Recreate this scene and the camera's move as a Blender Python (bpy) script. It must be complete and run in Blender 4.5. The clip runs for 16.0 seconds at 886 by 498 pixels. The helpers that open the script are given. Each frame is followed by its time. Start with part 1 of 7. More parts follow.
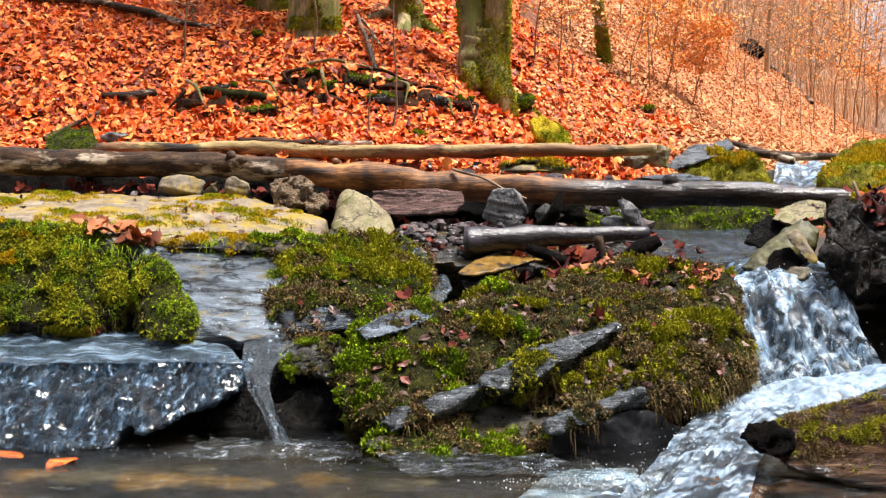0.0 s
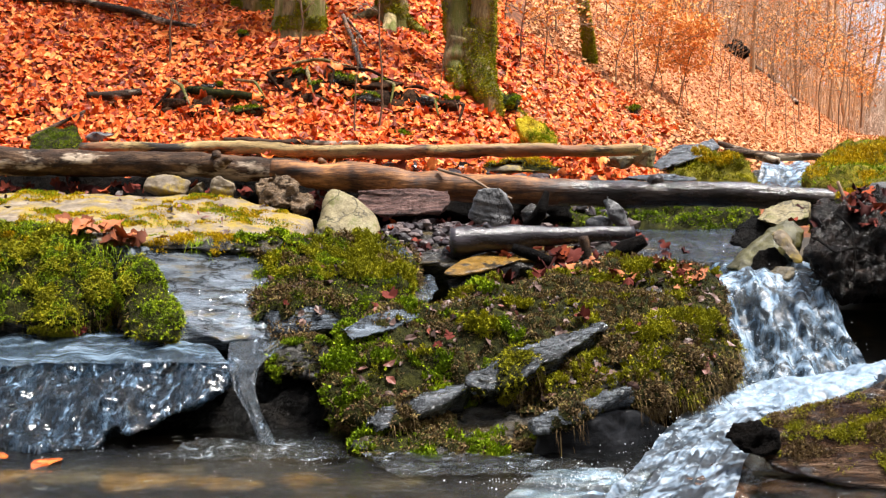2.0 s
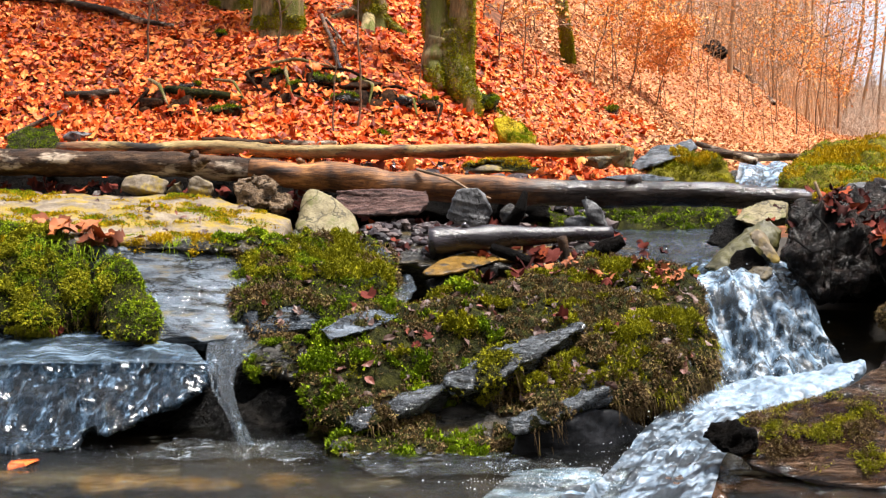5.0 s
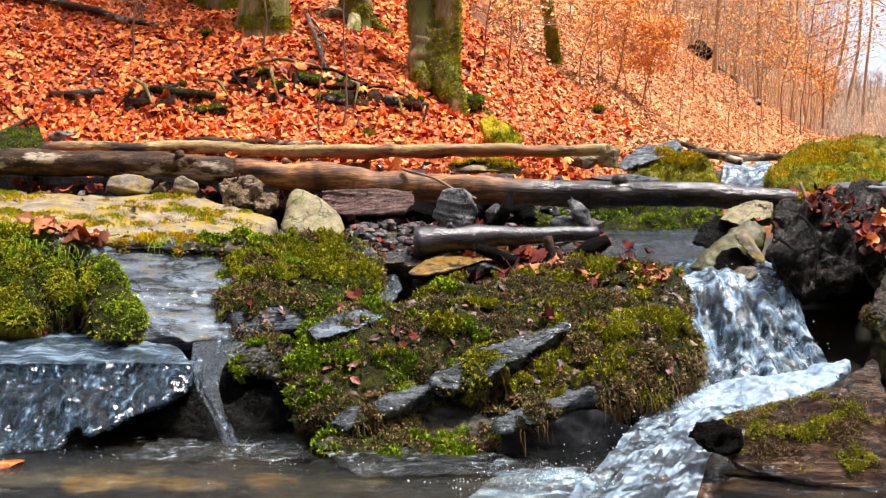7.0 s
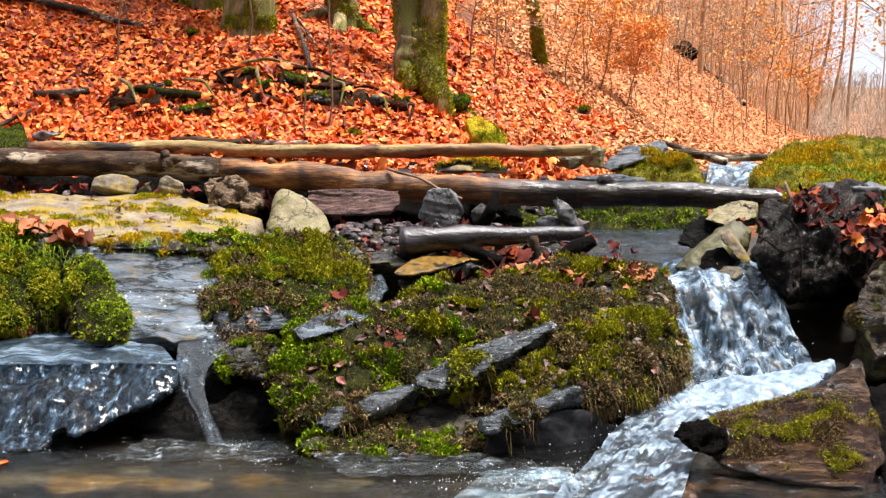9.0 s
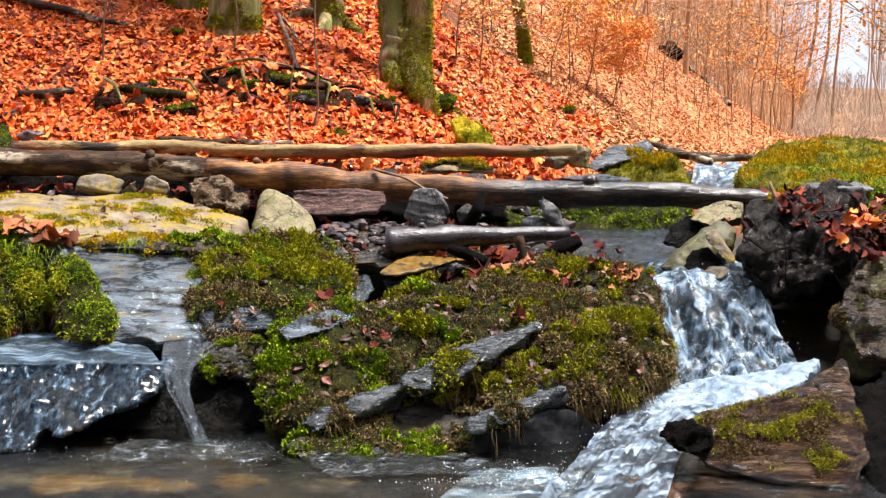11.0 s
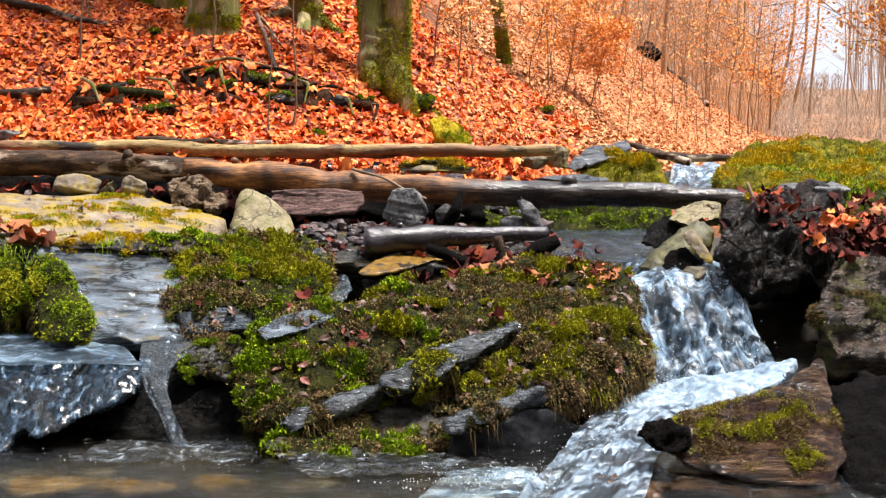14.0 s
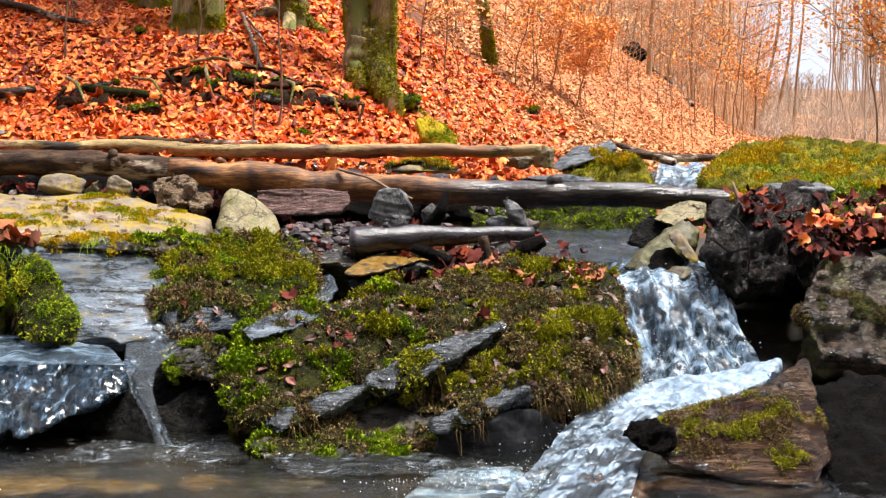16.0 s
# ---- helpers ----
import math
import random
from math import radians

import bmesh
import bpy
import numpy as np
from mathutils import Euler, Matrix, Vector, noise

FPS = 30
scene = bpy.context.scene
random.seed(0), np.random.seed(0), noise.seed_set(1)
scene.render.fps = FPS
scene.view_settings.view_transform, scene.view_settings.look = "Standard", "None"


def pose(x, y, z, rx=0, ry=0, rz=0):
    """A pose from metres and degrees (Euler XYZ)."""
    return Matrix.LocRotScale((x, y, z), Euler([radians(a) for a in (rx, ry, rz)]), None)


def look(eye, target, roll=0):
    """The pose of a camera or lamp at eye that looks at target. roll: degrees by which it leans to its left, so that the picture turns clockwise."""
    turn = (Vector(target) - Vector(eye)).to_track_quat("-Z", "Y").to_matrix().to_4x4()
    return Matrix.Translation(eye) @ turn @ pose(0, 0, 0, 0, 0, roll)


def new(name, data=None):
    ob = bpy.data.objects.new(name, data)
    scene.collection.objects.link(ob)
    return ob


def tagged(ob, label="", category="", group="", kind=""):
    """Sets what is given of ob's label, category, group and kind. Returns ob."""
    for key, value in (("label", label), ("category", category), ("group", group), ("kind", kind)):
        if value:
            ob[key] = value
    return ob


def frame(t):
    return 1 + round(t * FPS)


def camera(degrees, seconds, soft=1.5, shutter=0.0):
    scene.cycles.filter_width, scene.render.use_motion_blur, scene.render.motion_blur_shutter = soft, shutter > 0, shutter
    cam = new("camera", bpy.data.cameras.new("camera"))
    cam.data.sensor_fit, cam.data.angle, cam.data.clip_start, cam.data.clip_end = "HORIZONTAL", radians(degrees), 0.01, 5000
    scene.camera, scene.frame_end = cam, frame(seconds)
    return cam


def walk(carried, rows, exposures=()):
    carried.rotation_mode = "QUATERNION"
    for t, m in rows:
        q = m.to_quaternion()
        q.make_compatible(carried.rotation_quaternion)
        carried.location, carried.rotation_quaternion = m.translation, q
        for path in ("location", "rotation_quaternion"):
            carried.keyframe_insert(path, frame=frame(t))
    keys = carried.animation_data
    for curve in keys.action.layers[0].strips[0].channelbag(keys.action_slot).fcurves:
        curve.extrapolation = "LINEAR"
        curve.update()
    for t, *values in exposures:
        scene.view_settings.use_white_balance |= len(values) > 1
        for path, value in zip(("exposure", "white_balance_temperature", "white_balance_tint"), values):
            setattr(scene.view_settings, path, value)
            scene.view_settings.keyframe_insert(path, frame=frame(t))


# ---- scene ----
cam = camera(34.0, 16.0, soft=1.3)
EYE, TILT = 1.5, -5.148
# the camera turns evenly to the right about its own upright axis
walk(cam, [(t, pose(0, 0, EYE, TILT, 0, 0) @ pose(0, 0, 0, 90, 0, -0.2818 * (t - 8.0))) for t in range(0, 17)],
     exposures=[(0.0, 1.15), (16.0, 1.15)])

# ---- light: an overcast sky with a wide, weak sun ----
world = bpy.data.worlds.new("overcast_sky")
scene.world = world
world.use_nodes = True
wt = world.node_tree
sky = wt.nodes.new("ShaderNodeTexSky")
sky.sky_type = "NISHITA"
sky.sun_disc = False
sky.sun_elevation, sky.sun_rotation = radians(70), radians(80)
sky.air_density, sky.dust_density, sky.ozone_density = 1.0, 6.0, 0.6
cloud = wt.nodes.new("ShaderNodeTexNoise")
cloud.inputs["Scale"].default_value, cloud.inputs["Detail"].default_value = 2.5, 5
veil = wt.nodes.new("ShaderNodeValToRGB")
veil.color_ramp.elements[0].position, veil.color_ramp.elements[0].color = 0.3, (6.6, 7.2, 8.6, 1)
veil.color_ramp.elements[1].position, veil.color_ramp.elements[1].color = 0.7, (8.6, 8.9, 9.8, 1)
wt.links.new(cloud.outputs["Fac"], veil.inputs[0])
cover = wt.nodes.new("ShaderNodeMix")
cover.data_type = "RGBA"
cover.inputs[0].default_value = 0.85
wt.links.new(sky.outputs[0], cover.inputs[6])
wt.links.new(veil.outputs[0], cover.inputs[7])
wt.links.new(cover.outputs[2], wt.nodes["Background"].inputs[0])
wt.nodes["Background"].inputs[1].default_value = 0.068
sun = new("sun", bpy.data.lights.new("sun", "SUN"))
sun.data.energy, sun.data.angle, sun.data.color = 5.0, radians(14), (1.0, 0.95, 0.9)
sun.matrix_world = look((0, 0, 0), (-0.34, -0.05, -0.94))


# ---- mesh tools ----
def vnoise(p, seed=0):
    i = np.floor(p).astype(np.int64)
    f = p - i
    w = f * f * (3 - 2 * f)

    def lattice(dx, dy, dz):
        h = ((i[:, 0] + dx) * 374761393 + (i[:, 1] + dy) * 668265263 + (i[:, 2] + dz) * 1274126177 + seed * 144269) & 0xFFFFFFFF
        h = ((h ^ (h >> 13)) * 1274126177) & 0xFFFFFFFF
        h = ((h ^ (h >> 16)) * 2246822519) & 0xFFFFFFFF
        return ((h ^ (h >> 15)) & 0xFFFFFF) / 0xFFFFFF * 2 - 1
    r = 0
    for dx in (0, 1):
        for dy in (0, 1):
            for dz in (0, 1):
                k = (w[:, 0] if dx else 1 - w[:, 0]) * (w[:, 1] if dy else 1 - w[:, 1]) * (w[:, 2] if dz else 1 - w[:, 2])
                r = r + k * lattice(dx, dy, dz)
    return r


def fbm(p, size, octaves=4, seed=0):
    p = np.asarray(p, float) / size
    r, a = 0, 1.0
    for o in range(octaves):
        r = r + a * vnoise(p * 2.03 ** o, seed + o * 17)
        a *= 0.5
    return r


def mesh_of(name, verts, faces, smooth=True):
    """verts (n, 3); faces (m, k) with k 3 or 4, or a list of such arrays."""
    me = bpy.data.meshes.new(name)
    verts = np.asarray(verts, np.float32)
    faces = faces if isinstance(faces, list) else [faces]
    faces = [np.asarray(f, np.int32) for f in faces if len(f)]
    loops = np.concatenate([f.ravel() for f in faces])
    sizes = np.concatenate([np.full(len(f), f.shape[1], np.int32) for f in faces])
    starts = np.concatenate([[0], np.cumsum(sizes)[:-1]]).astype(np.int32)
    me.vertices.add(len(verts))
    me.vertices.foreach_set("co", verts.ravel())
    me.loops.add(len(loops))
    me.loops.foreach_set("vertex_index", loops)
    me.polygons.add(len(sizes))
    me.polygons.foreach_set("loop_start", starts)
    me.update(calc_edges=True)
    me.polygons.foreach_set("use_smooth", np.full(len(sizes), smooth))
    me.update()
    return me


def thing(name, at, label, category, group="", kind=""):
    ob = new(name)
    ob.empty_display_size = 0.05
    ob.location = at
    return tagged(ob, label, category, group, kind)


def part(name, verts, faces, material, parent=None, label="", smooth=True, kind=""):
    """One mesh object in world coordinates, with its origin at the foot of its middle, or at its parent."""
    verts = np.asarray(verts, float)
    if parent is None:
        o = np.array([verts[:, 0].mean(), verts[:, 1].mean(), verts[:, 2].min()])
    else:
        o = np.array(parent.location if parent.parent is None else parent.location + parent.parent.location)
    me = mesh_of(name, verts - o, faces, smooth)
    me.materials.append(material)
    ob = new(name, me)
    if parent is None:
        ob.location = o
    else:
        ob.parent = parent
    return tagged(ob, label, kind=kind)


def smooth_mesh(v, f, rounds):
    e = np.concatenate([f[:, [k, (k + 1) % f.shape[1]]] for k in range(f.shape[1])])
    for _ in range(rounds):
        s, n = np.zeros_like(v), np.zeros(len(v))
        np.add.at(s, e[:, 0], v[e[:, 1]])
        np.add.at(s, e[:, 1], v[e[:, 0]])
        np.add.at(n, e[:, 0], 1)
        np.add.at(n, e[:, 1], 1)
        v = 0.5 * v + 0.5 * s / np.maximum(n, 1)[:, None]
    return v


def normals(v, f):
    n = np.cross(v[f[:, 2]] - v[f[:, 0]], v[f[:, -1]] - v[f[:, 1]]) if f.shape[1] == 4 else np.cross(v[f[:, 1]] - v[f[:, 0]], v[f[:, 2]] - v[f[:, 0]])
    area = np.linalg.norm(n, axis=1) / 2
    fn = n / np.maximum(np.linalg.norm(n, axis=1), 1e-12)[:, None]
    vn = np.zeros_like(v)
    for k in range(f.shape[1]):
        np.add.at(vn, f[:, k], n)
    vn /= np.maximum(np.linalg.norm(vn, axis=1), 1e-12)[:, None]
    return vn, fn, area


def solid(hulls, voxel):
    """One closed quad mesh round several convex pieces."""
    bm = bmesh.new()
    for pts in hulls:
        r = bmesh.ops.convex_hull(bm, input=[bm.verts.new(p) for p in pts])
        bmesh.ops.delete(bm, geom=[g for g in r["geom_interior"] if isinstance(g, bmesh.types.BMVert)], context="VERTS")
    me = bpy.data.meshes.new("rough")
    bm.to_mesh(me)
    bm.free()
    ob = new("rough", me)
    mod = ob.modifiers.new("remesh", "REMESH")
    mod.mode, mod.voxel_size = "VOXEL", voxel
    dg = bpy.context.evaluated_depsgraph_get()
    ev = ob.evaluated_get(dg).to_mesh()
    v = np.empty(len(ev.vertices) * 3)
    ev.vertices.foreach_get("co", v)
    f = np.empty(len(ev.loops), np.int32)
    ev.loops.foreach_get("vertex_index", f)
    bpy.data.objects.remove(ob)
    bpy.data.meshes.remove(me)
    return v.reshape(-1, 3), f.reshape(-1, 4)


def rock_mesh(hulls, voxel=0.025, rounds=4, rough=0.03, size=0.25, bed=(0.25, -0.2, 1.0), layers=0.012, thick=0.05, seed=0):
    """A weathered rock: rounded hulls, fractal relief, and layers that stand out along the bedding."""
    v, f = solid(hulls, voxel)
    v = smooth_mesh(v, f, rounds)
    n = normals(v, f)[0]
    b = np.array(bed) / np.linalg.norm(bed)
    along = (v @ b)[:, None]
    q = np.concatenate([along / thick, v[:, :2] / 0.9], axis=1)
    step = vnoise(q, seed + 5) + 0.5 * vnoise(q * 2.3, seed + 6)
    side = 1 - np.abs(n @ b) ** 2
    d = rough * fbm(v, size, 5, seed) + layers * step * side + rough * 0.18 * fbm(v, size / 7, 3, seed + 9)
    return v + n * d[:, None], f


def leaf_shape(kind):
    """Outline of a leaf in its own plane, stalk at the origin, 1 long; a fan round its middle."""
    if kind == "lobed":
        o = [(0, 0), (0.18, 0.06), (0.36, 0.1), (0.46, 0.28), (0.34, 0.38), (0.46, 0.58), (0.4, 0.7), (0.2, 0.7), (0.13, 0.9), (0, 1.0), (-0.13, 0.9), (-0.2, 0.7), (-0.4, 0.7), (-0.46, 0.58), (-0.34, 0.38), (-0.46, 0.28), (-0.36, 0.1), (-0.18, 0.06)]
    elif kind == "far":
        o = [(0, 0), (0.33, 0.5), (0, 1.0), (-0.33, 0.5)]
    else:
        o = [(0, 0), (0.22, 0.2), (0.3, 0.5), (0.17, 0.8), (0, 1.0), (-0.17, 0.8), (-0.3, 0.5), (-0.22, 0.2)]
    o = np.array([(0, 0.42)] + o, float)
    n = len(o) - 1
    return o, np.array([(0, 1 + k, 1 + (k + 1) % n) for k in range(n)])


def scatter_leaves(points, ups, size, rng, kind="lobed", tilt=0.5, curl=0.5, spread=0.35):
    """Many leaves, each lying near its point with its face near its up direction."""
    o, tri = leaf_shape(kind)
    n, k = len(points), len(o)
    ups = ups + rng.normal(0, tilt, (n, 3))
    ups /= np.linalg.norm(ups, axis=1)[:, None]
    a = rng.normal(0, 1, (n, 3))
    a -= (a * ups).sum(1)[:, None] * ups
    a /= np.linalg.norm(a, axis=1)[:, None]
    b = np.cross(ups, a)
    s = size * rng.uniform(1 - spread, 1 + spread, n)
    bend = rng.normal(0, curl, (n, 2))
    x, y = o[:, 0], o[:, 1] - 0.42
    z = bend[:, :1] * (x ** 2)[None] * 2 + bend[:, 1:] * (y ** 2)[None] * 1.3 + rng.normal(0, 0.05, (n, k))
    v = points[:, None] + s[:, None, None] * (x[None, :, None] * a[:, None] + y[None, :, None] * b[:, None] + z[..., None] * ups[:, None])
    if kind == "far":
        return v[:, 1:].reshape(-1, 3), np.arange(n * 4).reshape(-1, 4)
    f = tri[None] + (np.arange(n) * k)[:, None, None]
    return v.reshape(-1, 3), f.reshape(-1, 3)


def pick(v, f, weight, count, rng):
    """Random points on a mesh, denser where the weight of its faces is larger: points, normals."""
    _, fn, area = normals(v, f)
    w = area * weight
    if w.sum() <= 0:
        return np.zeros((0, 3)), np.zeros((0, 3))
    i = rng.choice(len(f), count, p=w / w.sum())
    r = rng.uniform(0, 1, (count, 2))
    q = f[i]
    p = v[q[:, 0]] + r[:, :1] * (v[q[:, 1]] - v[q[:, 0]]) + r[:, 1:] * (v[q[:, -1]] - v[q[:, 0]])
    return p, fn[i]


def tufts(points, ups, length, rng, blades=3, width=0.35, droop=0.0):
    """Small pointed blades, a few from each point: moss and grass."""
    n = len(points) * blades
    p = np.repeat(points, blades, 0) + rng.normal(0, length * 0.35, (n, 3))
    d = np.repeat(ups, blades, 0) + rng.normal(0, 0.6, (n, 3)) - np.array([0, 0, droop])
    d /= np.linalg.norm(d, axis=1)[:, None]
    s = np.cross(d, rng.normal(0, 1, (n, 3)))
    s /= np.maximum(np.linalg.norm(s, axis=1), 1e-9)[:, None]
    ln = length * rng.uniform(0.5, 1.4, n)[:, None]
    w = ln * width
    v = np.stack([p + s * w, p + d * ln, p - s * w], 1).reshape(-1, 3)
    return v, np.arange(n * 3).reshape(-1, 3)


def tube(path, radii, sides=10, rough=0.0, seed=0, size=0.15, ends=True, grain=0.0):
    """A round stem along a path, with uneven bark; closed at both ends."""
    path = np.array(path, float)
    radii = np.array(radii, float)
    t = np.gradient(path, axis=0)
    t /= np.linalg.norm(t, axis=1)[:, None]
    ref = np.array([0.0, 0.0, 1.0]) if abs(t[0][2]) < 0.8 else np.array([1.0, 0.0, 0.0])
    a = np.cross(t, ref)
    a /= np.linalg.norm(a, axis=1)[:, None]
    b = np.cross(t, a)
    ang = np.linspace(0, 2 * np.pi, sides, endpoint=False)
    ring = np.cos(ang)[None, :, None] * a[:, None] + np.sin(ang)[None, :, None] * b[:, None]
    v = path[:, None] + ring * radii[:, None, None]
    n, flat = len(path), v.reshape(-1, 3)
    if rough:
        d = rough * fbm(flat, size, 3, seed)
        if grain:
            s = np.repeat(np.arange(n) * 0.12, sides)
            d = d + grain * vnoise(np.stack([s, np.tile(np.cos(ang) * sides / 4, n), np.tile(np.sin(ang) * sides / 4, n)], 1), seed + 3)
        flat = flat + ring.reshape(-1, 3) * d[:, None] * np.repeat(radii / radii.max(), sides)[:, None]
    i = np.arange(n - 1)[:, None] * sides
    j = np.arange(sides)[None]
    q = np.stack([i + j, i + (j + 1) % sides, i + sides + (j + 1) % sides, i + sides + j], -1).reshape(-1, 4)
    if not ends:
        return flat, [q]
    flat = np.concatenate([flat, [path[0] - t[0] * radii[0] * 0.15, path[-1] + t[-1] * radii[-1] * 0.15]])
    k, m = np.arange(sides), (n - 1) * sides
    c0 = np.stack([np.full(sides, n * sides), (k + 1) % sides, k], 1)
    c1 = np.stack([np.full(sides, n * sides + 1), m + k, m + (k + 1) % sides], 1)
    return flat, [q, np.concatenate([c0, c1])]


def join(pieces):
    """Several (verts, faces or list of faces) as one."""
    vs, by, at = [], {3: [], 4: []}, 0
    for v, fs in pieces:
        for f in (fs if isinstance(fs, list) else [fs]):
            if len(f):
                by[f.shape[1]].append(f + at)
        vs.append(v)
        at += len(v)
    return np.concatenate(vs), [np.concatenate(b) for b in by.values() if b]


def along(points, count, sag=0.0, wob=0.0, seed=0):
    """An evenly stepped path through a few points, rounded at the corners, with a little wander."""
    p = np.array(points, float)
    s = np.concatenate([[0], np.cumsum(np.linalg.norm(np.diff(p, axis=0), axis=1))])
    u = np.linspace(0, s[-1], count)
    q = np.stack([np.interp(u, s, p[:, k]) for k in range(3)], 1)
    for _ in range(max(1, count // 10)):
        q[1:-1] = 0.5 * q[1:-1] + 0.25 * (q[:-2] + q[2:])
    if wob:
        q = q + wob * np.stack([fbm(q + k * 7.7, 0.5, 2, seed + k) for k in range(3)], 1)
    return q


# ---- materials ----
def surface(name, colours, size, rough=0.6, bump=0.3, grain=None, patch=None, island=0.0, stretch=(1, 1, 1), turn=(0, 0, 0), rough_var=0.15, spec=0.3, sub=0.0, bump_size=0.25, depth=0.01, cracks=None, crack_width=0.014):
    """Colours from dark to light by a fractal noise of that size in metres; grain: a second, finer noise that darkens;
    patch: (colour, size, share) for stains or growth of their own shape; island: how far each loose piece differs."""
    m = bpy.data.materials.new(name)
    m.use_nodes = True
    nt = m.node_tree
    N, L = nt.nodes.new, nt.links.new
    b = nt.nodes["Principled BSDF"]
    co = N("ShaderNodeTexCoord")
    mp = N("ShaderNodeMapping")
    mp.inputs["Scale"].default_value = stretch
    mp.inputs["Rotation"].default_value = [radians(a) for a in turn]
    L(co.outputs["Object"], mp.inputs[0])

    def noise_of(sz, detail=6, roughness=0.6):
        n = N("ShaderNodeTexNoise")
        n.inputs["Scale"].default_value = 1.0 / sz
        n.inputs["Detail"].default_value = detail
        n.inputs["Roughness"].default_value = roughness
        L(mp.outputs[0], n.inputs["Vector"])
        return n.outputs["Fac"]

    def ramp_of(fac, stops):
        r = N("ShaderNodeValToRGB")
        while len(r.color_ramp.elements) < len(stops):
            r.color_ramp.elements.new(0.5)
        for e, (p, c) in zip(r.color_ramp.elements, stops):
            e.position, e.color = p, (*c, 1)
        L(fac, r.inputs[0])
        return r.outputs[0]

    k = len(colours)
    main = noise_of(size)
    fac = main
    if island:
        geo = N("ShaderNodeNewGeometry")
        mx = N("ShaderNodeMix")
        mx.inputs[0].default_value = island
        L(main, mx.inputs[2])
        L(geo.outputs["Random Per Island"], mx.inputs[3])
        fac = mx.outputs[0]
    lo, hi = (0.3, 0.7) if not island else (0.3 * (1 - island) + 0.02, 1 - 0.3 * (1 - island))
    col = ramp_of(fac, [(lo + (hi - lo) * i / max(1, k - 1), c) for i, c in enumerate(colours)])
    if grain:
        g = ramp_of(noise_of(grain, 4, 0.7), [(0.3, (0.45, 0.45, 0.45)), (0.6, (1.1, 1.1, 1.1))])
        mu = N("ShaderNodeMix")
        mu.data_type, mu.blend_type = "RGBA", "MULTIPLY"
        mu.inputs[0].default_value = 0.8
        L(col, mu.inputs[6])
        L(g, mu.inputs[7])
        col = mu.outputs[2]
    if patch:
        for pc, psz, share in (patch if isinstance(patch, list) else [patch]):
            pf = ramp_of(noise_of(psz, 8, 0.65), [(0.62 - 0.3 * share - 0.03, (0, 0, 0)), (0.62 - 0.3 * share + 0.05, (1, 1, 1))])
            mu = N("ShaderNodeMix")
            mu.data_type = "RGBA"
            L(pf, mu.inputs[0])
            L(col, mu.inputs[6])
            mu.inputs[7].default_value = (*pc, 1)
            col = mu.outputs[2]
    height = noise_of(size * bump_size, 8, 0.7)
    if cracks:
        line = N("ShaderNodeMath")
        line.operation = "SUBTRACT"
        line.inputs[1].default_value = 0.5
        L(noise_of(cracks, 5, 0.55), line.inputs[0])
        mag = N("ShaderNodeMath")
        mag.operation = "ABSOLUTE"
        L(line.outputs[0], mag.inputs[0])
        cr = ramp_of(mag.outputs[0], [(0.0, (0.12, 0.12, 0.12)), (crack_width, (1, 1, 1))])
        mu = N("ShaderNodeMix")
        mu.data_type, mu.blend_type = "RGBA", "MULTIPLY"
        mu.inputs[0].default_value = 0.85
        L(col, mu.inputs[6])
        L(cr, mu.inputs[7])
        col = mu.outputs[2]
        hm = N("ShaderNodeMath")
        hm.operation = "MULTIPLY"
        L(height, hm.inputs[0])
        L(cr, hm.inputs[1])
        height = hm.outputs[0]
    L(col, b.inputs["Base Color"])
    rr = N("ShaderNodeMapRange")
    rr.inputs["To Min"].default_value, rr.inputs["To Max"].default_value = max(0.02, rough - rough_var), min(1, rough + rough_var)
    L(noise_of(size * 0.6), rr.inputs["Value"])
    L(rr.outputs[0], b.inputs["Roughness"])
    b.inputs["Specular IOR Level"].default_value = spec
    if sub:
        b.inputs["Subsurface Weight"].default_value = sub
        b.inputs["Subsurface Radius"].default_value = (0.01, 0.006, 0.003)
    if bump:
        bp = N("ShaderNodeBump")
        bp.inputs["Strength"].default_value, bp.inputs["Distance"].default_value = bump, depth
        L(height, bp.inputs["Height"])
        L(bp.outputs[0], b.inputs["Normal"])
    return m


BED = (0, 12, -18)
slate = surface("wet_grey_slate", [(0.016, 0.019, 0.023), (0.055, 0.066, 0.08), (0.1, 0.122, 0.148), (0.18, 0.215, 0.26)], 0.16, 0.2, 0.9, grain=0.014, stretch=(0.6, 1, 3.0), turn=BED, patch=[((0.12, 0.1, 0.06), 0.22, 0.04), ((0.02, 0.018, 0.012), 0.12, 0.2)], cracks=0.22, depth=0.02)
# wet slate; shade of undersides and crevices is also put into its black
dark_slate = surface("wet_and_shaded_black_slate", [(0.004, 0.004, 0.004), (0.016, 0.015, 0.013), (0.05, 0.046, 0.04), (0.1, 0.095, 0.085)], 0.14, 0.28, 0.9, grain=0.014, stretch=(0.6, 1, 2.4), turn=BED, cracks=0.2, patch=((0.05, 0.035, 0.012), 0.2, 0.2), depth=0.02)
pale_stone = surface("dry_pale_stone", [(0.09, 0.067, 0.042), (0.19, 0.148, 0.1), (0.3, 0.24, 0.17)], 0.14, 0.65, 0.8, grain=0.016, patch=[((0.24, 0.165, 0.02), 0.24, 0.34), ((0.12, 0.09, 0.06), 0.08, 0.15)])
boulder_tan = surface("tan_boulder", [(0.09, 0.07, 0.03), (0.21, 0.17, 0.085), (0.32, 0.27, 0.16)], 0.12, 0.6, 0.7, grain=0.014, patch=((0.12, 0.11, 0.03), 0.12, 0.22), cracks=0.35)
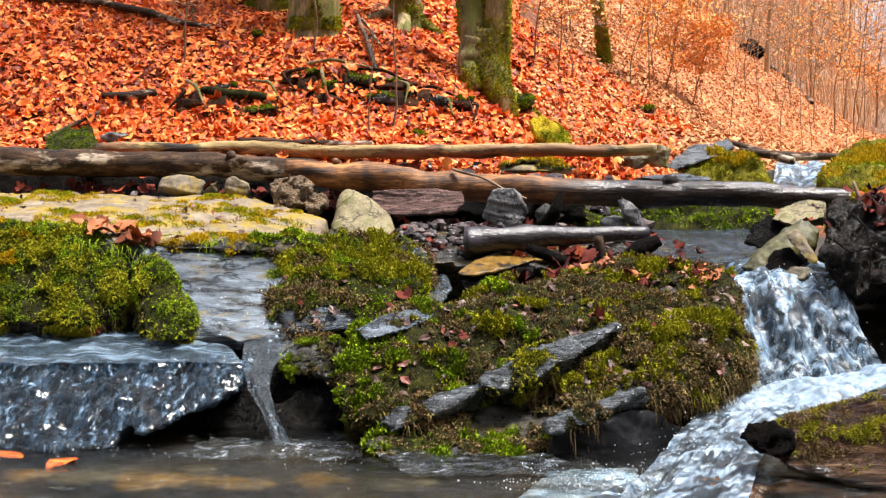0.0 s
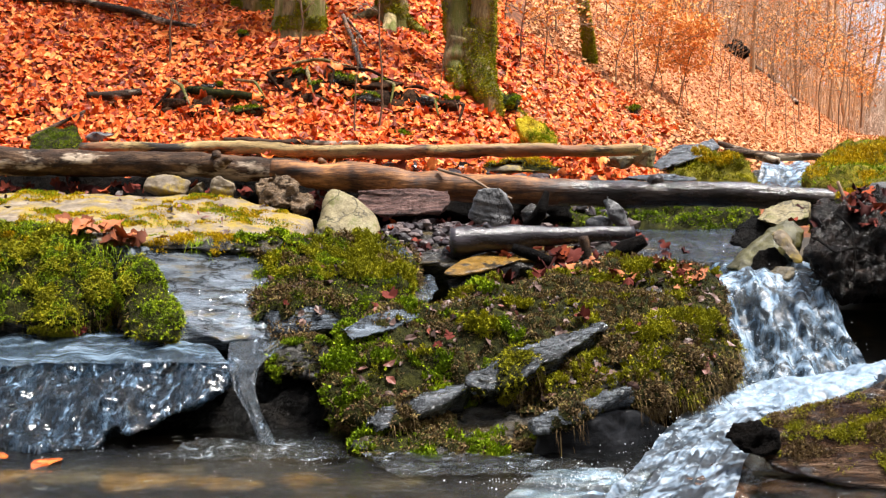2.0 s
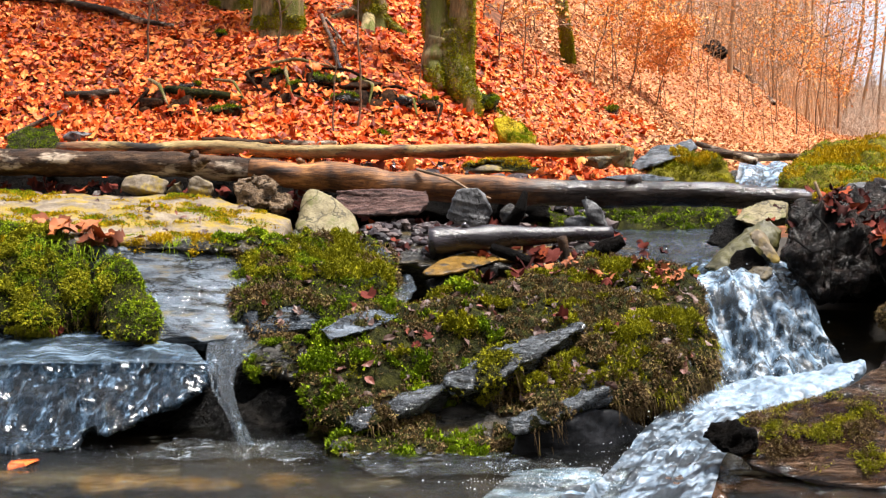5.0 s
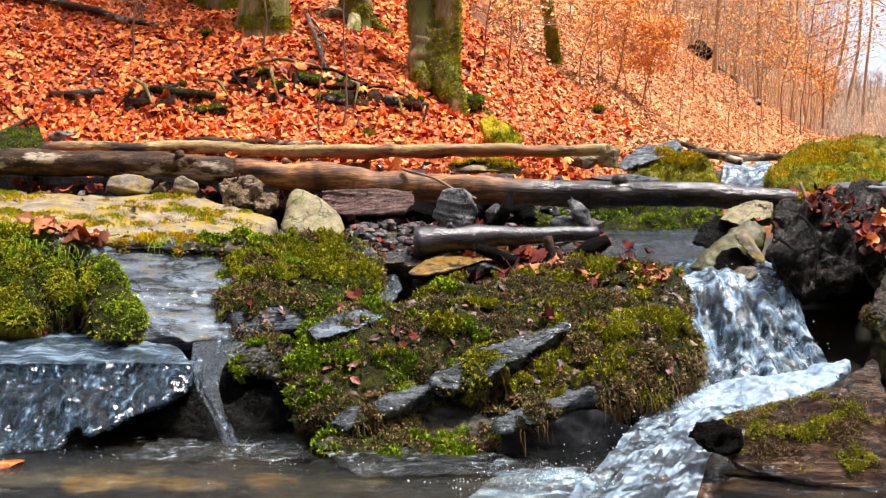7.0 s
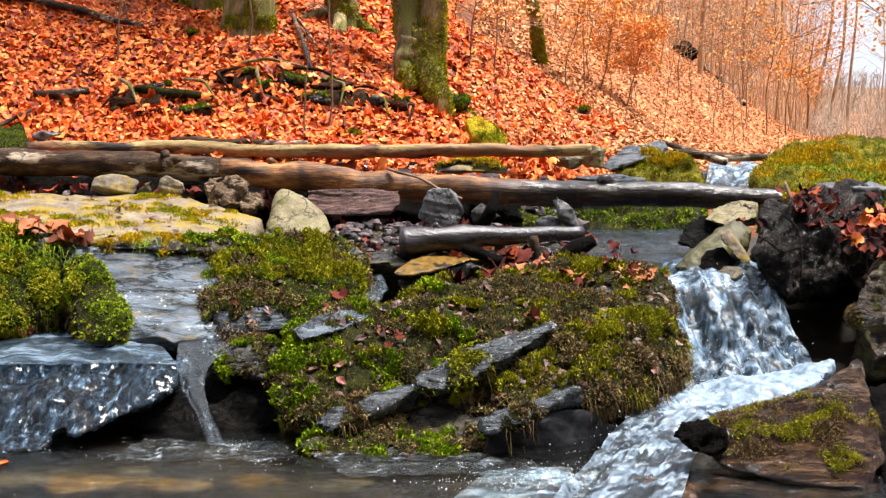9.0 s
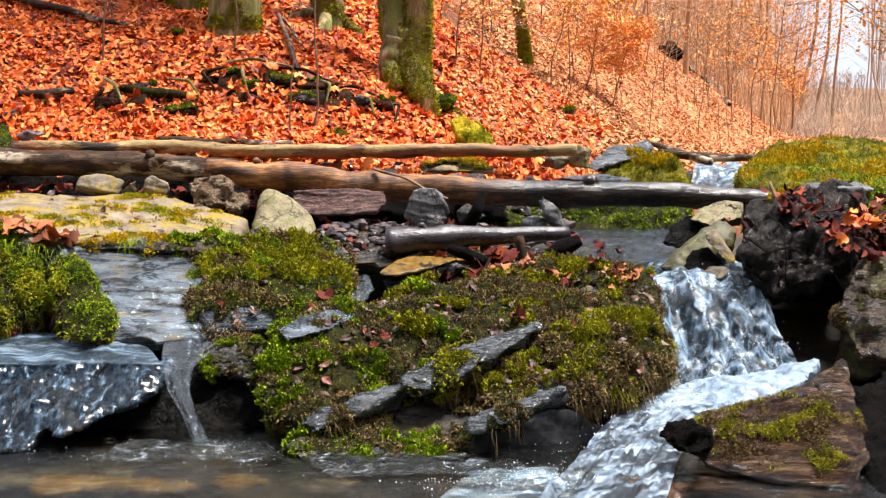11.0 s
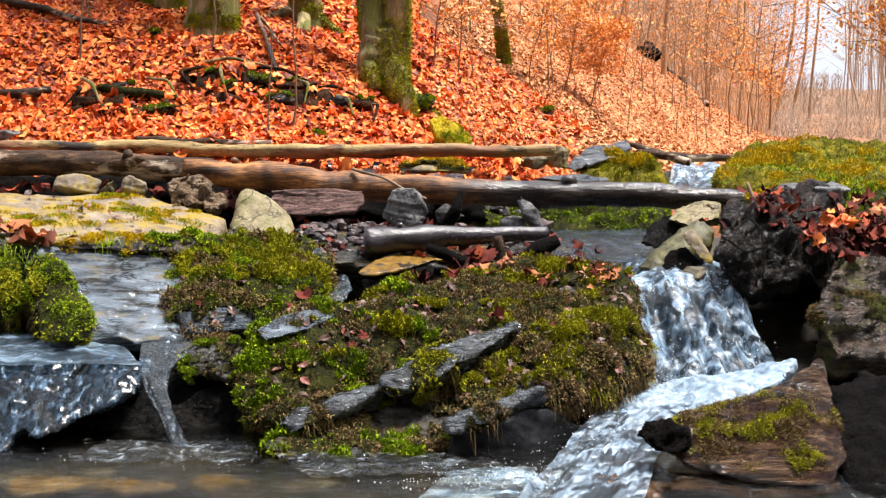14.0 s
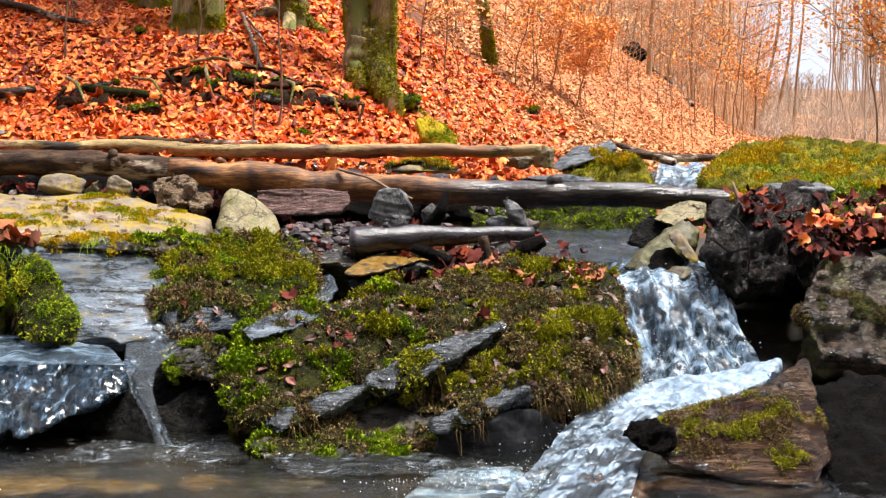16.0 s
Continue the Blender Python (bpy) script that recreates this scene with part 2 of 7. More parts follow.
grey_stone = surface("grey_stone", [(0.03, 0.032, 0.034), (0.10, 0.10, 0.105), (0.24, 0.235, 0.23)], 0.09, 0.4, 0.8, grain=0.012, cracks=0.2)
ochre_stone = surface("ochre_wet_stone", [(0.04, 0.022, 0.006), (0.2, 0.11, 0.02), (0.36, 0.22, 0.05)], 0.12, 0.3, 0.6, grain=0.014, patch=((0.012, 0.01, 0.008), 0.14, 0.3))
olive_stone = surface("olive_brown_stone", [(0.025, 0.018, 0.009), (0.09, 0.068, 0.03), (0.2, 0.155, 0.075)], 0.1, 0.45, 0.7, grain=0.012, cracks=0.2, patch=((0.02, 0.016, 0.01), 0.12, 0.22))
moss_green = surface("moss_green", [(0.028, 0.045, 0.002), (0.11, 0.17, 0.006), (0.25, 0.34, 0.01), (0.5, 0.54, 0.014)], 0.16, 0.9, 0.0, island=0.28, spec=0.1)
moss_dark = surface("moss_dark_brown", [(0.025, 0.015, 0.008), (0.105, 0.067, 0.033), (0.21, 0.145, 0.063), (0.31, 0.27, 0.045)], 0.1, 0.9, 0.0, island=0.35, spec=0.1)
moss_gold = surface("moss_golden", [(0.12, 0.075, 0.003), (0.36, 0.23, 0.005), (0.62, 0.43, 0.008), (0.42, 0.42, 0.012)], 0.12, 0.9, 0.0, island=0.3, spec=0.1)
moss_olive = surface("moss_olive", [(0.065, 0.068, 0.005), (0.24, 0.235, 0.01), (0.48, 0.43, 0.016)], 0.15, 0.9, 0.0, island=0.3, spec=0.1)
# dead moss and soil, darkened further for the shade between tufts
moss_bed = surface("moss_bed", [(0.006, 0.006, 0.002), (0.022, 0.023, 0.005), (0.06, 0.06, 0.01)], 0.05, 0.95, 1.0, grain=0.012, spec=0.1, depth=0.02)
moss_bed_gold = surface("moss_bed_golden", [(0.1, 0.07, 0.005), (0.32, 0.23, 0.01), (0.56, 0.42, 0.02)], 0.07, 0.95, 1.0, grain=0.012, spec=0.1, depth=0.02)
moss_bed_olive = surface("moss_bed_olive", [(0.03, 0.028, 0.003), (0.12, 0.105, 0.008), (0.25, 0.21, 0.015)], 0.08, 0.95, 1.0, grain=0.012, spec=0.1, depth=0.02)
leaf_orange = surface("fallen_leaves_orange", [(0.06, 0.009, 0.003), (0.34, 0.044, 0.008), (0.68, 0.118, 0.016), (0.86, 0.22, 0.036), (0.95, 0.38, 0.1)], 0.7, 0.55, 0.0, island=0.72, spec=0.25)
leaf_wet = surface("wet_leaves_red_brown", [(0.012, 0.004, 0.004), (0.05, 0.012, 0.01), (0.13, 0.028, 0.02), (0.34, 0.07, 0.025)], 0.3, 0.75, 0.0, island=0.75, spec=0.06)
leaf_brown = surface("curled_brown_leaves", [(0.06, 0.018, 0.01), (0.2, 0.06, 0.025), (0.38, 0.13, 0.05), (0.5, 0.15, 0.04)], 0.3, 0.6, 0.0, island=0.75, spec=0.15)
# paler than the near leaves: distance haze is mixed into the colour
leaf_far = surface("far_leaves_with_haze", [(0.15, 0.05, 0.02), (0.44, 0.16, 0.055), (0.6, 0.27, 0.1), (0.72, 0.4, 0.19)], 1.5, 0.6, 0.0, island=0.5, spec=0.25)
leaf_scrap = surface("brown_leaf_scraps", [(0.015, 0.008, 0.006), (0.06, 0.03, 0.022), (0.14, 0.085, 0.07), (0.2, 0.05, 0.03)], 0.3, 0.5, 0.0, island=0.8)
leaf_beech = surface("dry_beech_leaves", [(0.6, 0.2, 0.035), (0.82, 0.36, 0.085), (0.9, 0.5, 0.17)], 0.6, 0.6, 0.0, island=0.6)
soil = surface("leaf_mould_soil", [(0.03, 0.014, 0.007), (0.14, 0.045, 0.015), (0.4, 0.13, 0.045)], 0.1, 0.85, 0.8, grain=0.03)
bed_gravel = surface("stream_bed", [(0.004, 0.003, 0.002), (0.018, 0.012, 0.005), (0.07, 0.045, 0.015)], 0.3, 0.6, 0.8, grain=0.03)
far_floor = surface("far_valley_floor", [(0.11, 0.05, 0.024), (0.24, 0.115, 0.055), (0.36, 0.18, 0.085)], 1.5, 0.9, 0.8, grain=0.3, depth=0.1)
# far ground lightened in the same way for hazy air
far_litter = surface("far_litter_with_haze", [(0.2, 0.075, 0.03), (0.5, 0.2, 0.085), (0.68, 0.34, 0.17)], 0.4, 0.85, 0.8, grain=0.1, depth=0.05)
wood_wet = surface("wet_dark_log", [(0.006, 0.004, 0.005), (0.014, 0.01, 0.013), (0.038, 0.028, 0.036)], 0.1, 0.24, 0.5, grain=0.012, stretch=(0.3, 2, 2), rough_var=0.14, spec=0.6)
bark_dark = surface("dark_log_bark", [(0.01, 0.006, 0.003), (0.05, 0.026, 0.014), (0.15, 0.085, 0.045)], 0.09, 0.6, 1.0, grain=0.014, stretch=(0.5, 1.6, 1.6), patch=((0.5, 0.4, 0.3), 0.22, 0.16), cracks=0.14, spec=0.15)
bark_olive = surface("pale_log_bark", [(0.1, 0.06, 0.02), (0.36, 0.24, 0.09), (0.58, 0.45, 0.2)], 0.2, 0.6, 0.8, grain=0.016, stretch=(0.4, 1.6, 1.6), patch=[((0.018, 0.012, 0.008), 0.22, 0.25), ((0.2, 0.09, 0.04), 0.4, 0.2)], cracks=0.12)
wood_rotten = surface("rotten_driftwood", [(0.014, 0.008, 0.004), (0.1, 0.058, 0.028), (0.32, 0.21, 0.12), (0.52, 0.39, 0.26)], 0.08, 0.42, 1.0, grain=0.01, stretch=(0.25, 2.6, 2.6), depth=0.03, cracks=0.1)
drift_wood = surface("soaked_driftwood", [(0.008, 0.004, 0.002), (0.045, 0.022, 0.011), (0.13, 0.07, 0.036), (0.3, 0.19, 0.12)], 0.1, 0.22, 1.0, grain=0.012, stretch=(0.22, 1.6, 3.4), depth=0.04, cracks=0.06, crack_width=0.03, patch=((0.03, 0.008, 0.005), 0.3, 0.3), spec=0.6)
wood_maroon = surface("maroon_rotten_wood", [(0.015, 0.006, 0.005), (0.11, 0.05, 0.04), (0.32, 0.19, 0.16)], 0.05, 0.55, 1.0, grain=0.008, stretch=(0.25, 2.6, 2.6), cracks=0.07, depth=0.02)
# black roots and earth; also darkens hollows and gaps to stand for shade
root_and_shade_black = surface("black_root_earth_and_shade", [(0.0012, 0.001, 0.001), (0.003, 0.0022, 0.0018), (0.009, 0.006, 0.004)], 0.07, 0.6, 1.0, grain=0.015, depth=0.03, spec=0.04)
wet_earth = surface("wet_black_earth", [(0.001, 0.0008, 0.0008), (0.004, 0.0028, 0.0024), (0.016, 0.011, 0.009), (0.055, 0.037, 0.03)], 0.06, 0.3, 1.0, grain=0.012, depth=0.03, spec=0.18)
trunk_bark = surface("beech_bark", [(0.06, 0.042, 0.018), (0.24, 0.175, 0.075), (0.48, 0.37, 0.18)], 0.12, 0.8, 1.0, grain=0.02, stretch=(1.4, 1.4, 0.5), patch=((0.12, 0.12, 0.02), 0.3, 0.3), depth=0.02)
# bark colour lightened to include the beige haze of distance
trunk_far = surface("far_trunk_with_haze", [(0.17, 0.1, 0.05), (0.32, 0.21, 0.12), (0.46, 0.33, 0.2)], 0.4, 0.85, 0.5, stretch=(1.4, 1.4, 0.4))
# pale twigs: the haze along the crest is part of this colour
thicket_bark = surface("thicket_twigs_with_haze", [(0.3, 0.17, 0.09), (0.5, 0.31, 0.17), (0.68, 0.47, 0.3)], 2.0, 0.8, 0.0, island=0.5)
twig = surface("twig_bark", [(0.08, 0.05, 0.03), (0.2, 0.13, 0.08), (0.34, 0.24, 0.15)], 0.2, 0.75, 0.3)
# blue of the reflected sky is painted into this wet slate
washed_slate = surface("washed_slate_with_sky_blue", [(0.003, 0.004, 0.005), (0.018, 0.027, 0.036), (0.055, 0.085, 0.115), (0.14, 0.19, 0.24)], 0.2, 0.1, 1.0, grain=0.03, stretch=(2.6, 1.0, 1.0), cracks=0.6, crack_width=0.006, patch=[((0.035, 0.03, 0.02), 0.3, 0.15), ((0.004, 0.004, 0.004), 0.16, 0.3)], depth=0.05, spec=1.0, rough_var=0.08, bump_size=0.35)
# wet slate, blackened further to hold the shade beneath the overhang
smooth_slab = surface("smooth_wet_shaded_slab", [(0.0015, 0.0016, 0.002), (0.004, 0.0045, 0.0055), (0.014, 0.015, 0.018)], 0.16, 0.42, 0.5, grain=0.01, stretch=(0.5, 1, 2.4), turn=BED, depth=0.008, spec=0.15)
beds_slate = surface("banded_dark_slate", [(0.012, 0.013, 0.014), (0.045, 0.05, 0.055), (0.12, 0.135, 0.15), (0.26, 0.29, 0.32)], 0.14, 0.18, 1.0, grain=0.012, stretch=(0.5, 1, 3.2), turn=(0, 22, -10), cracks=0.16, patch=((0.01, 0.009, 0.007), 0.14, 0.22), depth=0.02, spec=0.6)
slab_dark = surface("dark_weathered_slab", [(0.006, 0.004, 0.003), (0.03, 0.02, 0.014), (0.09, 0.062, 0.044), (0.2, 0.15, 0.12)], 0.07, 0.34, 1.0, grain=0.012, stretch=(0.7, 1, 1.6), cracks=0.2, patch=((0.09, 0.08, 0.02), 0.22, 0.2), depth=0.03)
# farthest bark, greyed and paled to paint haze over it
far_grey = surface("far_wood_with_haze", [(0.26, 0.19, 0.14), (0.4, 0.31, 0.24), (0.52, 0.43, 0.34)], 0.8, 0.9, 0.3)
# wet rock, blackened so that its colour carries the shade of hollows
shade_rock = surface("wet_black_shade_rock", [(0.002, 0.002, 0.002), (0.007, 0.0065, 0.006), (0.016, 0.014, 0.012)], 0.12, 0.3, 1.0, grain=0.02, depth=0.03, spec=0.06, cracks=0.15)
root_dark_earth = surface("dark_earth", [(0.006, 0.003, 0.0015), (0.025, 0.011, 0.005), (0.08, 0.036, 0.016)], 0.08, 0.9, 1.0, grain=0.02, spec=0.08)


def wet_half(name, dry, wet, at, wide, size):
    """Bare log, dry at one end and soaked at the other, with an uneven border along its length."""
    m = bpy.data.materials.new(name)
    m.use_nodes = True
    nt = m.node_tree
    N, L = nt.nodes.new, nt.links.new
    b = nt.nodes["Principled BSDF"]
    co, mp = N("ShaderNodeTexCoord"), N("ShaderNodeMapping")
    mp.inputs["Scale"].default_value = (0.3, 2.2, 2.2)
    L(co.outputs["Object"], mp.inputs[0])

    def noise_of(sz, detail=7, rough=0.62):
        n = N("ShaderNodeTexNoise")
        n.inputs["Scale"].default_value, n.inputs["Detail"].default_value, n.inputs["Roughness"].default_value = 1 / sz, detail, rough
        L(mp.outputs[0], n.inputs["Vector"])
        return n.outputs["Fac"]

    def ramp(fac, cols, lo=0.3, hi=0.7):
        r = N("ShaderNodeValToRGB")
        while len(r.color_ramp.elements) < len(cols):
            r.color_ramp.elements.new(0.5)
        for i, (e, c) in enumerate(zip(r.color_ramp.elements, cols)):
            e.position, e.color = lo + (hi - lo) * i / (len(cols) - 1), (*c, 1)
        L(fac, r.inputs[0])
        return r.outputs[0]
    sp = N("ShaderNodeSeparateXYZ")
    L(co.outputs["Object"], sp.inputs[0])
    add = N("ShaderNodeMath")
    add.operation = "MULTIPLY_ADD"
    L(noise_of(0.3), add.inputs[0])
    add.inputs[1].default_value = wide * 2
    L(sp.outputs[0], add.inputs[2])
    mr = N("ShaderNodeMapRange")
    mr.inputs["From Min"].default_value, mr.inputs["From Max"].default_value = at + wide * 0.6, at + wide * 1.4
    L(add.outputs[0], mr.inputs["Value"])
    mx = N("ShaderNodeMix")
    mx.data_type = "RGBA"
    L(mr.outputs[0], mx.inputs[0])
    L(ramp(noise_of(size), dry), mx.inputs[6])
    L(ramp(noise_of(size), wet), mx.inputs[7])
    fine = ramp(noise_of(0.03, 6, 0.7), [(0.22, 0.2, 0.2), (0.8, 0.8, 0.8), (1.15, 1.15, 1.15)], 0.36, 0.6)
    mu = N("ShaderNodeMix")
    mu.data_type, mu.blend_type = "RGBA", "MULTIPLY"
    mu.inputs[0].default_value = 0.8
    L(mx.outputs[2], mu.inputs[6])
    L(fine, mu.inputs[7])
    blot = N("ShaderNodeTexNoise")
    blot.inputs["Scale"].default_value, blot.inputs["Detail"].default_value, blot.inputs["Roughness"].default_value = 5.0, 6, 0.65
    L(co.outputs["Object"], blot.inputs["Vector"])
    stain = N("ShaderNodeMix")
    stain.data_type, stain.blend_type = "RGBA", "MULTIPLY"
    stain.inputs[0].default_value = 0.85
    L(mu.outputs[2], stain.inputs[6])
    L(ramp(blot.outputs["Fac"], [(0.2, 0.17, 0.16), (0.75, 0.7, 0.68), (1.2, 1.2, 1.2)], 0.38, 0.6), stain.inputs[7])
    L(stain.outputs[2], b.inputs["Base Color"])
    ro = N("ShaderNodeMapRange")
    ro.inputs["To Min"].default_value, ro.inputs["To Max"].default_value = 0.6, 0.1
    b.inputs["Specular IOR Level"].default_value = 0.4
    L(mr.outputs[0], ro.inputs["Value"])
    L(ro.outputs[0], b.inputs["Roughness"])
    bp = N("ShaderNodeBump")
    bp.inputs["Strength"].default_value, bp.inputs["Distance"].default_value = 0.7, 0.012
    L(noise_of(0.04), bp.inputs["Height"])
    L(bp.outputs[0], b.inputs["Normal"])
    return m


wood_bare = wet_half("barkless_log", [(0.012, 0.006, 0.003), (0.12, 0.045, 0.012), (0.32, 0.135, 0.036), (0.52, 0.25, 0.085)], [(0.006, 0.004, 0.003), (0.022, 0.014, 0.011), (0.06, 0.046, 0.038)], -0.05, 0.45, 0.14)


def water_material(name, tint, rough, wave, size, height):
    m = bpy.data.materials.new(name)
    m.use_nodes = True
    nt = m.node_tree
    N, L = nt.nodes.new, nt.links.new
    b = nt.nodes["Principled BSDF"]
    b.inputs["Base Color"].default_value = (*tint, 1)
    b.inputs["Transmission Weight"].default_value = 1.0
    b.inputs["Roughness"].default_value = rough
    b.inputs["IOR"].default_value = 1.33
    co, mp = N("ShaderNodeTexCoord"), N("ShaderNodeMapping")
    mp.inputs["Scale"].default_value = wave
    L(co.outputs["Object"], mp.inputs[0])
    n = N("ShaderNodeTexNoise")
    n.inputs["Scale"].default_value, n.inputs["Detail"].default_value = 1 / size, 4
    n.inputs["Distortion"].default_value = 0.6
    L(mp.outputs[0], n.inputs["Vector"])
    bp = N("ShaderNodeBump")
    bp.inputs["Strength"].default_value, bp.inputs["Distance"].default_value = 0.7, height
    L(n.outputs["Fac"], bp.inputs["Height"])
    L(bp.outputs[0], b.inputs["Normal"])
    return m


water_film = water_material("thin_running_water", (0.85, 0.9, 0.95), 0.05, (2.2, 2.2, 0.8), 0.07, 0.02)


def foam_material(name, stretch, share, size, clear=0.8, turn=0.0, rough=0.25, tones=((0.1, 0.18, 0.28), (0.34, 0.47, 0.62), (0.72, 0.79, 0.86)), relief=0.02, fine=7):
    """White broken water: air-filled foam and clear water side by side. The tones put troughs and sky sheen into the
    colour.
    """
    m = bpy.data.materials.new(name)
    m.use_nodes = True
    nt = m.node_tree
    N, L = nt.nodes.new, nt.links.new
    b = nt.nodes["Principled BSDF"]
    b.inputs["IOR"].default_value = 1.33
    co, mp = N("ShaderNodeTexCoord"), N("ShaderNodeMapping")
    flow = N("ShaderNodeMapping")
    flow.inputs["Rotation"].default_value = (0, 0, radians(-turn))
    L(co.outputs["Object"], flow.inputs[0])
    mp.inputs["Scale"].default_value = stretch
    L(flow.outputs[0], mp.inputs[0])
    n = N("ShaderNodeTexNoise")
    n.inputs["Scale"].default_value, n.inputs["Detail"].default_value, n.inputs["Roughness"].default_value = 1 / size, fine, 0.68
    n.inputs["Distortion"].default_value = 0.8
    L(mp.outputs[0], n.inputs["Vector"])
    r = N("ShaderNodeMapRange")
    r.inputs["From Min"].default_value, r.inputs["From Max"].default_value = 0.66 - 0.34 * share, 0.84 - 0.34 * share
    r.inputs["To Min"].default_value, r.inputs["To Max"].default_value = clear, 0.0
    L(n.outputs["Fac"], r.inputs["Value"])
    L(r.outputs[0], b.inputs["Transmission Weight"])
    # second noise paints pale crests, sky sheen and darker troughs
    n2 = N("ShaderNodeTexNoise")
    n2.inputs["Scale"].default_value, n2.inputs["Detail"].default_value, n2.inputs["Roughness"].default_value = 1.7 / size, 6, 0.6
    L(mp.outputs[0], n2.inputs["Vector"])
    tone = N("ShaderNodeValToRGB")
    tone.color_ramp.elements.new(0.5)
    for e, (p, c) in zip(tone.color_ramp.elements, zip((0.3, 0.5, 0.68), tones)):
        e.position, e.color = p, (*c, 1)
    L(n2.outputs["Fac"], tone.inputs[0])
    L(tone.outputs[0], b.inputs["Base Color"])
    b.inputs["Roughness"].default_value = rough
    bp = N("ShaderNodeBump")
    bp.inputs["Strength"].default_value, bp.inputs["Distance"].default_value = 0.6, relief
    L(n.outputs["Fac"], bp.inputs["Height"])
    L(bp.outputs[0], b.inputs["Normal"])
    return m


foam_fall = foam_material("falling_white_water", (1.7, 1.7, 0.75), 0.66, 0.14, 0.92, 0, 0.25, ((0.08, 0.15, 0.24), (0.27, 0.38, 0.5), (0.56, 0.64, 0.72)))
foam_boil = foam_material("boiling_white_water", (1.2, 1.2, 1.6), 0.9, 0.08, 0.7, 0, 0.4, ((0.13, 0.2, 0.28), (0.23, 0.31, 0.4), (0.34, 0.4, 0.47)), 0.008)
# no foam here: blue-grey tones stand for sky reflected in smooth water
sheen_shelf = foam_material("shelf_water_with_sky_sheen", (0.5, 2.4, 1.0), 0.5, 0.2, 0.9, 0, 0.06, ((0.08, 0.13, 0.17), (0.16, 0.23, 0.3), (0.26, 0.34, 0.42)))
# reflected sky on the sliding film, painted as pale blue swirls
sheen_slide = foam_material("sliding_water_with_sky_sheen", (3.4, 1.6, 0.7), 0.38, 0.16, 0.98, 0, 0.13, ((0.006, 0.011, 0.016), (0.08, 0.135, 0.2), (0.27, 0.36, 0.47)), 0.009, 3)
foam_run = foam_material("running_white_water", (0.7, 1.7, 1.5), 0.62, 0.12, 0.95, 53, 0.4, ((0.07, 0.11, 0.16), (0.22, 0.29, 0.37), (0.42, 0.48, 0.55)), 0.007)
foam_patch = foam_material("drifting_foam", (0.7, 1.6, 1.0), 0.64, 0.16, 0.97, 20, 0.3)
foam_thin = foam_material("thin_broken_water", (4.5, 4.5, 0.8), 0.3, 0.1, 0.97)

# pale streaks take the place of sky reflections on the ripples
sheen_pool = foam_material("pool_water_with_sky_streaks", (0.9, 3.0, 1.0), 0.12, 0.15, 1.0, 0, 0.02, ((0.15, 0.15, 0.11), (0.24, 0.245, 0.2), (0.5, 0.56, 0.6)))

sheen_pool.node_tree.nodes["Principled BSDF"].inputs["Specular IOR Level"].default_value = 0.2
foam_streak = foam_material("broken_ripple_foam", (1.0, 2.4, 1.0), 0.28, 0.08, 1.0, 10, 0.1, ((0.2, 0.25, 0.28), (0.45, 0.52, 0.58), (0.7, 0.76, 0.8)))
foam_streak.node_tree.nodes["Principled BSDF"].inputs["Specular IOR Level"].default_value = 0.2
# blue tones and white glints of reflected sky set as colour
sheen_stream = foam_material("stream_water_with_sky_sheen", (1.0, 2.2, 1.0), 0.34, 0.09, 0.9, 0, 0.05, ((0.01, 0.02, 0.04), (0.045, 0.075, 0.13), (0.34, 0.41, 0.5)))
foam_solid = surface("foam", [(0.6, 0.65, 0.7), (0.8, 0.84, 0.88), (0.9, 0.92, 0.95)], 0.05, 0.25, 0.0)

# ---- ground: stream bed, hillside, valley and an unseen sky-blocking rise in one sheet ----
AX = (0.322, 0.947)  # the valley's direction


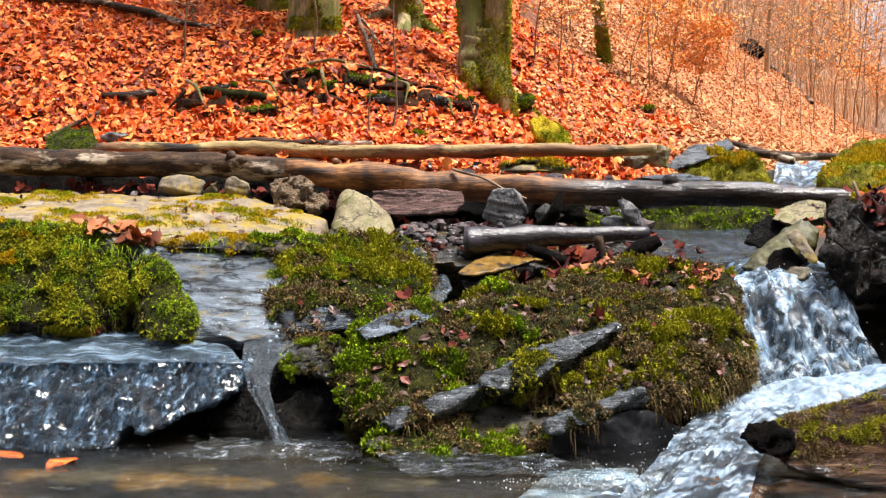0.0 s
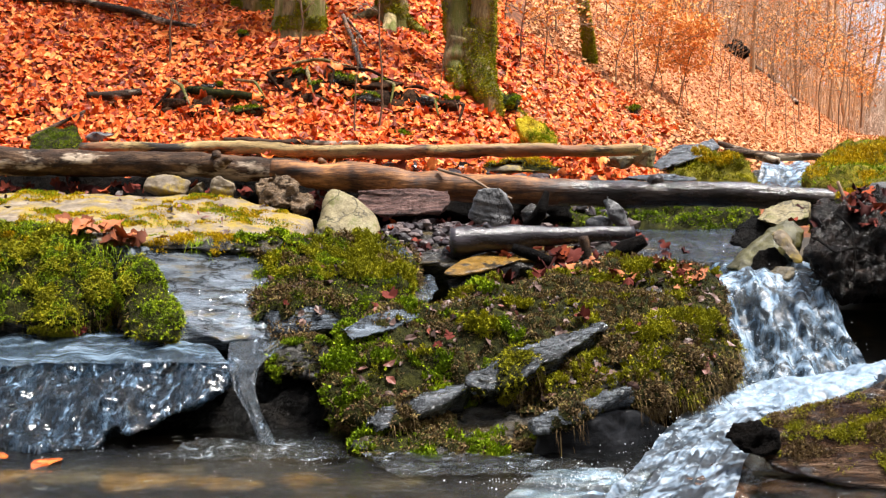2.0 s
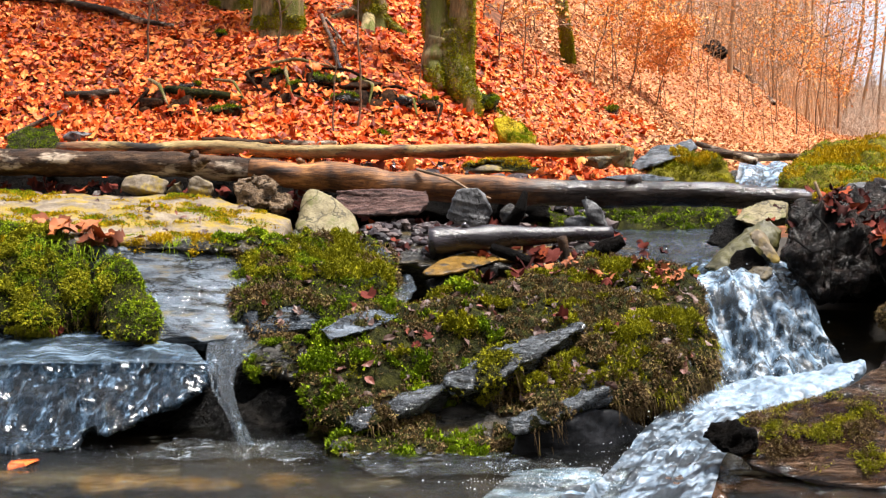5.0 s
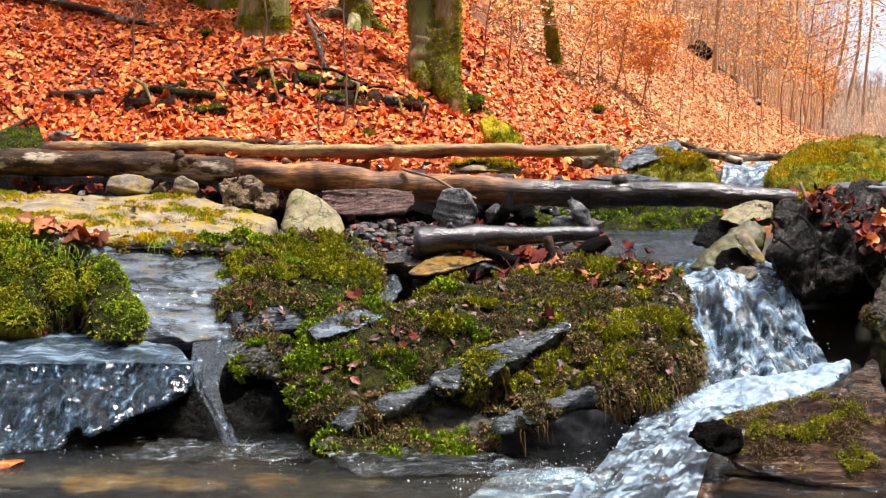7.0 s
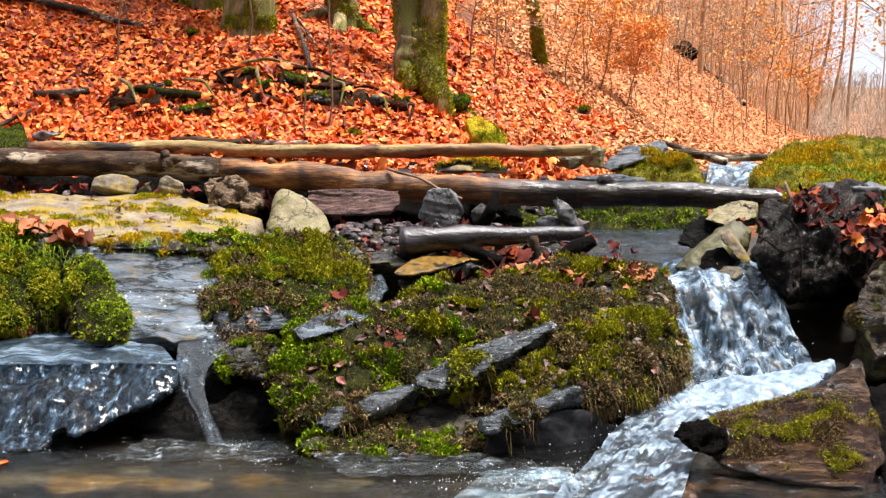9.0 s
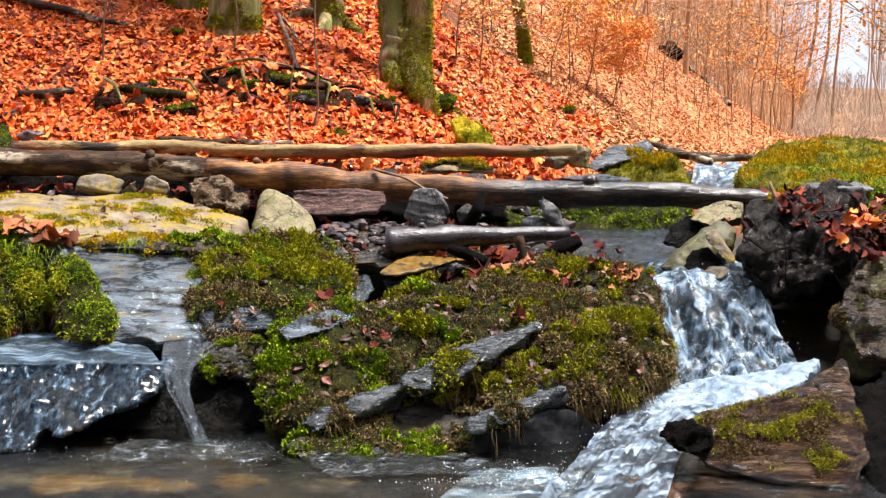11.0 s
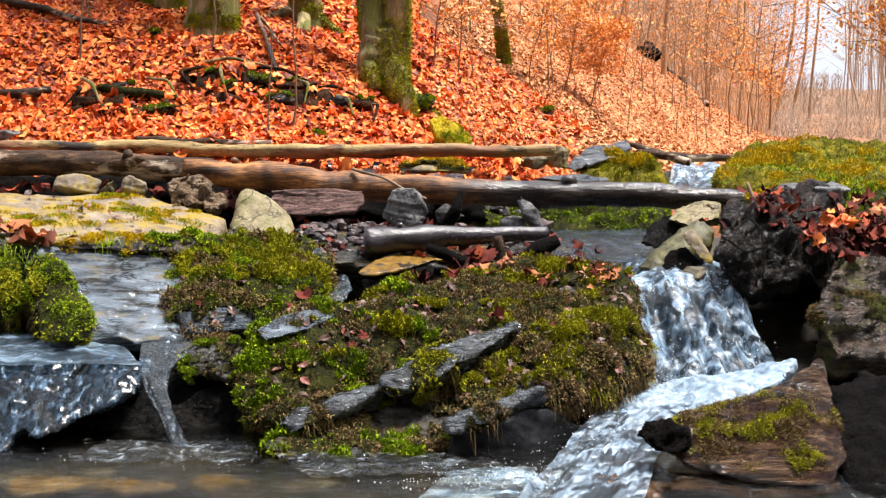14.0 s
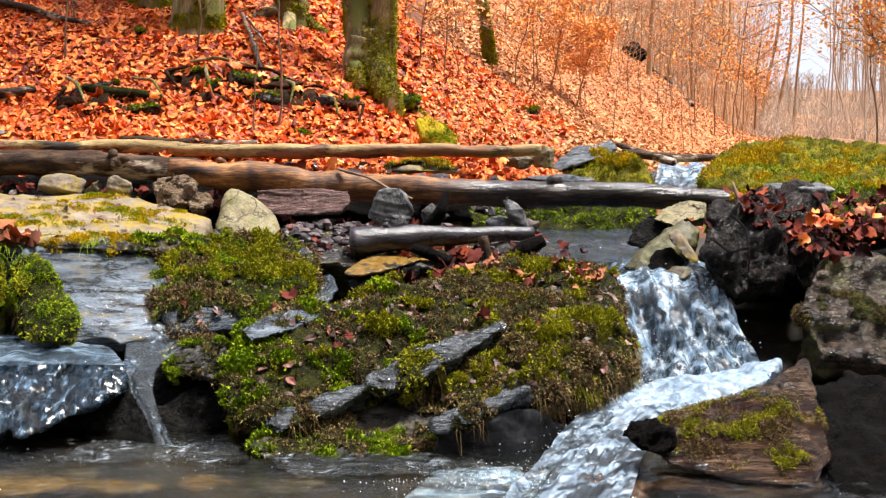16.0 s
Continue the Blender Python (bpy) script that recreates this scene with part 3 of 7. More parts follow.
def ground_height(x, y):
    # the steep rise behind the camera is unseen, added to block low skylight
    low = np.interp(y, [-60, -22, -5, 0, 3, 6.9, 7.7, 8.7, 9.7, 10.6, 11.2, 14, 60, 300, 800], [58, 20, 3.0, 0.05, -0.28, -0.3, 0.0, 0.4, 0.76, 1.02, 1.18, 1.22, 1.45, 2.0, 4])
    low = low - 0.34 * np.clip((x - 0.5 - 0.1 * np.maximum(y - 10, 0)) / 0.6, 0, 1) * np.clip((y - 8.6) / 0.8, 0, 1) * np.clip((15 - y) / 2.5, 0, 1)
    drop = np.interp(y, [13, 17, 30, 60, 120], [0, 0.28, 0.42, 0.3, 0]) * np.clip((x - 0.12 * y) / 1.5, 0, 1)
    low = low - drop
    d1 = y - 11.1 + 0.05 * x
    d2 = -(x - 0.65) * AX[1] + (y - 12.0) * AX[0] - 0.035 * np.maximum(y - 31, 0) ** 1.5
    d = -np.log(np.exp(-np.clip(d1 * 0.50, -30, 300) / 0.45) + np.exp(-np.clip(d2 * 0.78, -30, 300) / 0.45)) * 0.45 + drop
    hill = 0.12 * np.log1p(np.exp(np.clip(d / 0.12, -40, 40))) + np.where(d > 4.8, d - 4.8, 0)
    hill = np.where(d > 35, 35 + (d - 35) * 0.2, hill)
    d3 = (x - 2.7) * AX[1] - (y - 11.4) * AX[0] - 9 - 0.02 * np.maximum(y, 0)
    far_side = 0.38 * np.log1p(np.exp(np.clip(d3, -40, 40))) + 0.38 * np.where(d3 > 40, d3 - 40, 0)
    far_side = np.where(far_side > 26, 26 + 0.1 * (far_side - 26), far_side)
    end = 0.02 * np.maximum(y - 60, 0)
    p = np.stack([x, y, np.zeros_like(x)], -1).reshape(-1, 3)
    bumps = (fbm(p, 1.6, 4, 3).reshape(x.shape) * 0.10 + fbm(p, 14, 3, 8).reshape(x.shape) * 0.5 * np.clip((y - 16) / 30, 0, 1)) * np.clip((y - 9.6) / 2, 0.25, 1)
    return low + hill + far_side + np.minimum(end, 9) + bumps


gx = np.concatenate([np.arange(-400, -12, 16), np.arange(-12, -6, 0.4), np.arange(-6, 9, 0.1), np.arange(9, 26, 0.4), np.arange(26, 60, 2), np.arange(60, 401, 20)])
gy = np.concatenate([np.arange(-60, 4, 4), np.arange(4, 9, 0.2), np.arange(9, 20, 0.1), np.arange(20, 46, 0.4), np.arange(46, 120, 2), np.arange(120, 721, 20)])
GX, GY = np.meshgrid(gx, gy)
gv = np.stack([GX, GY, ground_height(GX, GY)], -1).reshape(-1, 3)
gi = (np.arange(len(gy) - 1)[:, None] * len(gx) + np.arange(len(gx) - 1)[None]).ravel()
gf = np.stack([gi, gi + 1, gi + 1 + len(gx), gi + len(gx)], 1)
ground = part("ground", gv, gf, soil)
tagged(ground, "leaf-covered valley side with a stony stream bed at its foot", "ground", kind="structure")
ground.data.materials.append(bed_gravel)
ground.data.materials.append(far_litter)
ground.data.materials.append(far_floor)
def above_foot(x, y):
    """How far a place lies up the slope from the edge of the valley floor."""
    return -(x - 0.65) * AX[1] + (y - 12.0) * AX[0] - 0.035 * np.maximum(y - 31, 0) ** 1.5


def on_ground(x, y):
    return float(ground_height(np.array([float(x)]), np.array([float(y)]))[0])


cx, cy = gv[gf].mean(1)[:, 0], gv[gf].mean(1)[:, 1]
slope_side = above_foot(cx, cy) > -1.2
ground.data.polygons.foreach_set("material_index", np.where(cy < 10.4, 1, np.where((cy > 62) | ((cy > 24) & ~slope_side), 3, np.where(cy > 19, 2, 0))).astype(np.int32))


def ground_points(n, x0, x1, y0, y1, rng, power=1.0):
    y = y0 + (y1 - y0) * rng.uniform(0, 1, n) ** power
    w = (y - y0) / max(1e-6, y1 - y0)
    x = rng.uniform(0, 1, n) * ((x1[0] + (x1[1] - x1[0]) * w) - (x0[0] + (x0[1] - x0[0]) * w)) + x0[0] + (x0[1] - x0[0]) * w
    z = ground_height(x, y)
    e = 0.15
    nx, ny = -(ground_height(x + e, y) - z) / e, -(ground_height(x, y + e) - z) / e
    up = np.stack([nx, ny, np.ones(n)], 1)
    return np.stack([x, y, z], 1), up / np.linalg.norm(up, axis=1)[:, None]


# fallen leaves over the hillside
rng = np.random.default_rng(4)
p, n = ground_points(50000, (-4.4, -5.5), (1.0, 2.2), 10.7, 16.5, rng, 1.3)
p = p + n * rng.uniform(0, 0.04, len(p))[:, None]
v, f = scatter_leaves(p, n, 0.08, rng, "oval", 0.36, 0.55, 0.45)
tagged(part("leaf_litter", v, f, leaf_orange, smooth=False), "deep layer of orange-brown fallen leaves on the hillside", "leaf litter", kind="stuff")
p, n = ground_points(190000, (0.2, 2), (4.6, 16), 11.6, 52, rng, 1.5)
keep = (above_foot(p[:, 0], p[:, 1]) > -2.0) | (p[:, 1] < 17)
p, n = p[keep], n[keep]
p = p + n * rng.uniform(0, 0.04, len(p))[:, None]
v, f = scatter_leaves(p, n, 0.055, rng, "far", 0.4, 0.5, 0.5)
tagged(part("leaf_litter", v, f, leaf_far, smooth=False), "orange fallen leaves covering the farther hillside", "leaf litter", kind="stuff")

p, n = ground_points(26000, (-4.6, -5), (-0.2, 1.0), 13.2, 24, rng, 1.2)
v, f = scatter_leaves(p + n * 0.02, n, 0.095, rng, "far", 0.4, 0.5)
tagged(part("leaf_litter", v, f, leaf_orange, smooth=False), "orange fallen leaves on the upper slope", "leaf litter", kind="stuff")

# ---- rocks ----
def moss_on(parent, v, f, where, material, count, length, rng, lift=0.016, cover=0.5, seed=0, blades=4, droop=0.15, size=0.35, skin=True, bed=None, fine=0.2, clump=0.09, hang=0, hang_length=0.07, hang_material=None):
    """Cushions of moss over the faces where the given weight of place and normal, broken by noise, is high; hang: long strands that droop from it."""
    c = v[f].mean(1)
    vn, fn, _ = normals(v, f)
    w = where(c, fn) + 0.55 * fbm(c, size, 4, seed)
    sel = w > cover
    if not sel.any():
        return None

    def cushion(q):
        return np.clip(0.45 + 1.3 * fbm(q, clump, 3, seed + 2), 0.0, 1.5)
    if skin:
        g = f[sel]
        ids, inv = np.unique(g, return_inverse=True)
        mv = v[ids] + vn[ids] * (lift * (0.25 + 1.3 * cushion(v[ids])) + 0.12 * lift * fbm(v[ids], 0.02, 2, seed + 3))[:, None]
        part("moss_bed", mv, inv.reshape(g.shape), bed or moss_bed, parent, kind="stuff")
    dense = np.clip(-0.15 + 1.2 * cushion(c), 0.06, 1.4)
    p, n = pick(v, f, np.clip((w - cover) * 6, 0, 1) * dense, count, rng)
    up = n * 0.7 + np.array([0, -0.25, 0.5])
    tall = lift * (0.2 + 1.3 * cushion(p))
    tv, tf = tufts(p + n * (tall * rng.uniform(0.5, 1.2, len(p)))[:, None], up, length, rng, blades, fine, droop)
    if hang:
        hp, hn = pick(v, f, np.clip((w - cover) * 6, 0, 1) * np.clip(0.75 - fn[:, 2], 0, 1), hang, rng)
        hv, hf = strands(hp + hn * lift, hn, hang_length, rng)
        part("moss_fringe", hv, hf, hang_material or moss_dark, parent, kind="stuff", smooth=False)
    return part("moss", tv, tf, material, parent, kind="stuff", smooth=False)


def strands(points, ups, length, rng, width=0.0016):
    """Thin drooping threads, one from each point."""
    n = len(points)
    d = ups * 0.6 + rng.normal(0, 0.35, (n, 3))
    ln = length * rng.uniform(0.4, 1.3, n)[:, None]
    side = rng.normal(0, 1, (n, 3)) * np.array([1.0, 0.5, 0.3])
    side = side / np.linalg.norm(side, axis=1)[:, None] * width
    rows = []
    for w in (0, 0.3, 0.65, 1.0):
        q = points + d * ln * w * 0.7 - np.array([0, 0, 0.9]) * ln * w ** 1.6
        rows += [q - side * (1.2 - w), q + side * (1.2 - w)]
    v = np.stack(rows, 1).reshape(-1, 3)
    k = np.arange(n)[:, None, None] * 8
    f = (k + np.array([(0, 1, 3, 2), (2, 3, 5, 4), (4, 5, 7, 6)])[None]).reshape(-1, 4)
    return v, f


def rock(name, hulls, material, label, category="rock", moss=(), group="", **k):
    v, f = rock_mesh(hulls, **k)
    rng = np.random.default_rng(k.get("seed", 0) + 100)
    if not moss:
        return tagged(part(name, v, f, material), label, category, group), v, f
    t = thing(name, (v[:, 0].mean(), v[:, 1].mean(), v[:, 2].min()), label, category, group)
    part("stone", v, f, material, t)
    for m in moss:
        moss_on(t, v, f, rng=rng, **m)
    return t, v, f


def up_facing(lo=0.1, gain=1.0):
    return lambda c, n: gain * np.clip((n[:, 2] - lo) / (1 - lo), 0, 1)


# pale ledge with golden moss
ROCKS = {}
ROCKS["ledge"] = rock("rock_ledge", [
    [(-3.535, 9.7, 1.018), (-1.683, 9.5, 0.998), (-1.06, 8.9, 0.885), (-2.885, 7.9, 0.909), (-2.196, 7.75, 0.854), (-1.671, 7.85, 0.839), (-1.04, 8.2, 0.825), (-2.934, 8, 0.53), (-2.246, 7.9, 0.542), (-1.06, 8.3, 0.559), (-3.555, 9.7, 0.401), (-1.1, 9.2, 0.53)]],
    pale_stone, "pale flat stone ledge with patches of golden moss and fallen leaves",
    moss=[dict(where=up_facing(0.2, 0.5), material=moss_gold, count=9000, length=0.011, cover=0.5, seed=2, size=0.26, lift=0.006, skin=False),
          dict(where=up_facing(0.2, 0.45), material=moss_green, count=6000, length=0.011, cover=0.56, seed=2, size=0.26, skin=False, lift=0.007)],
    voxel=0.025, rounds=3, rough=0.02, seed=1, layers=0.012)[1:]

# wet slate face under the ledge, with moss on both sides
ROCKS["face"] = rock("sloping_slab", [
    [(-2.058, 7.8, 0.831), (-1.178, 8.05, 0.803), (-1.684, 7.2, 0.385), (-0.88, 7.35, 0.361), (-1.988, 7.6, 0.277), (-0.947, 7.9, 0.166), (-2.274, 8.6, 0.525), (-1.228, 8.6, 0.525)],
    [(-1.822, 7.3, 0.384), (-1.529, 7.28, 0.479), (-1.319, 7.22, 0.396), (-1.306, 7.3, 0.311), (-1.875, 7.5, 0.234), (-1.57, 7.6, 0.217)]],
    slate, "smooth wet grey slate slab that slopes to the water", voxel=0.02, rounds=4, rough=0.012, layers=0.01, thick=0.07, bed=(0.2, -0.6, 1), seed=3)[1:]
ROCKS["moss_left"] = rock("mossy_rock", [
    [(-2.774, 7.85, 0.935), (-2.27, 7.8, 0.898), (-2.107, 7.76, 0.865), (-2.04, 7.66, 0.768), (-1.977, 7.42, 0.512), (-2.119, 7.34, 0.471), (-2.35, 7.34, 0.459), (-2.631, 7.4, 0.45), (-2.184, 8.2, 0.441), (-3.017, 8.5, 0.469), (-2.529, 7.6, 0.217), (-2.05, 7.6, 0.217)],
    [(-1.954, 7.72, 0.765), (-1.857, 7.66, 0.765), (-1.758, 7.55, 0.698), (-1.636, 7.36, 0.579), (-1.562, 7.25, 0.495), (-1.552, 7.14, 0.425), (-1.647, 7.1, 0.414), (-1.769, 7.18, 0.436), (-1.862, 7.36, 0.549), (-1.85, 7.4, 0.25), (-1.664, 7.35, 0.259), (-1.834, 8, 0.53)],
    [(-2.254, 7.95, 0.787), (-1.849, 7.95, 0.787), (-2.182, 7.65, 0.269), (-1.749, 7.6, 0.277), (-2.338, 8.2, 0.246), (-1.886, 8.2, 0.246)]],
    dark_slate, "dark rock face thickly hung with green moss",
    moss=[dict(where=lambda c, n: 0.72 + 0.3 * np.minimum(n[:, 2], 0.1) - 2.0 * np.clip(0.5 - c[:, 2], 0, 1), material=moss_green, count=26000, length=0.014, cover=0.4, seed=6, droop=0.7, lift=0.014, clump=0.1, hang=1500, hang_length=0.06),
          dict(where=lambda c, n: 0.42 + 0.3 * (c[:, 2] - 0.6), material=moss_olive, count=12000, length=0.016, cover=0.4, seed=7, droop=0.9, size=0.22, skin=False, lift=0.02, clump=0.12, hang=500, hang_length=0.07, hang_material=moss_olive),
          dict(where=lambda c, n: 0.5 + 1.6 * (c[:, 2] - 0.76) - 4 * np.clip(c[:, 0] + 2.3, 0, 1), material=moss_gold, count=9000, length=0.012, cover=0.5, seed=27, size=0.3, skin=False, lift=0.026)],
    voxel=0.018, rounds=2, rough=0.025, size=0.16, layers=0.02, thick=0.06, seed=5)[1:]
# solid dark strip where the crack's shade runs, overgrown with moss
rock("moss_cushion", [[(-1.96, 7.9, 0.829), (-1.692, 7.95, 0.837), (-1.39, 8, 0.845), (-1.068, 8.08, 0.845), (-1.05, 7.98, 0.797), (-1.188, 7.9, 0.767), (-1.397, 7.86, 0.783), (-1.666, 7.82, 0.799), (-1.87, 7.78, 0.802), (-1.714, 8.2, 0.764), (-1.118, 8.3, 0.755)]],
    dark_slate, "dark strip that stands for the shaded crack under the ledge, with moss and small plants", "moss",
    moss=[dict(where=lambda c, n: 0.36 + 0.12 * (c[:, 0] + 1.5), material=moss_green, count=7000, length=0.016, cover=0.4, seed=71, size=0.12, droop=0.8, lift=0.018, fine=0.32, hang=350, hang_length=0.07, hang_material=moss_green),
          dict(where=lambda c, n: 0.3 + 0 * c[:, 0], material=moss_gold, count=2500, length=0.014, cover=0.45, seed=72, size=0.12, skin=False)],
    voxel=0.014, rounds=2, rough=0.02, size=0.1, seed=70)
ROCKS["moss_mid"] = rock("mossy_rock", [
    [(-1.383, 8.05, 0.791), (-1.059, 8.1, 0.818), (-0.723, 8.25, 0.825), (-0.43, 8.2, 0.765), (-0.395, 7.8, 0.616), (-1.075, 7.3, 0.413), (-0.652, 7.4, 0.412), (-1.289, 7.75, 0.622), (-1.103, 7.9, 0.166), (-0.454, 8, 0.276), (-1.465, 8.6, 0.457), (-0.463, 8.8, 0.433)]],
    slate, "rounded rock under a thick coat of green moss",
    moss=[dict(where=lambda c, n: 0.78 - 0.5 * np.clip((0.62 - c[:, 2]) * 3, 0, 1) * (c[:, 0] < -0.75), material=moss_green, count=24000, length=0.0135, cover=0.38, seed=9, droop=0.4, lift=0.02),
          dict(where=lambda c, n: 0.45 + 0 * c[:, 0], material=moss_dark, count=7000, length=0.018, cover=0.45, seed=10, droop=0.6, size=0.2, skin=False, lift=0.024, hang=1200),
          dict(where=lambda c, n: 0.3 + 1.6 * (c[:, 2] - 0.62), material=moss_olive, count=15000, length=0.014, cover=0.34, seed=33, droop=0.4, size=0.25, skin=False, lift=0.026)],
    voxel=0.025, rounds=4, rough=0.035, seed=8)[1:]

# lower rock on which the water slides into the pool
ROCKS["low"] = rock("wet_rock", [
    [(-2.545, 6.98, 0.266), (-2.22, 7, 0.284), (-1.896, 7.03, 0.302), (-1.591, 7.03, 0.307), (-2.73, 7.5, 0.317), (-1.731, 7.4, 0.333), (-2.475, 6.78, 0.192), (-1.767, 6.84, 0.208), (-2.353, 6.42, -0.012), (-1.9, 6.44, -0.006), (-1.778, 6.46, 0.002), (-1.69, 6.74, 0.146), (-1.898, 7.1, -0.154), (-2.68, 7.3, -0.378)],
    [(-1.647, 7.03, 0.313), (-1.423, 7.02, 0.314), (-1.274, 6.99, 0.286), (-1.224, 6.92, 0.243), (-1.24, 6.82, 0.19), (-1.322, 6.77, 0.178), (-1.479, 6.69, 0.129), (-1.685, 6.5, 0.032), (-1.796, 6.74, 0.146), (-1.702, 7.4, 0.333), (-1.292, 7.3, 0.279), (-1.58, 7.22, 0.137), (-1.29, 7.2, 0.198)]],
    washed_slate, "low rock with sky reflection in its blue colour and water sliding over it", voxel=0.016, rounds=7, rough=0.03, size=0.2, layers=0.02, thick=0.06, bed=(0.1, -0.1, 1), seed=11)[1:]
# back of the hollow: its darkness comes from the rock's colour
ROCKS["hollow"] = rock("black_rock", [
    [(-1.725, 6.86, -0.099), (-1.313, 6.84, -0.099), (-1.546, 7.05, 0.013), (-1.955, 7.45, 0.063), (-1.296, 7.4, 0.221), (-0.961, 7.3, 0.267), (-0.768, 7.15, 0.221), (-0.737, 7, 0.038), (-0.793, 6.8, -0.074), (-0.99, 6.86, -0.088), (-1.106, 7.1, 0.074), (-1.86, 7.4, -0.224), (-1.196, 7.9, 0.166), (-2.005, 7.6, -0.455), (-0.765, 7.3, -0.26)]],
    shade_rock, "wet rock behind the spout, coloured black for the shade of its hollow", voxel=0.02, rounds=2, rough=0.05, size=0.16, seed=12)[1:]
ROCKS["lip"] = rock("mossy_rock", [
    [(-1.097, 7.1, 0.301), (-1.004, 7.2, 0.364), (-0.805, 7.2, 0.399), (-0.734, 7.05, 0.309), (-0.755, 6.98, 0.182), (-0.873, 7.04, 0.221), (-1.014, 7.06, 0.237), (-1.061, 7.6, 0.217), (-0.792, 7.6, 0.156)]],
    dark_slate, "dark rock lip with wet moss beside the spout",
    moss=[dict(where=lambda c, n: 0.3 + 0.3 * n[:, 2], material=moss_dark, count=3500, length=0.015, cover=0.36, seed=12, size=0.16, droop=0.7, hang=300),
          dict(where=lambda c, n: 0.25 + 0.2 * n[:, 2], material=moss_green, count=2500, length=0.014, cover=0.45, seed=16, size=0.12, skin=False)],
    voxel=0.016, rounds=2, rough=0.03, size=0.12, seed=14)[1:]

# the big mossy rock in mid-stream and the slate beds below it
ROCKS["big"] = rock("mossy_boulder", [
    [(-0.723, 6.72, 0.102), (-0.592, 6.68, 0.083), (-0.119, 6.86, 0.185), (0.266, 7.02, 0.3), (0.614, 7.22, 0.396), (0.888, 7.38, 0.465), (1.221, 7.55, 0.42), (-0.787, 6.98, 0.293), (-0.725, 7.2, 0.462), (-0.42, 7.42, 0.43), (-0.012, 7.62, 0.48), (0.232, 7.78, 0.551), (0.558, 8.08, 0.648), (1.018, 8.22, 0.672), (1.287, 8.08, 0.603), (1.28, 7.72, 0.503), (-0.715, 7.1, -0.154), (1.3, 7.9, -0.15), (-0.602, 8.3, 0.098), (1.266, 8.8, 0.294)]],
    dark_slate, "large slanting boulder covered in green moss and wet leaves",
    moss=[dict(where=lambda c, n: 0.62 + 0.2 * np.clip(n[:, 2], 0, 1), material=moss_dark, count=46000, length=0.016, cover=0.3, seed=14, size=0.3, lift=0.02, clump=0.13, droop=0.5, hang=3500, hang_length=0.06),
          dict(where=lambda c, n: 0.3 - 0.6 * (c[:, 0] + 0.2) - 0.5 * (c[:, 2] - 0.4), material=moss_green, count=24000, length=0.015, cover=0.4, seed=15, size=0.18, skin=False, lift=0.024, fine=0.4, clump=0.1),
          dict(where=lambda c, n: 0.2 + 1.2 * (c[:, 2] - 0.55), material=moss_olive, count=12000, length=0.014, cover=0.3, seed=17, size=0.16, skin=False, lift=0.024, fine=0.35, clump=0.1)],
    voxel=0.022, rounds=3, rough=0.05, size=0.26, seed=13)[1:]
rock("bare_slab", [[(-0.722, 7.06, 0.471), (-0.634, 7.2, 0.507), (-0.39, 7.4, 0.533), (-0.303, 7.4, 0.509), (-0.461, 7.14, 0.453), (-0.659, 7, 0.418), (-0.661, 7.5, 0.353), (-0.341, 7.6, 0.368)]],
    slate, "bare grey slate edge on the mossy boulder", voxel=0.012, rounds=2, rough=0.012, layers=0.012, thick=0.03, seed=22)
# each bed of slate: a bare pale upper edge over a dark mossy or hollow side
BED_ROCK = dict(voxel=0.011, rounds=2, rough=0.03, size=0.14, layers=0.022, thick=0.025, bed=(-0.42, -0.25, 1))
for k, (hull, label) in enumerate([
        ([(-0.573, 6.52, 0.107), (-0.376, 6.6, 0.185), (-0.221, 6.66, 0.226), (-0.085, 6.74, 0.243), (-0.09, 6.72, 0.22), (-0.22, 6.62, 0.176), (-0.347, 6.54, 0.134), (-0.491, 6.46, 0.078), (-0.533, 6.95, 0.076), (-0.09, 7.1, 0.21), (-0.388, 6.8, 0.011), (-0.088, 6.95, 0.118)], "low bed of grey slate with a bare pale edge"),
        ([(-0.084, 6.68, 0.276), (0.062, 6.8, 0.352), (0.317, 6.95, 0.431), (0.575, 7.1, 0.476), (0.562, 7.1, 0.442), (0.398, 6.92, 0.373), (0.203, 6.76, 0.304), (-0.037, 6.62, 0.229), (0.017, 7.2, 0.284), (0.633, 7.45, 0.437), (0.044, 6.95, 0.09), (0.475, 7.25, 0.247)], "slanting bed of grey slate above the moss"),
        ([(0.207, 6.38, 0.137), (0.346, 6.44, 0.191), (0.505, 6.52, 0.232), (0.659, 6.62, 0.26), (0.659, 6.62, 0.239), (0.517, 6.5, 0.189), (0.357, 6.4, 0.132), (0.236, 6.35, 0.102), (0.262, 6.9, 0.075), (0.746, 7.1, 0.176), (0.31, 6.75, -0.019), (0.699, 6.9, 0.086)], "jutting bed of grey slate over the black hollow")]):
    ROCKS["bed%d" % k] = rock("slate_bed", [hull], beds_slate, label, seed=18 + k, group="slate beds", moss=[dict(where=lambda c, n: (0.2 if k == 1 else 0.06) + 0.15 * (n[:, 2] < 0.3), material=(moss_olive if k == 1 else moss_dark), count=3000, length=0.014, cover=0.38, seed=40 + k, size=0.12, lift=0.012, droop=0.9, hang=200)], **BED_ROCK)[1:]
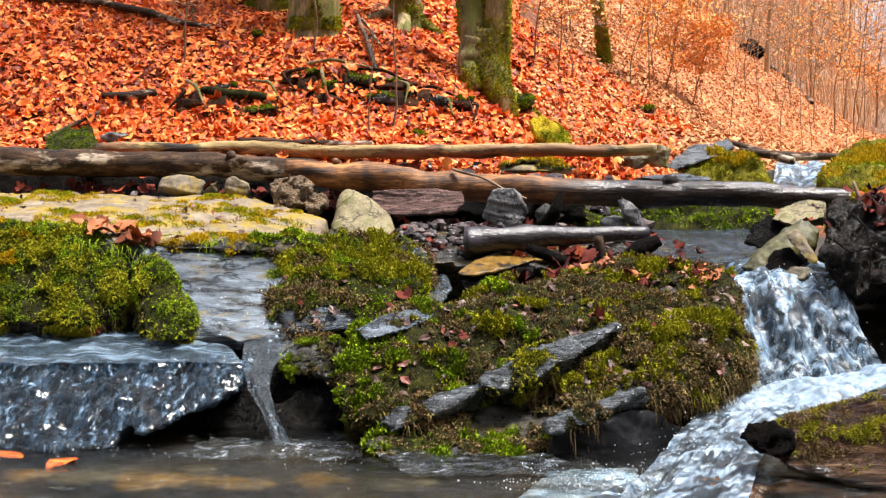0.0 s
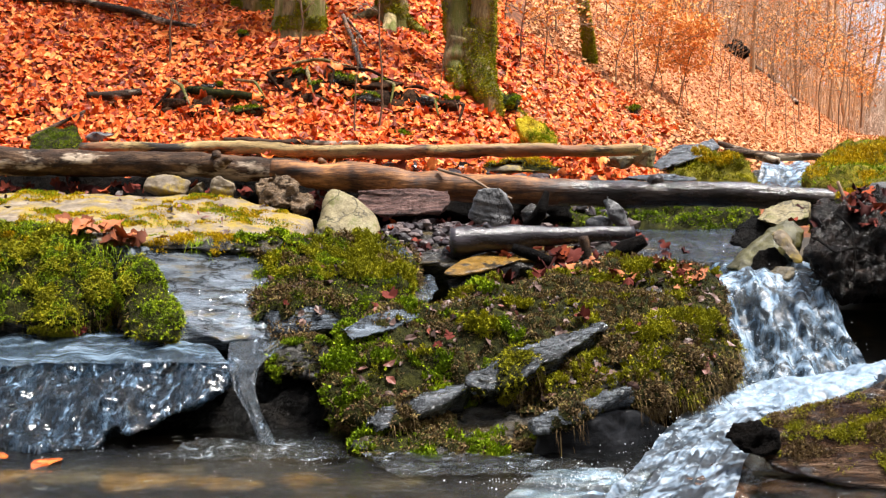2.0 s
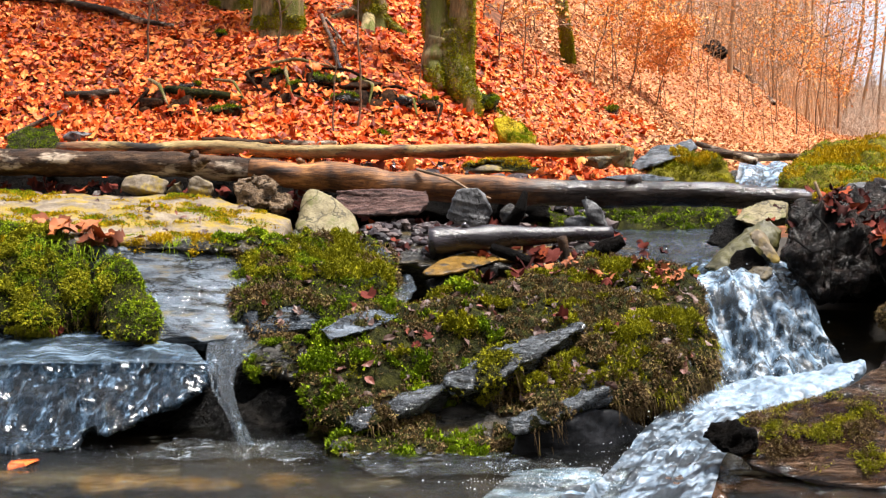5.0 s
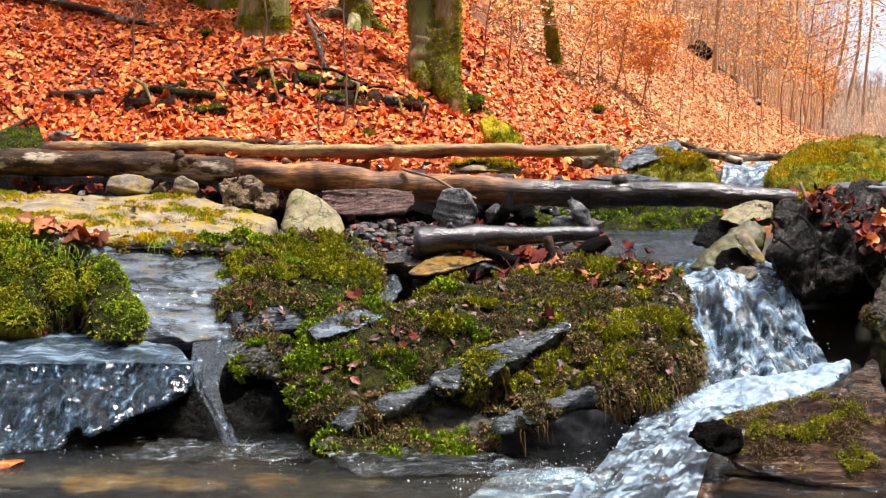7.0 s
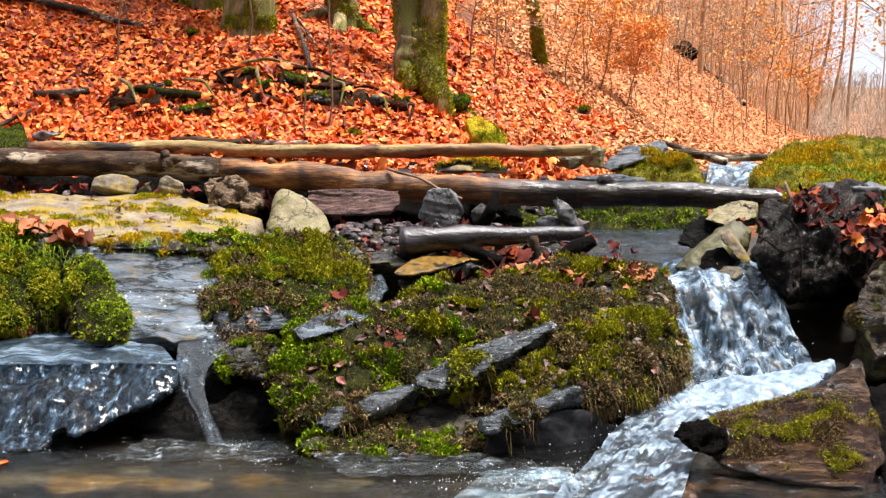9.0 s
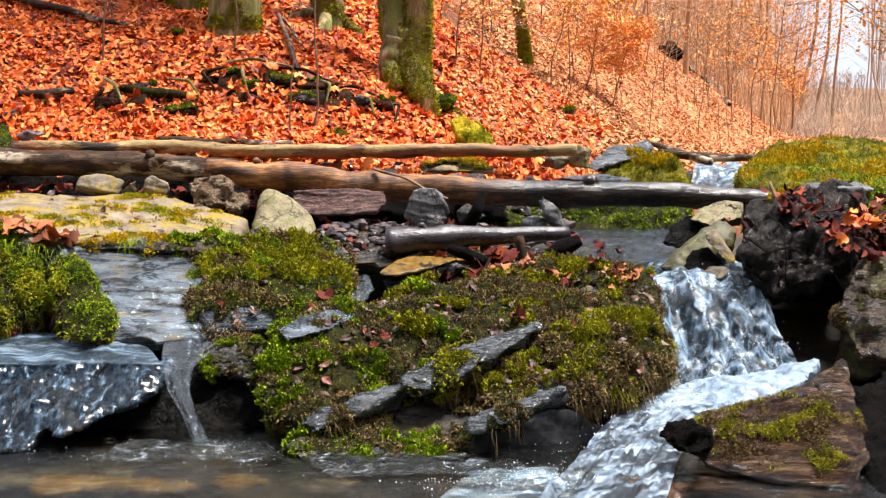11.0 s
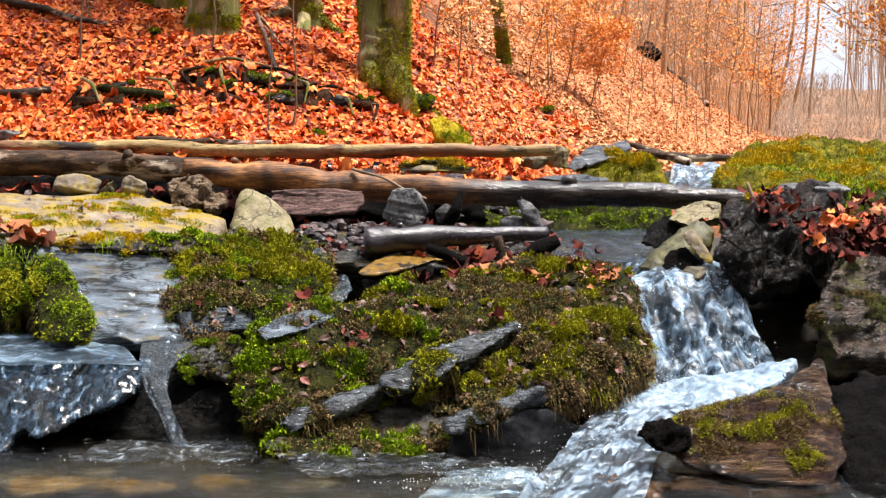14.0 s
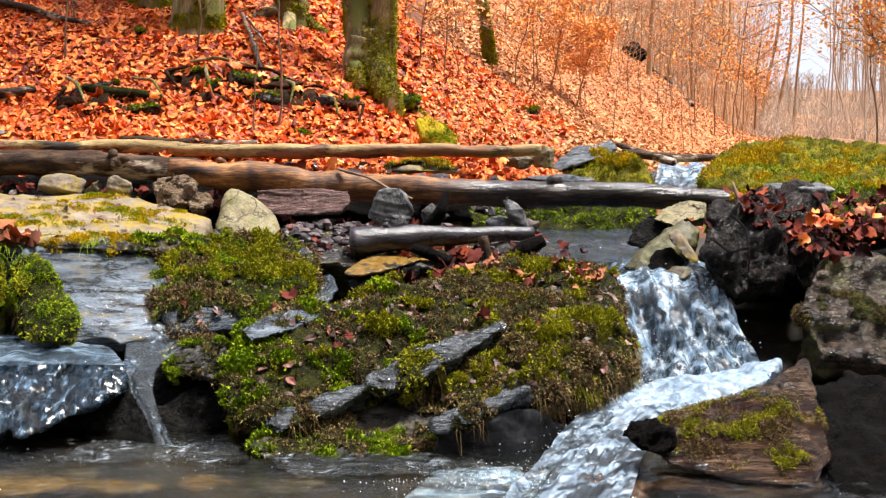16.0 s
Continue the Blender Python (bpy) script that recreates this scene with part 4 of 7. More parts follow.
# the shade under the slate beds is partly this rock's dark colour
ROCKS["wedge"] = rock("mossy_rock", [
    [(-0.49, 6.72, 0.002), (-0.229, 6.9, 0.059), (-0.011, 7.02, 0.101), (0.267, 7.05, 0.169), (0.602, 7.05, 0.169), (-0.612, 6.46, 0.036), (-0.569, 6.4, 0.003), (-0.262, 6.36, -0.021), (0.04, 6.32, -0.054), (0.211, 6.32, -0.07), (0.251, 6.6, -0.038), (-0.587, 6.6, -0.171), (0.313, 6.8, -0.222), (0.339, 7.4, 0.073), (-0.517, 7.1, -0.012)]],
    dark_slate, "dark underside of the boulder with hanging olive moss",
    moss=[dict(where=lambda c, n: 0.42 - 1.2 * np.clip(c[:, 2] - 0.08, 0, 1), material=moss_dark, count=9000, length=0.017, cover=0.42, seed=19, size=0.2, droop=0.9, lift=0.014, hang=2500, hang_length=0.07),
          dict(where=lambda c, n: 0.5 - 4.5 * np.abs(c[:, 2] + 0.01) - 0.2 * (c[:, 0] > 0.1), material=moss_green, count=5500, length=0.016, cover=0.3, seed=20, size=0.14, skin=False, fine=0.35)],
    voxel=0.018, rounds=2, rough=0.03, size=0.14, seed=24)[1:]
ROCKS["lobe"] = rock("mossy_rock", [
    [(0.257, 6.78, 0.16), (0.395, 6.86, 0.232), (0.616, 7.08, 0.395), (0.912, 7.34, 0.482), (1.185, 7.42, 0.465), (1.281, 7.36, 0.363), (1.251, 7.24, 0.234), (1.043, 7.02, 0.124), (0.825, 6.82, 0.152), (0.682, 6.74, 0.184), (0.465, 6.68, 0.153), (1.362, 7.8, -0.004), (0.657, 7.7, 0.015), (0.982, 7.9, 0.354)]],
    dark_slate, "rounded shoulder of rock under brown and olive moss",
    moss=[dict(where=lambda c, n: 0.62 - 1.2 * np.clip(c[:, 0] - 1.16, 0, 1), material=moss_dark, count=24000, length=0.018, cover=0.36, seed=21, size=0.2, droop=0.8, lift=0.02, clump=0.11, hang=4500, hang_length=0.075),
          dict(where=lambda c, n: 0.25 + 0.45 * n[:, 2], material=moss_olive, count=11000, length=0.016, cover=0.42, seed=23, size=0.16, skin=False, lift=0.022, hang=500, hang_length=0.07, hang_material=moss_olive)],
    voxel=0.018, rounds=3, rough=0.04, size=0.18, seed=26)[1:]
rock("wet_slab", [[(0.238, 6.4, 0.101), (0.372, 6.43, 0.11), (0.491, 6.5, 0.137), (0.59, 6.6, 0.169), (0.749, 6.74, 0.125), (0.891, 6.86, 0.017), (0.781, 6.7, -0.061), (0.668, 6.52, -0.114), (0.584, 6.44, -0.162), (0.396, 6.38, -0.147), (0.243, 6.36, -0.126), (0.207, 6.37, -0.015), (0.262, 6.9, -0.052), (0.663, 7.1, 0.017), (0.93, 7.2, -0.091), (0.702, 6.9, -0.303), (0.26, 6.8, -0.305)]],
    smooth_slab, "smooth wet slab under the jutting slate, blackened for the shade there", "rock", voxel=0.014, rounds=2, rough=0.014, size=0.2, seed=31)
# the hollow's deep shade is put into this rock's near-black colour
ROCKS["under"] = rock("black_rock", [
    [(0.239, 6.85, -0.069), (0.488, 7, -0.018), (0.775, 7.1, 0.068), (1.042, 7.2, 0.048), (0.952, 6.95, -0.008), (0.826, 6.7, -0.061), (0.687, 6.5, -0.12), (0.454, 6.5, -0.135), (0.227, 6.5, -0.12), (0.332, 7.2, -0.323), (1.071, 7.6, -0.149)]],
    root_and_shade_black, "rock under the slate ledge, coloured black for the shade of its hollow", voxel=0.025, rounds=2, rough=0.03, size=0.15, seed=21)[1:]

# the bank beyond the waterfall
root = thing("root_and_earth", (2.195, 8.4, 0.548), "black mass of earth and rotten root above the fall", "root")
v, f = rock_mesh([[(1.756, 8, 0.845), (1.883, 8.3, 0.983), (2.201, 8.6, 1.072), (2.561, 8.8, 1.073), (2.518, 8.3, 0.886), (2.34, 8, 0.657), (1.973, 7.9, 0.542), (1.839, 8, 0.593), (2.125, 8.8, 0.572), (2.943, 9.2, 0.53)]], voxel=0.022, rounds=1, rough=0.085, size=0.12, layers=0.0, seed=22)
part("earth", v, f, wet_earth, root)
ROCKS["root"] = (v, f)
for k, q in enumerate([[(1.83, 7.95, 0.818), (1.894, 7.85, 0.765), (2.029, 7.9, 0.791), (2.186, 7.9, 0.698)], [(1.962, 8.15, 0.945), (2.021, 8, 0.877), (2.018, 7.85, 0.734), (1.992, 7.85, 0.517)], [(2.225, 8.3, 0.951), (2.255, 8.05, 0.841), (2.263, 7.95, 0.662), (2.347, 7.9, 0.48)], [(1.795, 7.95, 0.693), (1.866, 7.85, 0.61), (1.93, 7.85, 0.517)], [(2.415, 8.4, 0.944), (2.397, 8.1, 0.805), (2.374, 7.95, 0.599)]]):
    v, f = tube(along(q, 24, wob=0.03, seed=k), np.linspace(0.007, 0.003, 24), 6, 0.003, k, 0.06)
    part("root", v, f, root_and_shade_black, root)
# undercut bank: the shadow of the cavity is painted as black earth
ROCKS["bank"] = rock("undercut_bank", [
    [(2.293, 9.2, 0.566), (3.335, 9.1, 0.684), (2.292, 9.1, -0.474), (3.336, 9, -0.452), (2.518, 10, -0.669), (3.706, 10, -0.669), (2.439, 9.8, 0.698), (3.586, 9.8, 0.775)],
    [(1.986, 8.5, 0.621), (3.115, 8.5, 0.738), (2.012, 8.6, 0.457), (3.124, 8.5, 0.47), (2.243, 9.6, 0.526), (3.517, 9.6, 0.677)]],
    root_and_shade_black, "undercut earth of the bank, coloured black for the shadow below the root", voxel=0.04, rounds=3, rough=0.05, seed=23)[1:]
ROCKS["slab"] = rock("brown_slab", [
    [(2.342, 7.9, 0.667), (2.495, 8, 0.726), (2.97, 8.1, 0.726), (2.274, 7.7, 0.414), (2.31, 7.55, 0.24), (2.77, 7.5, 0.174), (2.484, 8.1, -0.062), (3.033, 8.2, -0.081), (2.62, 8.6, 0.457), (3.234, 8.8, 0.433)]],
    slab_dark, "brown weathered stone slab in the bank", moss=[dict(where=lambda c, n: 0.45 - 3 * np.abs(c[:, 2] - 0.42), material=moss_dark, count=1960, length=0.015, cover=0.36, seed=26, size=0.2, lift=0.005)], voxel=0.018, rounds=2, rough=0.06, size=0.16, seed=25, layers=0.03, thick=0.06, bed=(0.1, -0.5, 1))[1:]

# added bank whose near-black colour stands for shade behind the driftwood
rock("dark_bank", [[(2.085, 6.9, 0.162), (2.282, 7, 0.255), (2.679, 7, 0.253), (2.017, 6.4, 0.05), (1.826, 5.7, -0.029), (2.199, 5.7, -0.032), (2.419, 6.3, 0.122), (1.779, 5.4, -0.122), (2.133, 5.4, -0.125), (2.388, 7, -0.528), (2.937, 7.4, -0.644)]], root_and_shade_black, "bank behind the driftwood, coloured near-black for its shade", "earth", voxel=0.03, rounds=2, rough=0.05, size=0.15, layers=0.0, seed=57)

# far bank: moss mounds beside the upper fall
ROCKS["mound"] = rock("moss_mound", [
    [(2.663, 11.8, 1.093), (2.977, 12.1, 1.207), (3.438, 12.3, 1.299), (3.708, 12.3, 1.271), (4.02, 12.2, 1.207), (4.701, 12.2, 1.237), (2.45, 11, 0.969), (2.648, 10.4, 0.958), (3.144, 10, 0.952), (3.865, 10, 0.953), (2.649, 11, 0.686), (3.662, 10, 0.682), (3.129, 13, 0.64), (4.754, 13, 0.64)]],
    olive_stone, "broad low mound overgrown with bright moss",
    moss=[dict(where=lambda c, n: 0.8 + 0 * c[:, 0], material=moss_green, bed=moss_bed_olive, count=14000, length=0.018, cover=0.3, seed=28, clump=0.2, lift=0.03),
          dict(where=lambda c, n: -0.2 + 0.75 * n[:, 2] + 0.5 * (c[:, 2] - 1.1), material=moss_gold, count=10000, length=0.018, cover=0.36, seed=48, size=0.5, skin=False, lift=0.036, clump=0.2),
          dict(where=lambda c, n: 0.5 - 0.6 * n[:, 2], material=moss_dark, count=4000, length=0.02, cover=0.4, seed=26, skin=False),
          dict(where=lambda c, n: 0.36 - 1.2 * (c[:, 2] - 1.15), material=moss_green, fine=0.22, count=9676, length=0.02263, cover=0.45, seed=29, skin=False)],
    voxel=0.03, rounds=3, rough=0.07, size=0.35, seed=27)[1:]
ROCKS["moss_far"] = rock("mossy_rock", [
    [(1.358, 11.2, 1.03), (1.549, 11.5, 1.188), (1.833, 11.6, 1.23), (2.064, 11.5, 1.179), (2.087, 11.2, 1.013), (1.382, 11.2, 0.847), (2.09, 11.2, 0.847), (1.888, 12.2, 0.693)]],
    olive_stone, "mossy rock beside the upper waterfall",
    moss=[dict(where=lambda c, n: 0.75 + 0 * c[:, 0], material=moss_olive, bed=moss_bed_olive, count=7257, length=0.018, cover=0.4, seed=31),
          dict(where=lambda c, n: 0.5 + 0 * c[:, 0], material=moss_gold, count=5000, length=0.016, cover=0.42, seed=32, skin=False, lift=0.03)],
    voxel=0.035, rounds=4, rough=0.04, seed=30)[1:]
ROCKS["tilted"] = rock("tilted_slab", [
    [(1.268, 11.3, 1.123), (1.471, 11.6, 1.266), (1.84, 11.8, 1.354), (1.878, 11.6, 1.266), (1.713, 11.4, 1.208), (1.335, 11.2, 1.1), (1.572, 12, 0.987), (1.93, 12.2, 1.074)]],
    beds_slate, "grey wet slab tilted on edge", voxel=0.02, rounds=2, rough=0.02, seed=33, layers=0.02)[1:]
ROCKS["moss_wall"] = rock("mossy_bank", [
    [(0.375, 10, 0.897), (1.859, 10, 0.897), (0.366, 9.75, 0.71), (1.731, 9.7, 0.687), (0.384, 10.2, 0.505), (1.822, 10.2, 0.505), (0.405, 10.8, 0.933), (2.006, 10.8, 0.933)]],
    olive_stone, "low bank with green moss under the long log",
    moss=[dict(where=lambda c, n: 0.75 + 0 * c[:, 0], material=moss_green, count=10886, length=0.02113, cover=0.42, seed=36, droop=0.6)],
    voxel=0.035, rounds=3, rough=0.06, seed=35)[1:]
ROCKS["shelf"] = rock("stone_shelf", [
    [(-1.281, 9, 0.792), (-0.299, 9.1, 0.809), (0.422, 9.3, 0.768), (-1.169, 8.2, 0.713), (-0.46, 8.15, 0.699), (0.246, 8.25, 0.663), (1.267, 8.6, 0.641), (1.531, 9.4, 0.627), (-1.202, 8.4, 0.349), (1.355, 8.7, 0.308), (-1.372, 9.6, 0.336), (1.493, 9.6, 0.336)]],
    dark_slate, "dark wet shelf of bedrock strewn with stones", voxel=0.03, rounds=3, rough=0.04, seed=38)[1:]

ROCKS["green_bank"] = rock("mossy_bank", [
    [(2.02, 9, 0.841), (2.171, 9.1, 0.941), (2.38, 9.3, 1.037), (2.643, 9.6, 1.067), (3.205, 9.6, 1.053), (3.396, 9.5, 1.002), (2.281, 8.9, 0.911), (2.729, 9, 0.905), (3.222, 9, 0.869), (2.11, 9.2, 0.711), (3.442, 9.6, 0.677), (2.855, 10.2, 0.745)]],
    olive_stone, "low bank edge cushioned with bright green moss",
    moss=[dict(where=lambda c, n: 0.65 + 0 * c[:, 0], material=moss_green, count=9676, length=0.01886, cover=0.4, seed=52, size=0.3),
          dict(where=lambda c, n: 0.4 + 0 * c[:, 0], material=moss_gold, count=4233, length=0.01697, cover=0.45, seed=53, skin=False)],
    voxel=0.028, rounds=3, rough=0.05, seed=51)[1:]

# fills the gaps below the logs; their deep shade is its black colour
rock("earth_bank", [[(-3.6, 10, 1.151), (-2.276, 10, 1.127), (-1.218, 9.95, 1.098), (-0.321, 9.8, 1.043), (0.594, 9.75, 0.962), (-3.552, 9.85, 0.956), (-1.851, 9.8, 0.959), (-0.697, 9.7, 0.889), (0.591, 9.7, 0.813), (-3.785, 10.5, 0.969), (0.471, 10.4, 0.853)]], root_and_shade_black, "earth under the fallen logs, coloured black for their shade", "earth", voxel=0.03, rounds=2, rough=0.05, size=0.14, layers=0.0, seed=76)

# ---- logs ----
def log(name, points, radii, material, label, sides=20, rough=0.012, grain=0.0, seed=0, category="log", step=0.03, stubs=(), wob=0.02, size=0.15, end_material=None):
    path = along(points, max(6, int(np.linalg.norm(np.diff(np.array(points), axis=0), axis=1).sum() / step)), wob=wob, seed=seed)
    r = np.interp(np.linspace(0, 1, len(path)), np.linspace(0, 1, len(radii)), radii)
    pieces = [tube(path, r, sides, rough, seed, size, grain=grain)]
    for k, (q, rr) in enumerate(stubs):
        pieces.append(tube(along(q, 8), np.linspace(rr, rr * 0.6, 8), 10, rough, seed + k + 1, 0.08))
    v, f = join(pieces)
    return tagged(part(name, v, f, material), label, category)


log("fallen_log", [(-3.546, 9.75, 1.228), (-2.521, 9.75, 1.197), (-1.829, 9.7, 1.173), (-1.269, 9.75, 1.137)], [0.085, 0.09, 0.085, 0.08], bark_dark,
    "fallen log with dark flaking bark and pale bare patches", grain=0.008, seed=40, stubs=[([(-1.829, 9.7, 1.199), (-1.79, 9.6, 1.269)], 0.045), ([(-1.772, 9.6, 1.195), (-1.679, 9.5, 1.235)], 0.04)])
log("fallen_log", [(-1.41, 9.55, 1.144), (-0.83, 9.5, 1.102), (-0.236, 9.45, 1.071), (0.425, 9.4, 1.04), (1.012, 9.4, 1.01), (1.71, 9.4, 0.988), (2.407, 9.4, 0.963)], [0.07, 0.098, 0.095, 0.09, 0.088, 0.078, 0.06], wood_bare,
    "long barkless log, brown and dry towards one end, soaked dark elsewhere", grain=0.006, seed=41, stubs=[([(-1.062, 9.6, 1.183), (-1.088, 9.5, 1.231)], 0.03), ([(1.103, 9.4, 1.091), (1.061, 9.35, 1.108)], 0.05)])
log("fallen_log", [(-3.07, 10.9, 1.285), (-1.925, 10.9, 1.28), (-0.773, 10.8, 1.245), (0.067, 10.8, 1.266), (1.141, 10.7, 1.259)], [0.04, 0.052, 0.05, 0.055, 0.038], bark_olive,
    "straight pale log with patches of bark and moss", grain=0.006, seed=42)
log("fallen_branch", [(-2.003, 11.1, 1.337), (-1.528, 11.1, 1.311), (-0.959, 11, 1.304)], [0.02, 0.035, 0.02], bark_dark, "dark wet branch lying behind the logs", seed=43, category="branch")
log("short_log", [(-0.201, 8.3, 0.788), (-0.013, 8.32, 0.806), (0.386, 8.5, 0.811), (0.888, 8.7, 0.815)], [0.088, 0.072, 0.05, 0.042], wood_wet,
    "short wet log, dark and shining, lying on stones", seed=44, stubs=[([(0.02, 8.35, 0.843), (-0.007, 8.33, 0.897)], 0.03)])
# driftwood in the foreground: a soaked trunk that widens to an upturned splintered butt
drift = thing("driftwood_log", (1.687, 6.1, -0.045), "thick weathered driftwood log with moss and split grain", "log")
rng = np.random.default_rng(46)


def split_wood(hulls, voxel, rounds, ridge, seed):
    """A weathered trunk: long ridges and cracks run with the grain, broken by knots."""
    v, f = solid(hulls, voxel)
    v = smooth_mesh(v, f, rounds)
    n = normals(v, f)[0]
    bend = 0.05 * fbm(v * np.array([1.0, 0.3, 0.3]), 0.35, 2, seed + 5)
    q = np.stack([v[:, 0] * 1.5, (v[:, 1] + bend) * 9, (v[:, 2] + 0.25 * v[:, 0] + bend) * 13], 1)
    d = 0.9 * fbm(q * 0.45, 1.0, 2, seed) + 0.9 * (0.35 - np.abs(fbm(q, 1.0, 2, seed + 1))) + 0.4 * fbm(q * np.array([1.6, 2.6, 2.6]), 1.0, 2, seed + 2)
    return v + n * (ridge * d)[:, None], f


shapes = {}
for name, hulls, ridge, seed in (
        ("trunk", [[(1.128, 6.2, 0.17), (1.234, 6.24, 0.212), (1.509, 6.24, 0.271), (1.733, 6.24, 0.341), (1.853, 6.22, 0.334), (1.892, 6.12, 0.213), (1.894, 6, 0.043), (1.769, 5.82, -0.013), (1.438, 5.82, 0.013), (1.211, 5.98, 0.032), (1.122, 6.08, 0.087), (1.483, 6.02, 0.158), (1.72, 6, 0.186), (1.287, 6.5, 0.058), (1.999, 6.6, 0.059)],
                   [(1.584, 6.24, 0.276), (1.739, 6.22, 0.374), (1.805, 6.22, 0.459), (1.846, 6.24, 0.466), (1.882, 6.24, 0.411), (1.882, 6.16, 0.295), (1.697, 6.1, 0.258), (1.861, 6.5, 0.187)]], 0.02, 46),
        ("prong", [[(1.106, 5.98, -0.025), (1.161, 6.02, 0.003), (1.472, 5.96, 0.016), (1.817, 5.9, -0.01), (1.85, 5.8, -0.087), (1.421, 5.74, -0.091), (1.071, 5.86, -0.066), (1.303, 6.3, -0.154), (1.916, 6.3, -0.184)]], 0.016, 47)):
    v, f = split_wood(hulls, 0.011, 6, ridge, seed)
    part(name, v, f, drift_wood, drift)
    shapes[name] = (v, f)
# a solid black lump in place of the dark cavity at the tip
v, f = rock_mesh([[(0.975, 5.92, 0.197), (1.01, 5.96, 0.231), (1.106, 6, 0.242), (1.206, 5.9, 0.192), (1.204, 5.86, 0.144), (1.107, 5.84, 0.125), (1.021, 5.88, 0.135), (1.209, 6.15, 0.092)]], voxel=0.012, rounds=1, rough=0.03, size=0.06, layers=0.0, seed=50)
part("hollow_end", v, f, root_and_shade_black, drift, "black blob that stands for the shaded hollow in the end")
for name, material, n, sd in (("trunk", moss_dark, 6000, 3), ("trunk", moss_olive, 3500, 5), ("prong", moss_olive, 900, 4)):
    v, f = shapes[name]
    moss_on(drift, v, f, lambda c, m: 0.42 - 1.1 * np.abs(c[:, 0] - 1.5) - 2.4 * np.abs(c[:, 2] - 0.17), material, n, 0.012, rng, cover=0.12, seed=sd, size=0.12, droop=0.7, lift=0.006, skin=False, fine=0.14, hang=700, hang_length=0.035, hang_material=moss_dark)
# ---- trees ----
def tree(name, at, height, radius, label, seed, lean=(0, 0), limbs=9, first=0.35, material=None, flare=1.6, twigs=3, reach=0.3, moss=0, levels=2, sides=14, roots=0, extra=()):
    """A bare winter tree: flared trunk, spreading roots, tapering limbs and twigs."""
    rng = np.random.default_rng(seed)
    x, y = at[0], at[1]
    z = on_ground(x, y) - 0.15
    t = thing(name, (x, y, z), label, "tree")
    k = 40
    s = np.linspace(0, 1, k) ** 1.6
    q = np.stack([s * 3, s * 0, s * 0 + seed * 3.1], 1)
    path = np.stack([x + lean[0] * s * height + 0.03 * height * (fbm(q, 1.0, 2, seed) - fbm(q[:1], 1.0, 2, seed)), y + lean[1] * s * height + 0.015 * height * (fbm(q + 9, 1.0, 2, seed) - fbm(q[:1] + 9, 1.0, 2, seed)), z + s * height], 1)
    r = radius * (1 - 0.85 * s) + radius * (flare - 1) * np.exp(-s * height / (2.0 * radius))
    pieces = [tube(path, r, sides, radius * 0.2, seed, radius * 1.1, grain=radius * 0.08)]
    for j in range(roots):
        a = -2.6 + 2.2 * j / max(1, roots - 1) + rng.normal(0, 0.2)
        ln = radius * rng.uniform(3.0, 5.0)
        rp = [(x + math.cos(a) * w * ln, y + math.sin(a) * w * ln, on_ground(x + math.cos(a) * w * ln, y + math.sin(a) * w * ln) + radius * 1.5 * (1 - w) ** 2 - 0.03 * w) for w in np.linspace(0.1, 1, 8)]
        pieces.append(tube(rp, radius * np.linspace(0.42, 0.1, 8), 8, radius * 0.08, seed + j, 0.1))
    for j, (q, rr) in enumerate(extra):
        q = along(q, 26, wob=0.02, seed=seed + j)
        pieces.append(tube(q, np.interp(np.linspace(0, 1, 26), np.linspace(0, 1, len(rr)), rr), 16, radius * 0.14, seed + 20 + j, 0.12, grain=radius * 0.08))
    v, f = join(pieces)
    part("trunk", v, f, material or trunk_bark, t)
    if moss:
        g = f[0] if f[0].shape[1] == 4 else f[1]
        w = np.clip(1.0 - (v[g].mean(1)[:, 2] - z) / (height * 0.12), 0, 1) * (fbm(v[g].mean(1), 0.3, 3, seed) > 0.0)
        p, n = pick(v, g, w, moss, rng)
        tv, tf = tufts(p, n, 0.018, rng, 4, 0.22, 0.2)
        part("moss", tv, tf, moss_olive, t, "olive-green moss", kind="stuff", smooth=False)
    pieces = []

    def branch(a, d, ln, rad, level):
        q = [a]
        for _ in range(5):
            d = d + rng.normal(0, 0.16, 3) + np.array([0, 0, 0.06])
            d = d / np.linalg.norm(d)
            q.append(q[-1] + d * ln / 5)
        pieces.append(tube(q, np.linspace(rad, max(rad * 0.35, 0.003), 6), 3 if level else 5, ends=False))
        if level < (levels if height < 15 else 1):
            for _ in range(twigs):
                i = rng.integers(1, 5)
                dd = d + rng.normal(0, 0.6, 3)
                branch(q[i], dd / np.linalg.norm(dd), ln * rng.uniform(0.35, 0.6), rad * 0.5, level + 1)
    for _ in range(limbs):
        h = rng.uniform(first, 0.98)
        i = int(np.searchsorted(s, h))
        a = rng.uniform(0, 2 * np.pi)
        branch(path[min(i, k - 1)], np.array([np.cos(a), np.sin(a), rng.uniform(0.3, 1.0)]) / 1.3, height * rng.uniform(0.12, reach) * (1.15 - h * 0.5), radius * 0.3 * (1.1 - h * 0.7), 0)
    v, f = join(pieces)
    part("crown", v, f, material or trunk_bark, t, "bare branches and twigs")
    return t


BEECH = "bare beech tree with a mossy flared foot on the leafy slope"
